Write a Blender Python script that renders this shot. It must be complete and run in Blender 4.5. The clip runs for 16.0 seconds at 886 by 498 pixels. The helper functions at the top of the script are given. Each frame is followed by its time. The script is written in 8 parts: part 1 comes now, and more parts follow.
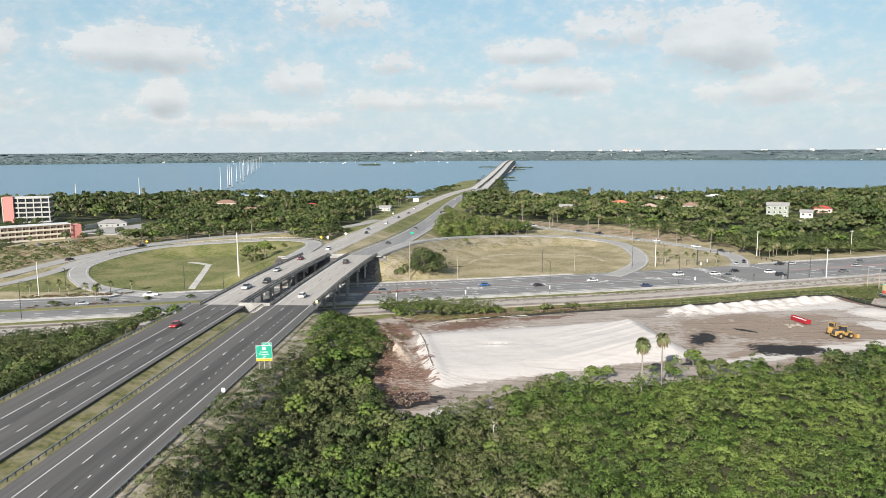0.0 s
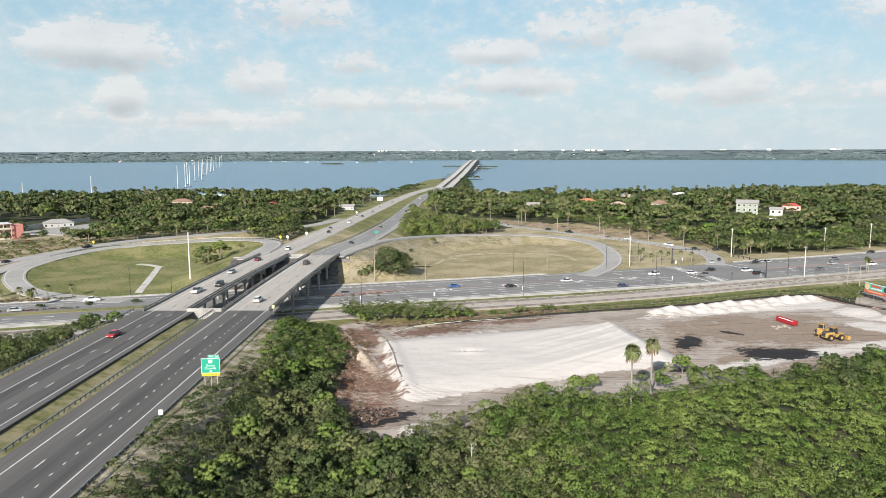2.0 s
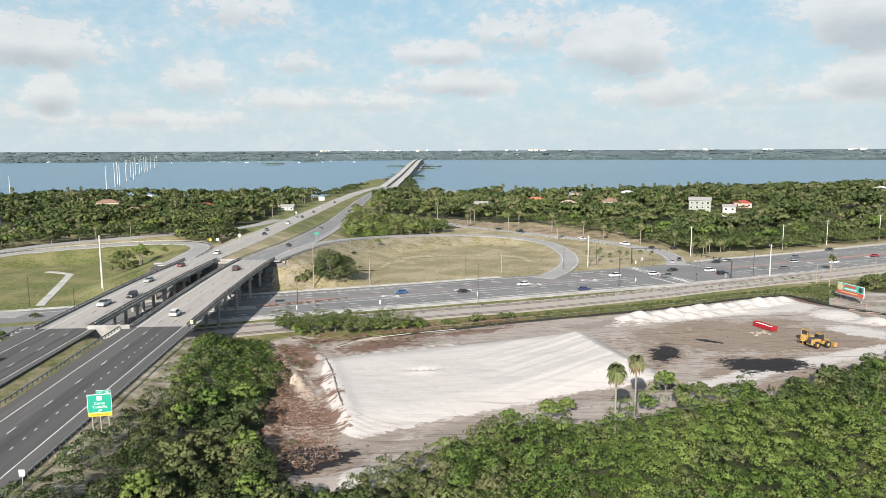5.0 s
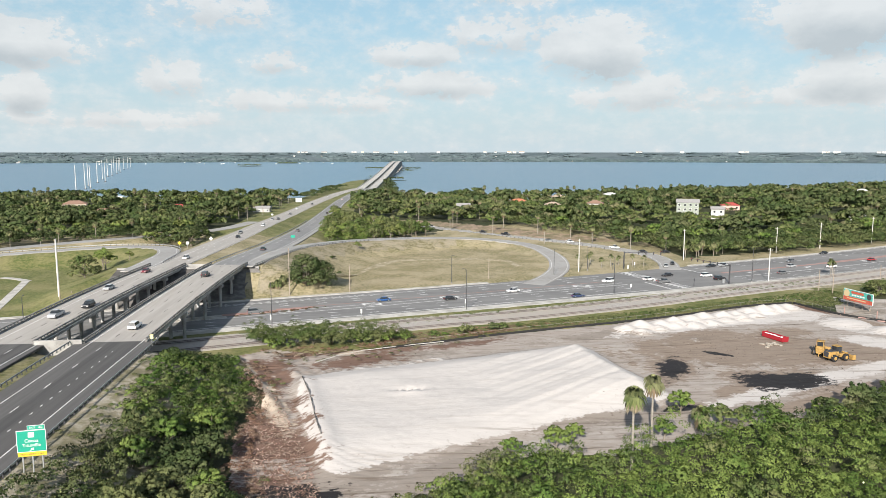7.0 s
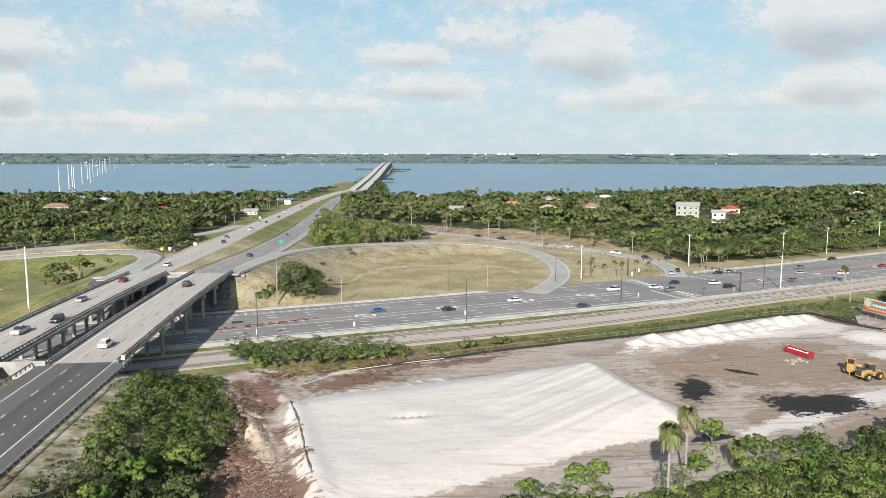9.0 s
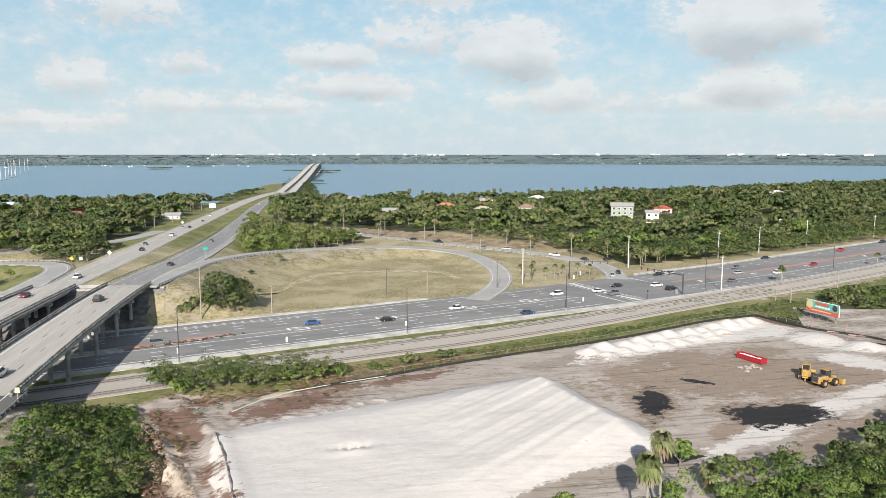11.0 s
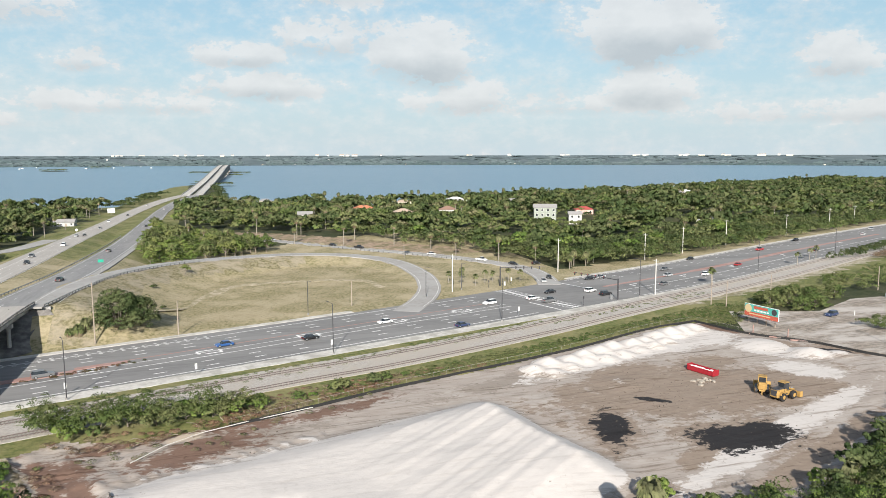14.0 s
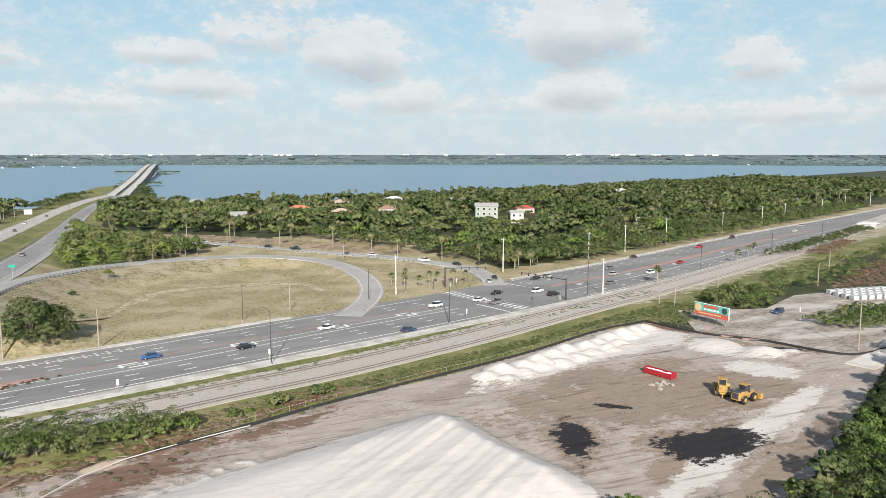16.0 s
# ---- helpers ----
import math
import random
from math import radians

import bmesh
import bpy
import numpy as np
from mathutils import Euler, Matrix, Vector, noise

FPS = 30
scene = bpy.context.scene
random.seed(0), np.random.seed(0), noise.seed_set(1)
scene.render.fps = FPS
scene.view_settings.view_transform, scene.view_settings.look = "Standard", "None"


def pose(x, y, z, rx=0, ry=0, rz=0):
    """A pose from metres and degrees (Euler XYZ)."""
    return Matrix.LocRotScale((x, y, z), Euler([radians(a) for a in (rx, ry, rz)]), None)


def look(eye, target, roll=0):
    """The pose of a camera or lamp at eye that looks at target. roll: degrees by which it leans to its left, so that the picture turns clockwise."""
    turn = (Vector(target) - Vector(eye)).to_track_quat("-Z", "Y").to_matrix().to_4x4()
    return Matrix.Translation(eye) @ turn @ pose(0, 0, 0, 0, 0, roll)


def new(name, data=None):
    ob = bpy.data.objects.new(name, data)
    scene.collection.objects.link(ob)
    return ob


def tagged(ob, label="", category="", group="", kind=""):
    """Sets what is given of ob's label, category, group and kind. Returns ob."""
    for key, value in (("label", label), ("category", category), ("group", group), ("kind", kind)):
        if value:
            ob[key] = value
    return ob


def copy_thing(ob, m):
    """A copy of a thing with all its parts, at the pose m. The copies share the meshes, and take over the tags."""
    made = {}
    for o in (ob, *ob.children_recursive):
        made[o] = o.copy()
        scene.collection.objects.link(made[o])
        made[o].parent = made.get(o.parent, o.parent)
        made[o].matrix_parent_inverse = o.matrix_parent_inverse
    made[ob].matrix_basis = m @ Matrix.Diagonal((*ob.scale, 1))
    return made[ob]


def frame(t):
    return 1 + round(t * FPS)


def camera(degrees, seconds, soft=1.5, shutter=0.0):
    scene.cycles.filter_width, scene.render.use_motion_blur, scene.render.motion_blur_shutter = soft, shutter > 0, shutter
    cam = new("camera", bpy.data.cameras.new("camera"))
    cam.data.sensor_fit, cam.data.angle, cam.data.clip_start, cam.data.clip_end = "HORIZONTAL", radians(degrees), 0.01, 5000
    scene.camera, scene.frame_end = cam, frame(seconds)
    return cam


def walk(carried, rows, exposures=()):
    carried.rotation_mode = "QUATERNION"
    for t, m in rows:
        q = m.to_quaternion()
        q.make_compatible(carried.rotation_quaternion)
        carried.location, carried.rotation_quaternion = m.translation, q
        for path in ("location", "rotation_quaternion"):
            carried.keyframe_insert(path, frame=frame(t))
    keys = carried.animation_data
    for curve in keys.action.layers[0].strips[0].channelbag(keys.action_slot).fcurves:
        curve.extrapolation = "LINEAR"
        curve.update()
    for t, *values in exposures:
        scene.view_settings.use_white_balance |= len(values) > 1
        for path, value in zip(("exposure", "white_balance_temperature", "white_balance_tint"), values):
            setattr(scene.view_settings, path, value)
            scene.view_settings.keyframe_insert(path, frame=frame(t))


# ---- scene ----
cam = camera(62.7, 16.0, soft=0.45)
PATH = [
    (0, (32.366, -12.855, 56.151), (32.244, -10.877, 55.883), -0.3),
    (0.5, (31.847, -8.849, 55.592), (31.746, -6.87, 55.324), -0.3),
    (1, (31.108, -4.79, 55.049), (31.033, -2.81, 54.78), -0.3),
    (1.5, (30.598, -0.595, 54.442), (30.549, 1.386, 54.173), -0.3),
    (2, (30.209, 3.714, 53.75), (30.186, 5.696, 53.481), -0.2),
    (2.5, (29.782, 8.278, 53.322), (29.774, 10.26, 53.053), -0.2),
    (3, (29.666, 12.721, 52.846), (29.686, 14.703, 52.577), -0.2),
    (3.5, (29.527, 16.865, 52.399), (29.581, 18.846, 52.13), -0.2),
    (4, (29.509, 20.912, 51.982), (29.588, 22.892, 51.713), -0.2),
    (6.5, (28.493, 41.821, 49.658), (28.677, 43.795, 49.393), -0.1),
    (7, (28.036, 45.751, 49.59), (28.225, 47.725, 49.327), 0.0),
    (7.5, (27.712, 49.567, 49.615), (27.901, 51.54, 49.352), 0.1),
    (8, (27.315, 53.527, 49.651), (27.504, 55.5, 49.389), 0.1),
    (8.5, (27.036, 57.078, 49.615), (27.233, 59.051, 49.355), 0.1),
    (11, (26.139, 73.513, 49.656), (26.544, 75.455, 49.399), -0.0),
    (11.5, (25.944, 76.496, 49.771), (26.412, 78.423, 49.514), -0.0),
    (12, (25.864, 79.615, 49.777), (26.38, 81.53, 49.52), -0.0),
    (12.5, (25.79, 82.683, 49.853), (26.363, 84.582, 49.597), -0.1),
    (13, (25.723, 85.724, 49.804), (26.315, 87.617, 49.549), -0.0),
    (13.5, (26.178, 88.535, 49.901), (26.783, 90.425, 49.645), -0.1),
    (14, (26.128, 91.341, 49.8), (26.76, 93.221, 49.545), -0.1),
    (14.5, (26.382, 94.019, 49.7), (27.025, 95.896, 49.445), -0.0),
    (15, (26.811, 96.796, 49.446), (27.485, 98.662, 49.191), -0.0),
    (15.5, (27.283, 99.295, 49.025), (28.021, 101.136, 48.77), -0.0),
    (16, (27.41, 101.778, 48.766), (28.204, 103.596, 48.51), -0.0),
]
walk(cam, [(t, look(eye, target, roll)) for t, eye, target, roll in PATH], [(0, 0.56), (16, 0.56)])

# ---- world, sun ----
SUN_AZ, SUN_EL = radians(200.4), radians(26.5)
to_sun = Vector((math.sin(SUN_AZ) * math.cos(SUN_EL), math.cos(SUN_AZ) * math.cos(SUN_EL), math.sin(SUN_EL)))
sun = new("sun", bpy.data.lights.new("sun", "SUN"))
sun.data.energy, sun.data.angle, sun.data.color = 5.0, radians(0.53), (1.0, 0.94, 0.86)
sun.matrix_world = look((0, 0, 200), Vector((0, 0, 200)) - to_sun)

# clouds: bearing, slope above the horizon, half width, half height, weight
CLOUDS = [
    (-25.0, 7.3, 6.2, 1.9, 1.0), (-24.0, 4.0, 1.9, 1.6, 0.9), (-35.5, 7.3, 3.0, 1.6, 0.9), (-34.5, 3.6, 1.7, .8, .6),
    (-14.2, 5.4, 2.4, 1.7, 0.7), (-11.6, 10.4, 4.5, 1.8, 0.6), (-7.7, 6.6, 2.2, .9, .6), (3.2, 7.4, 3.8, 1.1, 0.75), (9.6, 8.8, 3.6, 1.7, 0.8),
    (17.4, 7.8, 5.0, 2.7, 1.0), (5, 5.2, 6.0, 1.2, 0.75), (20, 4.4, 5, 1.4, .6), (11, 13, 6, 2, .5),
    (34.0, 9.5, 6.2, 3.2, 1.0), (34.2, 5.2, 3.8, 2.1, 0.85), (46.5, 6.6, 3.0, 1.7, 0.8), (53.5, 5.0, 3.0, 1.2, 0.6),
    (27, 12.8, 3.5, 1.5, .6), (-4, 3.8, 8.0, 0.9, .5), (28, 3.9, 8, .9, .45), (-19, 2.4, 10, .7, .4), (47, 3, 9, .8, .4),
]
world = bpy.data.worlds.new("sky")
scene.world = world
world.use_nodes = True
NT = world.node_tree
NT.nodes.clear()


def wn(kind, **kw):
    n = NT.nodes.new(kind)
    for k, v in kw.items():
        if k == "operation":
            n.operation = v
        elif k == "noise_dimensions":
            n.noise_dimensions = v
    return n


def wmath(op, a, b=None, c=None, clamp=False):
    n = wn("ShaderNodeMath", operation=op)
    n.use_clamp = clamp
    for i, v in enumerate((a, b, c)):
        if v is None:
            continue
        if isinstance(v, (int, float)):
            n.inputs[i].default_value = v
        else:
            NT.links.new(v, n.inputs[i])
    return n.outputs[0]


def wmix(f, a, b):
    n = NT.nodes.new("ShaderNodeMix")
    n.data_type = "RGBA"
    for s, v in ((n.inputs[0], f), (n.inputs[6], a), (n.inputs[7], b)):
        if isinstance(v, (int, float)):
            s.default_value = v
        elif isinstance(v, tuple):
            s.default_value = (*v, 1)
        else:
            NT.links.new(v, s)
    return n.outputs[2]


sky = wn("ShaderNodeTexSky")
sky.sky_type, sky.sun_disc = "NISHITA", False
sky.sun_elevation, sky.sun_rotation = SUN_EL, SUN_AZ
sky.air_density, sky.dust_density, sky.ozone_density = 1.0, 1.0, 1.6
way = wn("ShaderNodeTexCoord").outputs["Generated"]
sep = wn("ShaderNodeSeparateXYZ")
NT.links.new(way, sep.inputs[0])
DX, DY, DZ = sep.outputs
bearing = wmath("MULTIPLY", wmath("ARCTAN2", DX, DY), 57.2958)
level = wmath("SQRT", wmath("ADD", wmath("MULTIPLY", DX, DX), wmath("MULTIPLY", DY, DY)))
slope = wmath("MULTIPLY", wmath("ARCTAN2", DZ, level), 57.2958)


def puff(scale, detail, rough, dz=0.0):
    comb = wn("ShaderNodeCombineXYZ")
    NT.links.new(wmath("MULTIPLY", bearing, 0.1), comb.inputs[0])
    NT.links.new(wmath("MULTIPLY", wmath("ADD", slope, dz), 0.16), comb.inputs[1])
    n = wn("ShaderNodeTexNoise")
    n.inputs["Scale"].default_value, n.inputs["Detail"].default_value, n.inputs["Roughness"].default_value = scale, detail, rough
    NT.links.new(comb.outputs[0], n.inputs["Vector"])
    return n.outputs["Fac"]


big = puff(2.6, 9, 0.66)
fine = puff(8.5, 8, 0.66)
wob = wmath("MULTIPLY_ADD", wmath("SUBTRACT", fine, 0.5), 2.3, wmath("MULTIPLY", wmath("SUBTRACT", big, 0.5), 3.4))
mass, under = None, None
for b0, s0, hw, hh, wt in CLOUDS:
    du = wmath("MULTIPLY", wmath("SUBTRACT", bearing, b0), 1 / hw)
    dv = wmath("MULTIPLY", wmath("SUBTRACT", slope, s0), 1 / hh)
    r2 = wmath("MULTIPLY_ADD", du, du, wmath("MULTIPLY", dv, dv))
    body = wmath("MULTIPLY", wmath("SUBTRACT", 1.0, r2), wt)
    low = wmath("MULTIPLY", wmath("MULTIPLY", wmath("MULTIPLY", dv, -1.0), wmath("SUBTRACT", 1.25, r2, clamp=True)), wt)
    mass = body if mass is None else wmath("MAXIMUM", mass, body)
    under = low if under is None else wmath("MAXIMUM", under, low)
mass = wmath("MAXIMUM", mass, -0.45)
cover = wmath("ADD", mass, wob)
def step(value, a, b_):
    n = wn("ShaderNodeMapRange")
    n.interpolation_type = "SMOOTHSTEP"
    n.inputs[1].default_value, n.inputs[2].default_value = a, b_
    NT.links.new(value, n.inputs[0])
    return n.outputs[0]


thin = wmath("MAXIMUM", wmath("MULTIPLY", step(cover, -0.06, 0.38), 0.80), wmath("MULTIPLY", step(cover, -0.95, 0.7), 0.56))
gray = wmath("MULTIPLY", wmath("ADD", wmath("MULTIPLY", under, 1.7), wmath("MULTIPLY", wmath("SUBTRACT", puff(2.6, 6, .6, 1.3), 0.45), 1.4), clamp=True), 0.9, clamp=True)
cloud_col = wmix(gray, (7.7, 7.7, 7.65), (4.6, 4.9, 5.15))
haze = wmath("POWER", wmath("SUBTRACT", 1.0, wmath("MULTIPLY", wmath("MAXIMUM", slope, 0.0), 0.075), clamp=True), 1.6)
low_sky = wn("ShaderNodeMapRange")
low_sky.interpolation_type = "SMOOTHSTEP"
low_sky.inputs[1].default_value, low_sky.inputs[2].default_value, low_sky.inputs[3].default_value, low_sky.inputs[4].default_value = 13, 34, 0.62, 0.0
NT.links.new(slope, low_sky.inputs[0])
veil = wmix(low_sky.outputs[0], sky.outputs[0], (4.0, 6.4, 7.6))
blue = wmix(wmath("MULTIPLY", haze, 0.88), veil, (5.75, 6.7, 7.2))
col = wmix(thin, blue, cloud_col)
bg = wn("ShaderNodeBackground")
bg.inputs["Strength"].default_value = 0.0745
NT.links.new(col, bg.inputs["Color"])
NT.links.new(bg.outputs[0], wn("ShaderNodeOutputWorld").inputs[0])


# ---- materials ----
def mat(name, c1, c2, scale=1.0, rough=0.9, c3=None, scale3=0.05, bump=0.0, bscale=None, metal=0.0, lo=0.35, hi=0.65, island=0.0, rnd=0.0, spec=0.3, amount3=1.0, lo3=.42, hi3=.62, stretch=None):
    """Two colours mixed by fine noise, a third by broad noise, with relief; sizes in cycles a metre."""
    m = bpy.data.materials.new(name)
    m.use_nodes = True
    nt = m.node_tree
    p = nt.nodes["Principled BSDF"]
    geo = nt.nodes.new("ShaderNodeNewGeometry")
    src = geo.outputs["Position"]
    if stretch:
        mp = nt.nodes.new("ShaderNodeMapping")
        mp.inputs["Rotation"].default_value = (0, 0, stretch[0])
        mp.inputs["Scale"].default_value = (stretch[1], stretch[2], 1)
        nt.links.new(src, mp.inputs["Vector"])
        src = mp.outputs[0]

    def nz(sc, det=5.0, rg=0.6):
        n = nt.nodes.new("ShaderNodeTexNoise")
        n.inputs["Scale"].default_value, n.inputs["Detail"].default_value, n.inputs["Roughness"].default_value = sc, det, rg
        nt.links.new(src, n.inputs["Vector"])
        return n.outputs["Fac"]

    def ramp(f, a, b):
        r = nt.nodes.new("ShaderNodeMapRange")
        r.interpolation_type = "SMOOTHSTEP"
        r.inputs[1].default_value, r.inputs[2].default_value = a, b
        nt.links.new(f, r.inputs[0])
        return r.outputs[0]

    def mix(f, a, b):
        n = nt.nodes.new("ShaderNodeMix")
        n.data_type = "RGBA"
        for s, v in ((n.inputs[0], f), (n.inputs[6], a), (n.inputs[7], b)):
            if isinstance(v, tuple):
                s.default_value = (*v, 1)
            elif isinstance(v, (int, float)):
                s.default_value = v
            else:
                nt.links.new(v, s)
        return n.outputs[2]

    fine_f = nz(scale)
    colour = mix(ramp(fine_f, lo, hi), c1, c2)
    if c3:
        f3 = ramp(nz(scale3, 6, .65), lo3, hi3)
        if amount3 != 1:
            mm = nt.nodes.new("ShaderNodeMath")
            mm.operation = "MULTIPLY"
            mm.inputs[1].default_value = amount3
            nt.links.new(f3, mm.inputs[0])
            f3 = mm.outputs[0]
        colour = mix(f3, colour, c3)
    if island or rnd:
        hsv = nt.nodes.new("ShaderNodeHueSaturation")
        v = nt.nodes.new("ShaderNodeMapRange")
        amt = island or rnd
        v.inputs[3].default_value, v.inputs[4].default_value = 1 - amt, 1 + amt
        nt.links.new(geo.outputs["Random Per Island"] if island else nt.nodes.new("ShaderNodeObjectInfo").outputs["Random"], v.inputs[0])
        nt.links.new(v.outputs[0], hsv.inputs["Value"])
        h = nt.nodes.new("ShaderNodeMapRange")
        h.inputs[3].default_value, h.inputs[4].default_value = 0.5 + amt * .045, 0.5 - amt * .045
        nt.links.new(v.outputs[0], h.inputs[0])
        h.inputs[1].default_value, h.inputs[2].default_value = 1 - amt, 1 + amt
        nt.links.new(h.outputs[0], hsv.inputs["Hue"])
        nt.links.new(colour, hsv.inputs["Color"])
        colour = hsv.outputs[0]
    nt.links.new(colour, p.inputs["Base Color"])
    p.inputs["Roughness"].default_value = rough
    p.inputs["Metallic"].default_value = metal
    p.inputs["Specular IOR Level"].default_value = spec
    if bump:
        b = nt.nodes.new("ShaderNodeBump")
        b.inputs["Strength"].default_value, b.inputs["Distance"].default_value = 1.0, bump
        nt.links.new(nz(bscale or scale * 1.7, 6, .65), b.inputs["Height"])
        nt.links.new(b.outputs[0], p.inputs["Normal"])
    return m


GRASS = mat("dry_grass", (0.150, 0.140, 0.058), (0.37, 0.318, 0.19), 1.0, c3=(0.46, 0.385, 0.26), scale3=0.06, bump=0.16, bscale=2.2, amount3=.7, lo=.30, hi=.66)
VERGE = mat("green_verge", (0.088, 0.114, 0.031), (0.194, 0.194, 0.070), 0.8, c3=(0.30, 0.26, 0.13), scale3=0.06, bump=0.15, bscale=3, amount3=.6)
# woodland floor, its colour lowered to put deeper shade between the crowns
FLOOR = mat("shade_darkened_floor", (0.027, 0.038, 0.013), (0.050, 0.060, 0.024), 0.3, c3=(0.075, 0.075, 0.038), scale3=0.04, bump=0.3, bscale=.8)
# bluish pale base colour carries the aerial haze over the far shore
FARLAND = mat("haze_tinted_land", (0.085, 0.118, 0.125), (0.108, 0.143, 0.152), 0.012, c3=(0.132, 0.165, 0.175), scale3=0.004, lo3=.45, hi3=.6)
DIRT = mat("bare_dirt", (0.20, 0.14, 0.10), (0.33, 0.26, 0.20), 0.35, c3=(0.15, 0.085, 0.06), scale3=0.1, bump=0.25, bscale=.9)
ASPHALT = mat("asphalt", (0.072, 0.070, 0.068), (0.093, 0.090, 0.087), 1.2, rough=.85, c3=(0.128, 0.122, 0.117), scale3=0.35, bump=.01, bscale=6, amount3=.6, stretch=(0, 1.0, .03))
LIGHT_ASPHALT = mat("weathered_asphalt", (0.115, 0.111, 0.107), (0.140, 0.135, 0.130), 1.2, rough=.88, c3=(0.105, 0.101, 0.097), scale3=0.5, bump=.01, bscale=6, amount3=.6, stretch=(0, 1.0, .03))
US_ASPHALT = mat("worn_asphalt", (0.18, 0.177, 0.173), (0.22, 0.217, 0.212), 0.7, rough=.85, c3=(0.265, 0.26, 0.252), scale3=0.05, bump=.01, bscale=6, amount3=.7, stretch=(-.29, .25, 1.6))
RAMP_ASPHALT = mat("ramp_asphalt", (0.31, 0.298, 0.28), (0.36, 0.348, 0.33), 0.6, rough=.9, c3=(0.38, 0.37, 0.355), scale3=0.06, bump=.01, bscale=6)
CONCRETE = mat("deck_concrete", (0.40, 0.37, 0.335), (0.46, 0.435, 0.40), 0.8, rough=.85, c3=(0.37, 0.345, 0.315), scale3=0.3, bump=.008, bscale=5, stretch=(0, 1.4, .06), amount3=.6)
RAILC = mat("stained_railing", (0.21, 0.205, 0.195), (0.29, 0.285, 0.27), 1.2, c3=(0.15, 0.145, 0.135), scale3=0.5, bump=.01, bscale=6)
PIERC = mat("pier_concrete", (0.36, 0.35, 0.33), (0.44, 0.43, 0.41), 1.2, c3=(0.26, 0.25, 0.235), scale3=0.3, bump=.01, bscale=6)
WALK = mat("pale_concrete", (0.52, 0.50, 0.46), (0.62, 0.60, 0.56), 1.2, c3=(0.40, 0.38, 0.34), scale3=0.2, bump=.008, bscale=6)
PAINT = mat("road_paint", (0.84, 0.84, 0.82), (0.74, 0.74, 0.72), 2.0, c3=(0.55, 0.54, 0.53), scale3=0.6, amount3=.35)
YELLOW = mat("yellow_paint", (0.62, 0.50, 0.22), (0.55, 0.45, 0.25), 2.0)
PAVER = mat("red_paver", (0.36, 0.235, 0.21), (0.43, 0.295, 0.265), 1.5, c3=(0.34, 0.205, 0.175), scale3=.2)
STEEL = mat("galvanised_steel", (0.42, 0.43, 0.43), (0.52, 0.53, 0.53), 3, rough=.5, metal=.6)
BANKM = mat("sandy_bank", (0.27, 0.24, 0.15), (0.50, 0.445, 0.36), 0.6, c3=(0.17, 0.155, 0.08), scale3=0.12, bump=0.2, bscale=2, amount3=.7)
OLD_ASPHALT = mat("old_asphalt", (0.215, 0.213, 0.21), (0.265, 0.262, 0.258), 0.7, rough=.85, c3=(0.31, 0.305, 0.295), scale3=0.05, bump=.01, bscale=6, amount3=.7, stretch=(0, 1.6, .2))
GRAVEL = mat("ballast", (0.33, 0.30, 0.27), (0.50, 0.47, 0.43), 2.5, c3=(0.42, 0.38, 0.33), scale3=.07, bump=.06, bscale=5)
SAND = mat("white_sand", (0.70, 0.66, 0.62), (0.78, 0.745, 0.71), 0.25, c3=(0.62, 0.57, 0.53), scale3=.035, bump=.10, bscale=.6, amount3=.5)


# ---- mesh helpers ----
def mesh_object(name, verts, faces, material, parent=None, smooth=False):
    me = bpy.data.meshes.new(name)
    me.from_pydata([tuple(map(float, v)) for v in verts], [], [tuple(map(int, f)) for f in faces])
    for m in material if isinstance(material, (list, tuple)) else [material]:
        me.materials.append(m)
    if smooth:
        me.shade_smooth()
    ob = new(name, me)
    if parent:
        ob.parent = parent
    return ob


def quads_object(name, co, n, material, parent=None, k=4, normals=None):
    """n separate leaves of k corners, from an array of k n corners; normals: the rounding of the clump that each corner belongs to."""
    me = bpy.data.meshes.new(name)
    me.vertices.add(k * n)
    me.vertices.foreach_set("co", np.asarray(co, np.float32).ravel())
    me.loops.add(k * n)
    me.loops.foreach_set("vertex_index", np.arange(k * n, dtype=np.int32))
    me.polygons.add(n)
    me.polygons.foreach_set("loop_start", np.arange(0, k * n, k, dtype=np.int32))
    me.update(calc_edges=True)
    if normals is not None:
        me.shade_smooth()
        me.attributes.new("custom_normal", "FLOAT_VECTOR", "POINT").data.foreach_set("vector", np.asarray(normals, np.float32).ravel())
    me.materials.append(material)
    ob = new(name, me)
    if parent:
        ob.parent = parent
    return ob


def part(name, bm, material, parent, label=""):
    me = bpy.data.meshes.new(name)
    bm.to_mesh(me)
    bm.free()
    me.materials.append(material)
    ob = new(name, me)
    ob.parent = parent
    return tagged(ob, label) if label else ob


def box_bm(boxes, bevel=0.0):
    """A bmesh of boxes (cx, cy, cz, sx, sy, sz[, turn about z in degrees])."""
    bm = bmesh.new()
    for b in boxes:
        m = pose(b[0], b[1], b[2], 0, 0, b[6] if len(b) > 6 else 0) @ Matrix.Diagonal((b[3], b[4], b[5], 1))
        bmesh.ops.create_cube(bm, size=1, matrix=m)
    if bevel:
        bmesh.ops.bevel(bm, geom=bm.edges[:], offset=bevel, segments=1, affect="EDGES")
    return bm


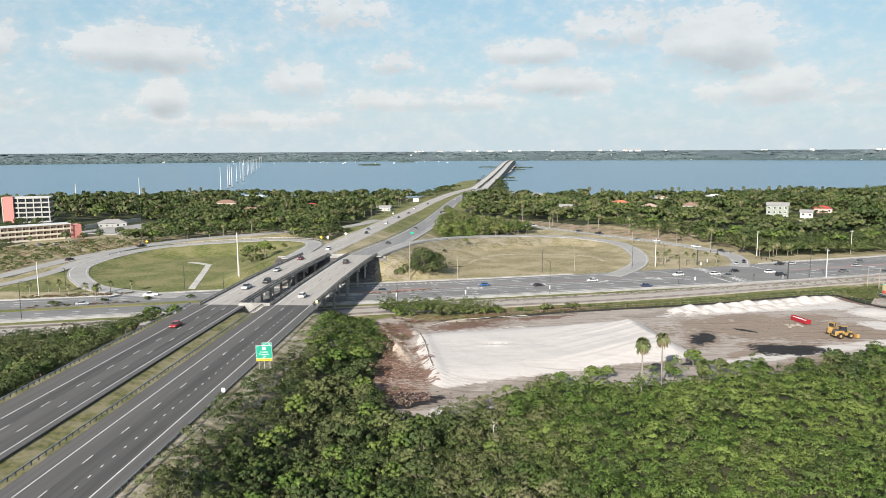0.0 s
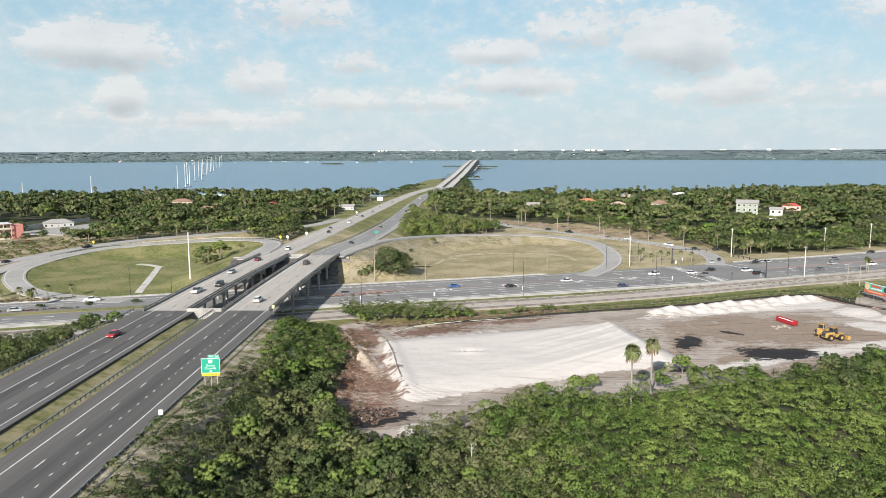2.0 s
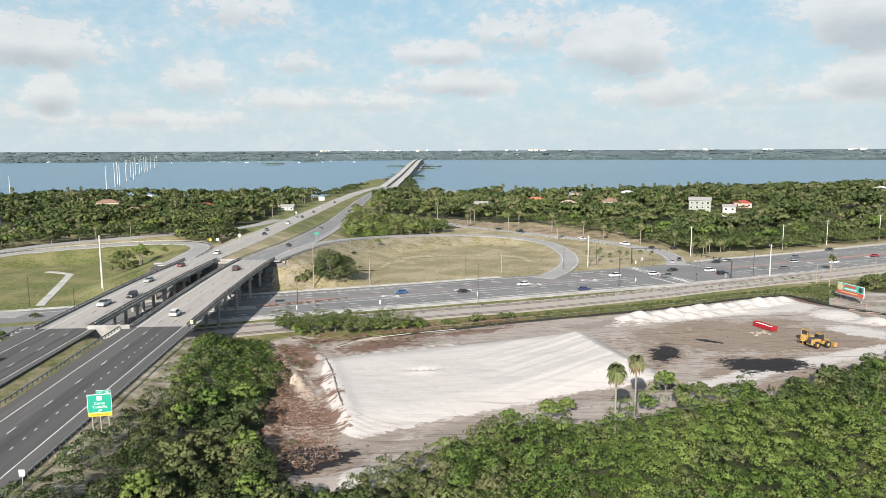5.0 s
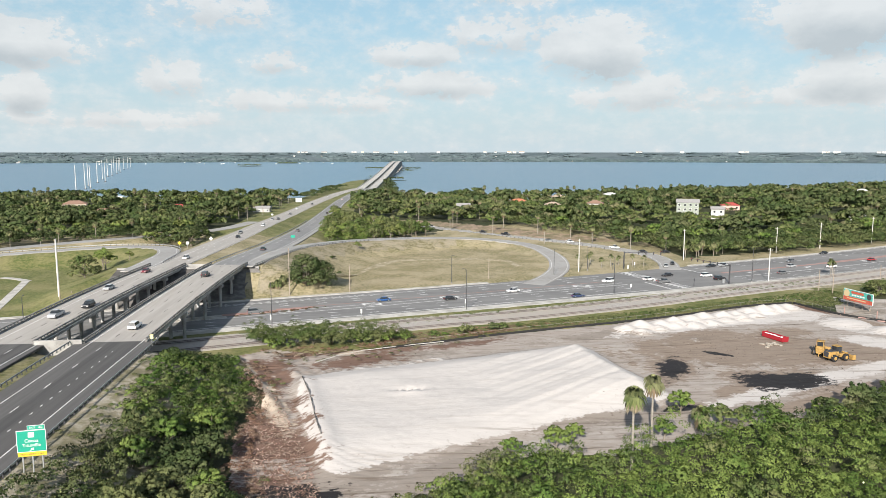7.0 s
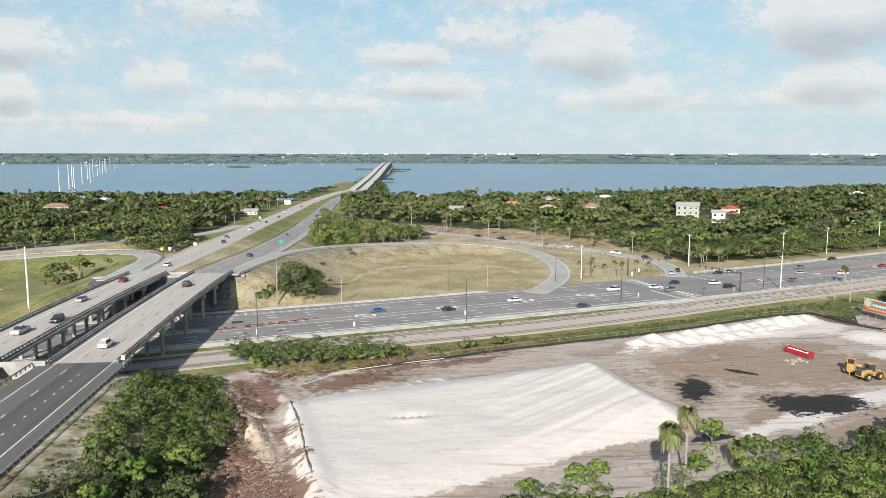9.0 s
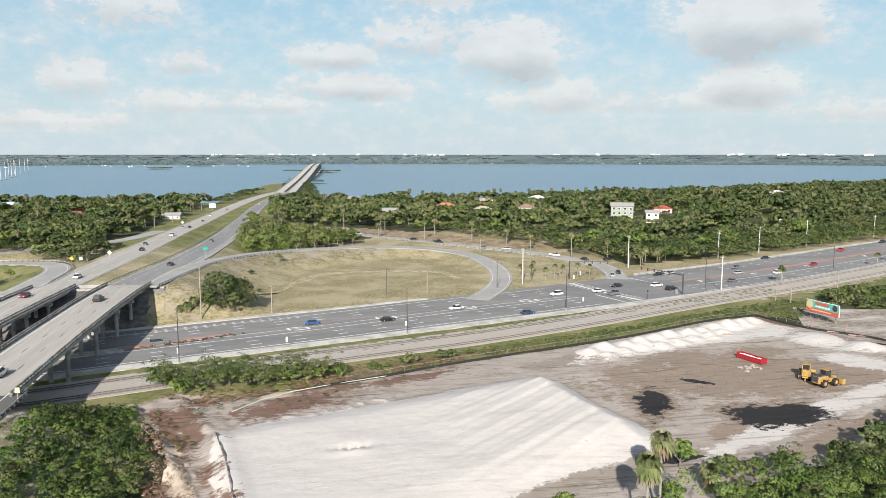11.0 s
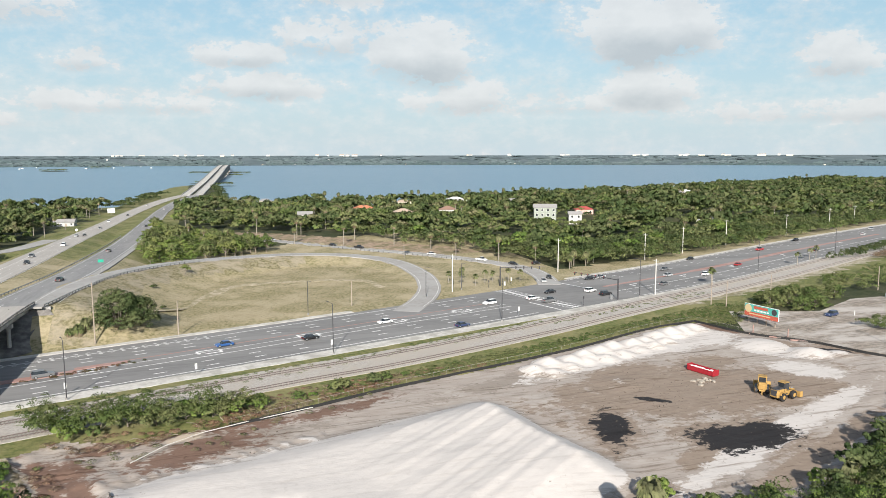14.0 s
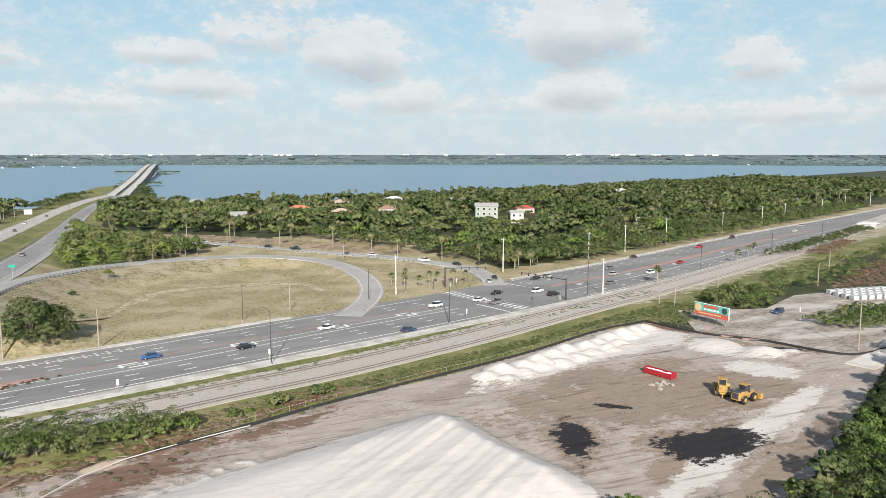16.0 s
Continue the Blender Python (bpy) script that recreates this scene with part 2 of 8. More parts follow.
def tube(bm, pts, radii, sides=8):
    """A tapered round bar along points."""
    rings = []
    for i, p in enumerate(pts):
        p = Vector(p)
        d = (Vector(pts[min(i + 1, len(pts) - 1)]) - Vector(pts[max(i - 1, 0)])).normalized()
        a = d.orthogonal().normalized()
        b = d.cross(a)
        rings.append([bm.verts.new(p + radii[i] * (math.cos(6.2832 * k / sides) * a + math.sin(6.2832 * k / sides) * b)) for k in range(sides)])
    for r0, r1 in zip(rings, rings[1:]):
        for k in range(sides):
            bm.faces.new((r0[k], r0[(k + 1) % sides], r1[(k + 1) % sides], r1[k]))
    bm.faces.new(rings[-1])
    bm.faces.new(rings[0][::-1])
    return bm


class Line:
    """A smooth line through points (x, y, z), sampled every few metres."""

    def __init__(self, pts, step=2.0):
        p = np.array(pts, float)
        p = np.vstack([2 * p[0] - p[1], p, 2 * p[-1] - p[-2]])
        out = []
        for i in range(1, len(p) - 2):
            n = max(2, int(np.linalg.norm(p[i + 1] - p[i]) / step))
            u = np.arange(n)[:, None] / n
            a, b, c, d = p[i - 1], p[i], p[i + 1], p[i + 2]
            out.append(0.5 * (2 * b + (c - a) * u + (2 * a - 5 * b + 4 * c - d) * u**2 + (3 * b - a - 3 * c + d) * u**3))
        out.append(p[-2][None])
        q = np.vstack(out)
        s = np.r_[0, np.cumsum(np.linalg.norm(np.diff(q[:, :2], axis=0), axis=1))]
        self.length = s[-1]
        self.s = np.linspace(0, s[-1], max(2, int(s[-1] / step)))
        self.p = np.stack([np.interp(self.s, s, q[:, k]) for k in range(3)], 1)
        t = np.gradient(self.p[:, :2], axis=0)
        t /= np.linalg.norm(t, axis=1)[:, None]
        self.n = np.stack([-t[:, 1], t[:, 0]], 1)

    def at(self, s, d=0.0, dz=0.0):
        p = np.array([np.interp(s, self.s, self.p[:, k]) for k in range(3)])
        n = np.array([np.interp(s, self.s, self.n[:, k]) for k in range(2)])
        n /= np.linalg.norm(n)
        return Vector((p[0] + n[0] * d, p[1] + n[1] * d, p[2] + dz)), math.degrees(math.atan2(-n[0], n[1]))

    def s_of_x(self, x):
        return float(np.interp(x, self.p[:, 0], self.s))

    def s_of_y(self, y):
        return float(np.interp(y, self.p[:, 1], self.s))


def strip(line, d0, d1, dz=0.0, thick=0.35, s0=None, s1=None, name="road", material=None, kind="structure", label="", category="", parent=None):
    """A slab along a line between two offsets (numbers or functions of s)."""
    s0, s1 = line.s[0] if s0 is None else s0, line.s[-1] if s1 is None else s1
    ss = np.r_[s0, line.s[(line.s > s0 + .01) & (line.s < s1 - .01)], s1]
    v, f = [], []
    for s in ss:
        a = line.at(s, d0(s) if callable(d0) else d0, dz)[0]
        b = line.at(s, d1(s) if callable(d1) else d1, dz)[0]
        v += [a, b, b - Vector((0, 0, thick)), a - Vector((0, 0, thick))]
    for i in range(len(ss) - 1):
        k = 4 * i
        for j in range(4):
            f.append((k + j, k + 4 + j, k + 4 + (j + 1) % 4, k + (j + 1) % 4))
    f += [(0, 1, 2, 3), (len(v) - 1, len(v) - 2, len(v) - 3, len(v) - 4)]
    ob = mesh_object(name, v, f, material, parent)
    return tagged(ob, label, category, "", kind)


MARKS = []


def mark(line, d, width, s0, s1, dz=0.02, dash=None, to=None):
    """Paint along a line; dash: (length, period)."""
    to = MARKS if to is None else to
    runs = [(s0, s1)] if not dash else [(s, min(s + dash[0], s1)) for s in np.arange(s0, s1, dash[1])]
    for a, b in runs:
        ss = np.linspace(a, b, max(2, int((b - a) / 4) + 1))
        q = [(line.at(s, (d(s) if callable(d) else d) - width / 2, dz)[0], line.at(s, (d(s) if callable(d) else d) + width / 2, dz)[0]) for s in ss]
        for (p0, p1), (p2, p3) in zip(q, q[1:]):
            to.append((p0, p2, p3, p1))


def lay(name, quads, material, label, parent=None):
    co = np.array([[tuple(p) for p in q] for q in quads], np.float32)
    return tagged(quads_object(name, co, len(quads), material, parent), label, "road marking", "", "stuff")


# ---- plan of the roads ----
US = Line([(-420, 133, 0), (-132.5, 218.6, 0), (-13.5, 254.3, 0), (44.4, 271, 0), (114, 291.5, 0), (172, 310, 0), (232.6, 331.4, 0), (282, 352.1, 0), (330, 373, 0), (407, 405, 0), (560, 464, 0), (800, 562, 0), (1100, 690, 0)])
ZM = 8.0
MR = Line([(-29.0, -250, 8), (-29.0, 60, 8), (-29.0, 200, 8.0), (-27.8, 260, 8.7), (-25.0, 318, 8.7), (-17.5, 400, 6.2), (-12, 520, 3.0), (-10, 660, 0), (-6, 850, -2.6), (5, 1000, -3.1), (25, 1150, -3.2)], 3)
ML = Line([(-53.0, -250, 8), (-53.0, 60, 8), (-52.5, 200, 8.0), (-50.5, 260, 8.7), (-47.0, 318, 8.7), (-43.0, 400, 7.2), (-41.5, 520, 4), (-39, 660, 0.2), (-31, 850, -2.6), (-14, 1020, -3.1), (9, 1150, -3.2)], 3)
LOOP_R = Line([(-16.5, 312, 8.7), (-13.0, 345, 8.3), (-5, 375, 7.5), (12, 404, 6.2), (38, 423.5, 5), (66, 433.5, 4), (92, 429.5, 3), (109, 410.5, 2), (112.5, 379, 1), (108.5, 353, .4), (100, 332, 0.1), (88, 313, 0.02)])
RAMP_R = Line([(-4, 640, 1), (12, 600, 1), (40, 556, 1), (70, 515, 1), (93.5, 483, 1), (116, 454, 1), (137, 428, 1), (155, 399, .6), (162, 380, .2), (160, 360, .05), (154, 342, 0.02)])
LOOP_L = Line([(-88, 262, .02), (-104, 265, .05), (-129, 275, .3), (-145.5, 291.5, .8), (-156, 307, 1.4), (-162, 324, 2), (-160, 350, 3), (-148, 377, 4), (-117, 390.5, 5.2), (-92, 395, 6), (-68, 381, 7.2), (-58, 358, 8), (-55.5, 330, 8.6), (-55.5, 305, 8.7)])
ROAD_L = Line([(-250, 190, 0), (-205, 240, .5), (-187, 290, 1.3), (-178, 345, 2.5), (-158, 405, 3), (-132, 436, 3), (-95, 468, 3), (-66, 500, 3), (-53, 548, 3)])
RAMP_L = Line([(-230, 205, 0), (-196, 245, 0.2), (-175, 278, .6), (-168.5, 305, 1.4), (-169.5, 335, 2.4), (-164, 365, 3.2)])
RAIL1 = Line([(-420, 108, 0.25), (-130, 196, 0.25), (-14, 231.5, 0.25), (40.7, 248, 0.25), (71.5, 256, 0.25), (114, 270.4, 0.25), (150.6, 285, .25), (213.9, 309.5, .25), (300, 346, .25), (420, 402, .25), (700, 540, .25), (1000, 680, .25)])


def shore(x):
    return np.interp(x, [-4500, -2500, -900, -320, 50, 180, 515, 1245, 3000, 4500], [300, 560, 860, 935, 945, 880, 990, 1300, 2050, 2700])


def base_height(x, y):
    """The ground with no roads on it."""
    far = np.interp(y - shore(x), [-520, -300, -60, 0, 40, 300], [0, -1.0, -3.4, -5.0, -7.0, -9.0])
    ridge = 11.0 * np.exp(-((x - 300) / 170) ** 2 - ((y - 545) / 95) ** 2) * np.clip((y - 0.42 * x - 300) / 60, 0, 1)
    away = np.hypot(x - 28, y - 45)
    east = np.where(y > 2500, np.interp(away, [4230, 4330, 4400, 4480, 4700, 4930], [-9, -6.5, -3.0, 6, 26, 50]), -9)
    xc = np.interp(y, [880, 1150, 1400, 1560], [-2, 6, 20, 30])
    half = np.interp(y, [880, 1150, 1450, 1560], [55, 44, 36, 4])
    cause = np.where((y > 850) & (y < 1580), -3.9 - np.maximum(0, np.abs(x - xc) - half) / 4, -9)
    isles = np.full(x.shape, -9.0)
    for ix, iy, rx, ry in ((-470, 3080, 52, 60), (-400, 3780, 60, 40), (76, 1500, 26, 14), (30, 1640, 18, 10), (116, 2150, 34, 26), (150, 2420, 46, 30), (44, 2500, 46, 30)):
        isles = np.maximum(isles, -4.6 - 3.5 * np.maximum(0, np.hypot((x - ix) / rx, (y - iy) / ry) - .8))
    return np.maximum.reduce([far + ridge, east, cause, isles])


ROADS = [(MR, 8.8, 2.2), (ML, 9.0, 2.2), (LOOP_R, 4.6, 3.2), (RAMP_R, 4.6, 3), (LOOP_L, 4.6, 3.2), (ROAD_L, 5, 3), (RAMP_L, 4, 3)]


def ground_height(x, y):
    """The ground, with the banks under the roads; arrays of one shape."""
    x, y = np.asarray(x, float), np.asarray(y, float)
    h = base_height(x, y)
    sink = np.zeros(h.shape)
    for line, hw, grade in ROADS:
        pts = line.p[::2]
        if line in (MR, ML):
            pts = pts[(pts[:, 1] < 201) | (pts[:, 1] > 323)]
        best = np.full(x.shape, -99.0)
        low, high = pts[:, :2].min(0) - 45, pts[:, :2].max(0) + 45
        sel = (x > low[0]) & (x < high[0]) & (y > low[1]) & (y < high[1])
        xs, ys = x[sel], y[sel]
        b = np.full(xs.shape, -99.0)
        near = np.full(xs.shape, 1e9)
        for px, py, pz in pts:
            d = np.hypot(xs - px, ys - py)
            b = np.maximum(b, pz - 0.1 - np.maximum(0, d - hw - 1.5) / grade)
            near = np.minimum(near, d)
        best[sel] = b
        h = np.maximum(h, best)
        u = np.zeros(x.shape)
        u[sel] = np.where(near < (hw - 4.5 if line in (MR, ML) else hw - 1), .5, np.where((near < hw + 3) & (line in (MR, ML)), .22, 0))
        sink = np.maximum(sink, u)
    h = h - sink
    yu = np.interp(x, US.p[:, 0], US.p[:, 1])
    toe = yu + 42
    rise = np.where((x > -66) & (x < -5), np.maximum(0, y - toe - 1.2) * 7.0 / np.maximum(6, 312 - toe), np.maximum(0, y - toe) / 2.0)
    h = np.where((x > -190) & (x < 78) & (y > yu), np.minimum(h, rise), h)
    back = np.interp(x, RAIL1.p[:, 0], RAIL1.p[:, 1]) - 4.5
    h = np.where((x > -90) & (x < 30) & (y <= yu) & (y > 150), np.minimum(h, np.maximum(0, back - y) / 1.7), h)
    on = (y > yu - 3) & (y < yu + 44) & (np.abs(h) < 0.6)
    return np.where(on, -0.3, h)


# ---- ground ----
def axis(stops):
    out = [stops[0][0]]
    for (a, step), (b, _) in zip(stops, stops[1:]):
        n = max(1, round((b - a) / step))
        out += list(a + (b - a) * (np.arange(n) + 1) / n)
    return np.array(out)


GX = axis([(-4900, 110), (-1600, 50), (-500, 14), (-230, 4), (260, 12), (700, 40), (1600, 110), (4900, 1)])
GY = axis([(-900, 60), (-60, 10), (60, 4), (680, 10), (1100, 30), (1700, 70), (4960, 1)])
XX, YY = np.meshgrid(GX, GY)
HH = ground_height(XX, YY)


def in_poly(x, y, poly):
    x, y = np.asarray(x, float), np.asarray(y, float)
    inside = np.zeros(x.shape, bool)
    for (x0, y0), (x1, y1) in zip(poly, poly[1:] + poly[:1]):
        c = ((y0 > y) != (y1 > y)) & (x < (x1 - x0) * (y - y0) / ((y1 - y0) or 1e-9) + x0)
        inside ^= c
    return inside


PIT = [(-6, 223), (2, 205), (6, 190), (3, 170), (6, 152), (14, 134), (27, 134), (43, 150), (55, 159.5), (66, 157), (80, 162), (97, 168), (112, 171), (142, 187), (165, 199), (187, 211), (215, 226), (226, 240), (205, 243), (178, 245), (171.5, 254), (167, 269.5), (147, 266.5), (120, 255.5), (95, 247), (61, 238), (34, 229), (14, 224), (2, 228)]


def pit_height(x, y):
    """The sand in the pit: the long hill, its steep end, a row of dumped heaps and the ruts."""
    x, y = np.asarray(x, float), np.asarray(y, float)
    h = np.full(x.shape, -0.1)
    # long flat-topped hill: a scarp on the west, furrows up to a crest on the east
    soft = lambda q: np.clip(q, 0, 1) ** 2 * (3 - 2 * np.clip(q, 0, 1))
    crest_x = np.interp(y, [170, 184, 188, 204, 220, 236], [86, 85, 83.5, 79, 77, 74])
    west, east_ = x - (11.4 + (201 - y) * .2), crest_x + 7.5 - x
    north, south = 209 + .27 * (x - 12) - y, y - (148 + .46 * (x - 20))
    top = np.interp(x, [10, 16, 50, 70, 77, 82], [1.3, 1.4, 1.7, 2.4, 2.9, 2.8])
    v = -.57 * (x - 20) + .82 * (y - 190)
    along = .82 * (x - 78) + .57 * (y - 220)
    wander = .7 * np.sin(along * .07) + .3 * np.sin(along * .19 + 1)
    furrow = (0.05 * np.sin(v * 1.7 + wander + 1.6 * np.sin(v * .37)) + .05 * np.sin(v * 3.3 + wander + 1.2 * np.sin(v * .9)) + .07 * np.sin(v * .83 + .5 * wander)) * np.clip((x - 44) / 18, 0, 1)
    lip = .35 * np.exp(-(west - 1.5) ** 2 / 3) + .16 * np.exp(-((x - crest_x + .6) / 1.3) ** 2)
    swell = .12 * np.sin(x * .21 + .6 * np.sin(y * .13)) * np.sin(y * .17 + 1)
    h += (top + 1.35 * furrow + lip + swell) * soft((west + 3.2) / 4.0) * soft(east_ / 8.5) * soft(north / 12) * soft(south / 16)
    h += .35 * np.clip(np.sin(x * 1.3 + 2 * np.sin(x * .37)) * np.sin(x * .5 + y) + .35, 0, 1) * np.exp(-((north - 1.5) / 2.2) ** 2) * (x > 9) * (x < 46)
    # broken hollow on the top
    hx, hy = (x - 35.2) / 4.2, (y - 189.8) / 1.7
    crumb = np.sin(x * 3.1 + 2 * np.sin(y * 2.3)) * np.sin(y * 2.7 + x)
    h += .35 * np.exp(-(hx**2 + (hy + 1.0) ** 2)) - .55 * np.exp(-(hx**2 + hy**2) * 1.6) + .42 * crumb * np.exp(-(hx**2 + hy**2) * 1.4)
    # tyre ruts curving round the low end
    rr = np.hypot(x - 34, y - 176)
    h += .09 * np.sin(rr * 3.9) * np.exp(-((rr - 21) / 4.5) ** 2) * np.clip((168 - y) / 6, 0, 1) * np.clip((44 - x) / 8, 0, 1) * np.clip((x - 8) / 6, 0, 1)
    rr = np.hypot(x - 118, y - 196)
    h += .05 * np.sin(rr * 2.6 + .4 * np.sin(rr)) * np.exp(-((rr - 7) / 6) ** 2)
    rr = np.hypot(x - 104, y - 226)
    h += .05 * np.sin(rr * 3.6) * np.exp(-((rr - 8) / 4) ** 2)
    for cx, cy, r, a in HEAPS:
        d = np.hypot(x - cx, (y - cy))
        h = np.maximum(h, a * np.clip(1 - d / r, 0, 1) ** 0.85 - .1)
    # spoil bank at the west end
    ridge = (x - (-4 + (215 - y) * .405)) / 1.5
    h += 1.5 * np.exp(-ridge**2) * np.clip((226 - y) / 4, 0, 1) * np.clip((y - 176) / 12, 0, 1)
    return h


random.seed(4)
HEAPS = [(99 + i * 5.6 + random.uniform(-.8, .8), 241.5 + i * 2.05 + random.uniform(-1.1, 1.1), random.uniform(3.8, 5.2), random.uniform(1.6, 2.4)) for i in range(12)]
HEAPS += [(102 + i * 6.0, 238.5 + i * 2.1 + random.uniform(-1, 1), random.uniform(3, 4.2), random.uniform(1.0, 1.6)) for i in range(8)]
HEAPS += [(166, 243, 7.5, 1.0), (113, 226, 5.5, .42), (172, 232, 5.5, 1.5), (178, 229, 4, .8), (24, 137, 6, 1.2)]

inside = in_poly(XX, YY, PIT)
HH = np.where(inside, np.minimum(HH, -0.7), HH)
nx, ny = len(GX), len(GY)
gv = np.stack([XX, YY, HH], -1).reshape(-1, 3)
idx = np.arange(nx * ny).reshape(ny, nx)
gf = np.stack([idx[:-1, :-1], idx[:-1, 1:], idx[1:, 1:], idx[1:, :-1]], -1).reshape(-1, 4)
SLOPEG = mat("washed_out_slope", (0.134, 0.123, 0.056), (0.325, 0.280, 0.174), .9, c3=(0.40, 0.345, 0.26), scale3=.16, bump=.18, bscale=1.6, amount3=.7)
MEDIAN = mat("median_grass", (0.085, 0.095, 0.032), (0.20, 0.185, 0.08), .8, c3=(0.30, 0.26, 0.17), scale3=.14, bump=.15, bscale=2.5, amount3=.7)
CUTBANK = mat("bare_cut_bank", (0.25, 0.185, 0.125), (0.42, 0.32, 0.235), .5, c3=(0.14, 0.135, 0.06), scale3=.12, bump=.2, bscale=1.5, amount3=.8)
ground = mesh_object("ground", gv, gf, [GRASS, FLOOR, FARLAND, VERGE, BANKM, SLOPEG, CUTBANK, MEDIAN], smooth=True)
tagged(ground, "open land with dry grass, verges and woodland floor", "ground", "", "structure")
cx, cy = gv[gf].mean(1)[:, 0], gv[gf].mean(1)[:, 1]
yus = np.interp(cx, US.p[:, 0], US.p[:, 1])
slot = np.zeros(len(gf), np.int32)
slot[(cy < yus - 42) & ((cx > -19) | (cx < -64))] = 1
slot[(cy < yus + 38) & (cy > yus - 42)] = 3
slot[(np.abs(cx + 41) < 26) & (cy < 212)] = 7
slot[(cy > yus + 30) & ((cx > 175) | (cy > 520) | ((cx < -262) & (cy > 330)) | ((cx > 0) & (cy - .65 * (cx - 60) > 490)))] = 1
slot[(cx > 150) & (cy > yus + 34) & (cy < yus + 64)] = 0
slot[(cy > 440) & (cx > -68) & (cx < 10)] = 3
slot[(cx > -21) & (cx < 0) & (cy < 226) & (cy > 40)] = 4
lp = LOOP_R.p[LOOP_R.s < 150][::2]
away = np.full(len(gf), 99.0)
sel = (cx > -30) & (cx < 80) & (cy > 300) & (cy < 445)
away[sel] = np.min(np.hypot(cx[sel][:, None] - lp[:, 0], cy[sel][:, None] - lp[:, 1]), 1)
slot[(away < 17) & (cx > -12 + (cy - 345) * .05) & (cy - .9 * cx < 388)] = 5
rp = RAMP_R.p[(RAMP_R.p[:, 0] > 40) & (RAMP_R.p[:, 0] < 138)]
sel = (cx > 20) & (cx < 190) & (cy > 410) & (cy < 600)
far_side = np.full(len(gf), 99.0)
far_side[sel] = np.min(np.hypot(cx[sel][:, None] - rp[:, 0], cy[sel][:, None] - rp[:, 1]), 1)
slot[(far_side < 26) & (cy > np.interp(cx, rp[:, 0], rp[:, 1]) + 6)] = 6
slot[(cx > 178) & (cy < yus - 3) & (cy > yus - 22)] = 4
slot[(cx > -170) & (cx < -58) & (cy > 268) & (cy < 400)] = 3
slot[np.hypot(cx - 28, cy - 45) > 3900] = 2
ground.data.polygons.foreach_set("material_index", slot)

WATER = bpy.data.materials.new("river_water")
WATER.use_nodes = True
nt = WATER.node_tree
p = nt.nodes["Principled BSDF"]
p.inputs["Base Color"].default_value = (0.05, 0.13, 0.21, 1)
p.inputs["Roughness"].default_value = 0.28
p.inputs["IOR"].default_value = 1.33
g = nt.nodes.new("ShaderNodeNewGeometry")
mp = nt.nodes.new("ShaderNodeMapping")
mp.inputs["Scale"].default_value = (0.3, 1, 1)
nt.links.new(g.outputs["Position"], mp.inputs["Vector"])
heights = []
for sc, det in ((0.35, 6), (0.016, 8)):
    n = nt.nodes.new("ShaderNodeTexNoise")
    n.inputs["Scale"].default_value, n.inputs["Detail"].default_value = sc, det
    nt.links.new(mp.outputs[0], n.inputs["Vector"])
    heights.append(n.outputs["Fac"])
b = nt.nodes.new("ShaderNodeBump")
b.inputs["Strength"].default_value, b.inputs["Distance"].default_value = 0.9, 1.1
nt.links.new(heights[0], b.inputs["Height"])
nt.links.new(b.outputs[0], p.inputs["Normal"])
mx = nt.nodes.new("ShaderNodeMix")
mx.data_type = "RGBA"
mx.inputs[6].default_value, mx.inputs[7].default_value = (0.088, 0.185, 0.265, 1), (0.155, 0.255, 0.335, 1)
nt.links.new(heights[1], mx.inputs[0])
nt.links.new(mx.outputs[2], p.inputs["Base Color"])
wx = axis([(-4900, 400), (4900, 1)])
wy = axis([(150, 200), (4950, 1)])
wv = [(x, y, -5.5) for y in wy for x in wx]
wi = np.arange(len(wv)).reshape(len(wy), len(wx))
wf = np.stack([wi[:-1, :-1], wi[:-1, 1:], wi[1:, 1:], wi[1:, :-1]], -1).reshape(-1, 4)
tagged(mesh_object("water", wv, wf, WATER), "wide blue river with small ripples", "water", "", "structure")

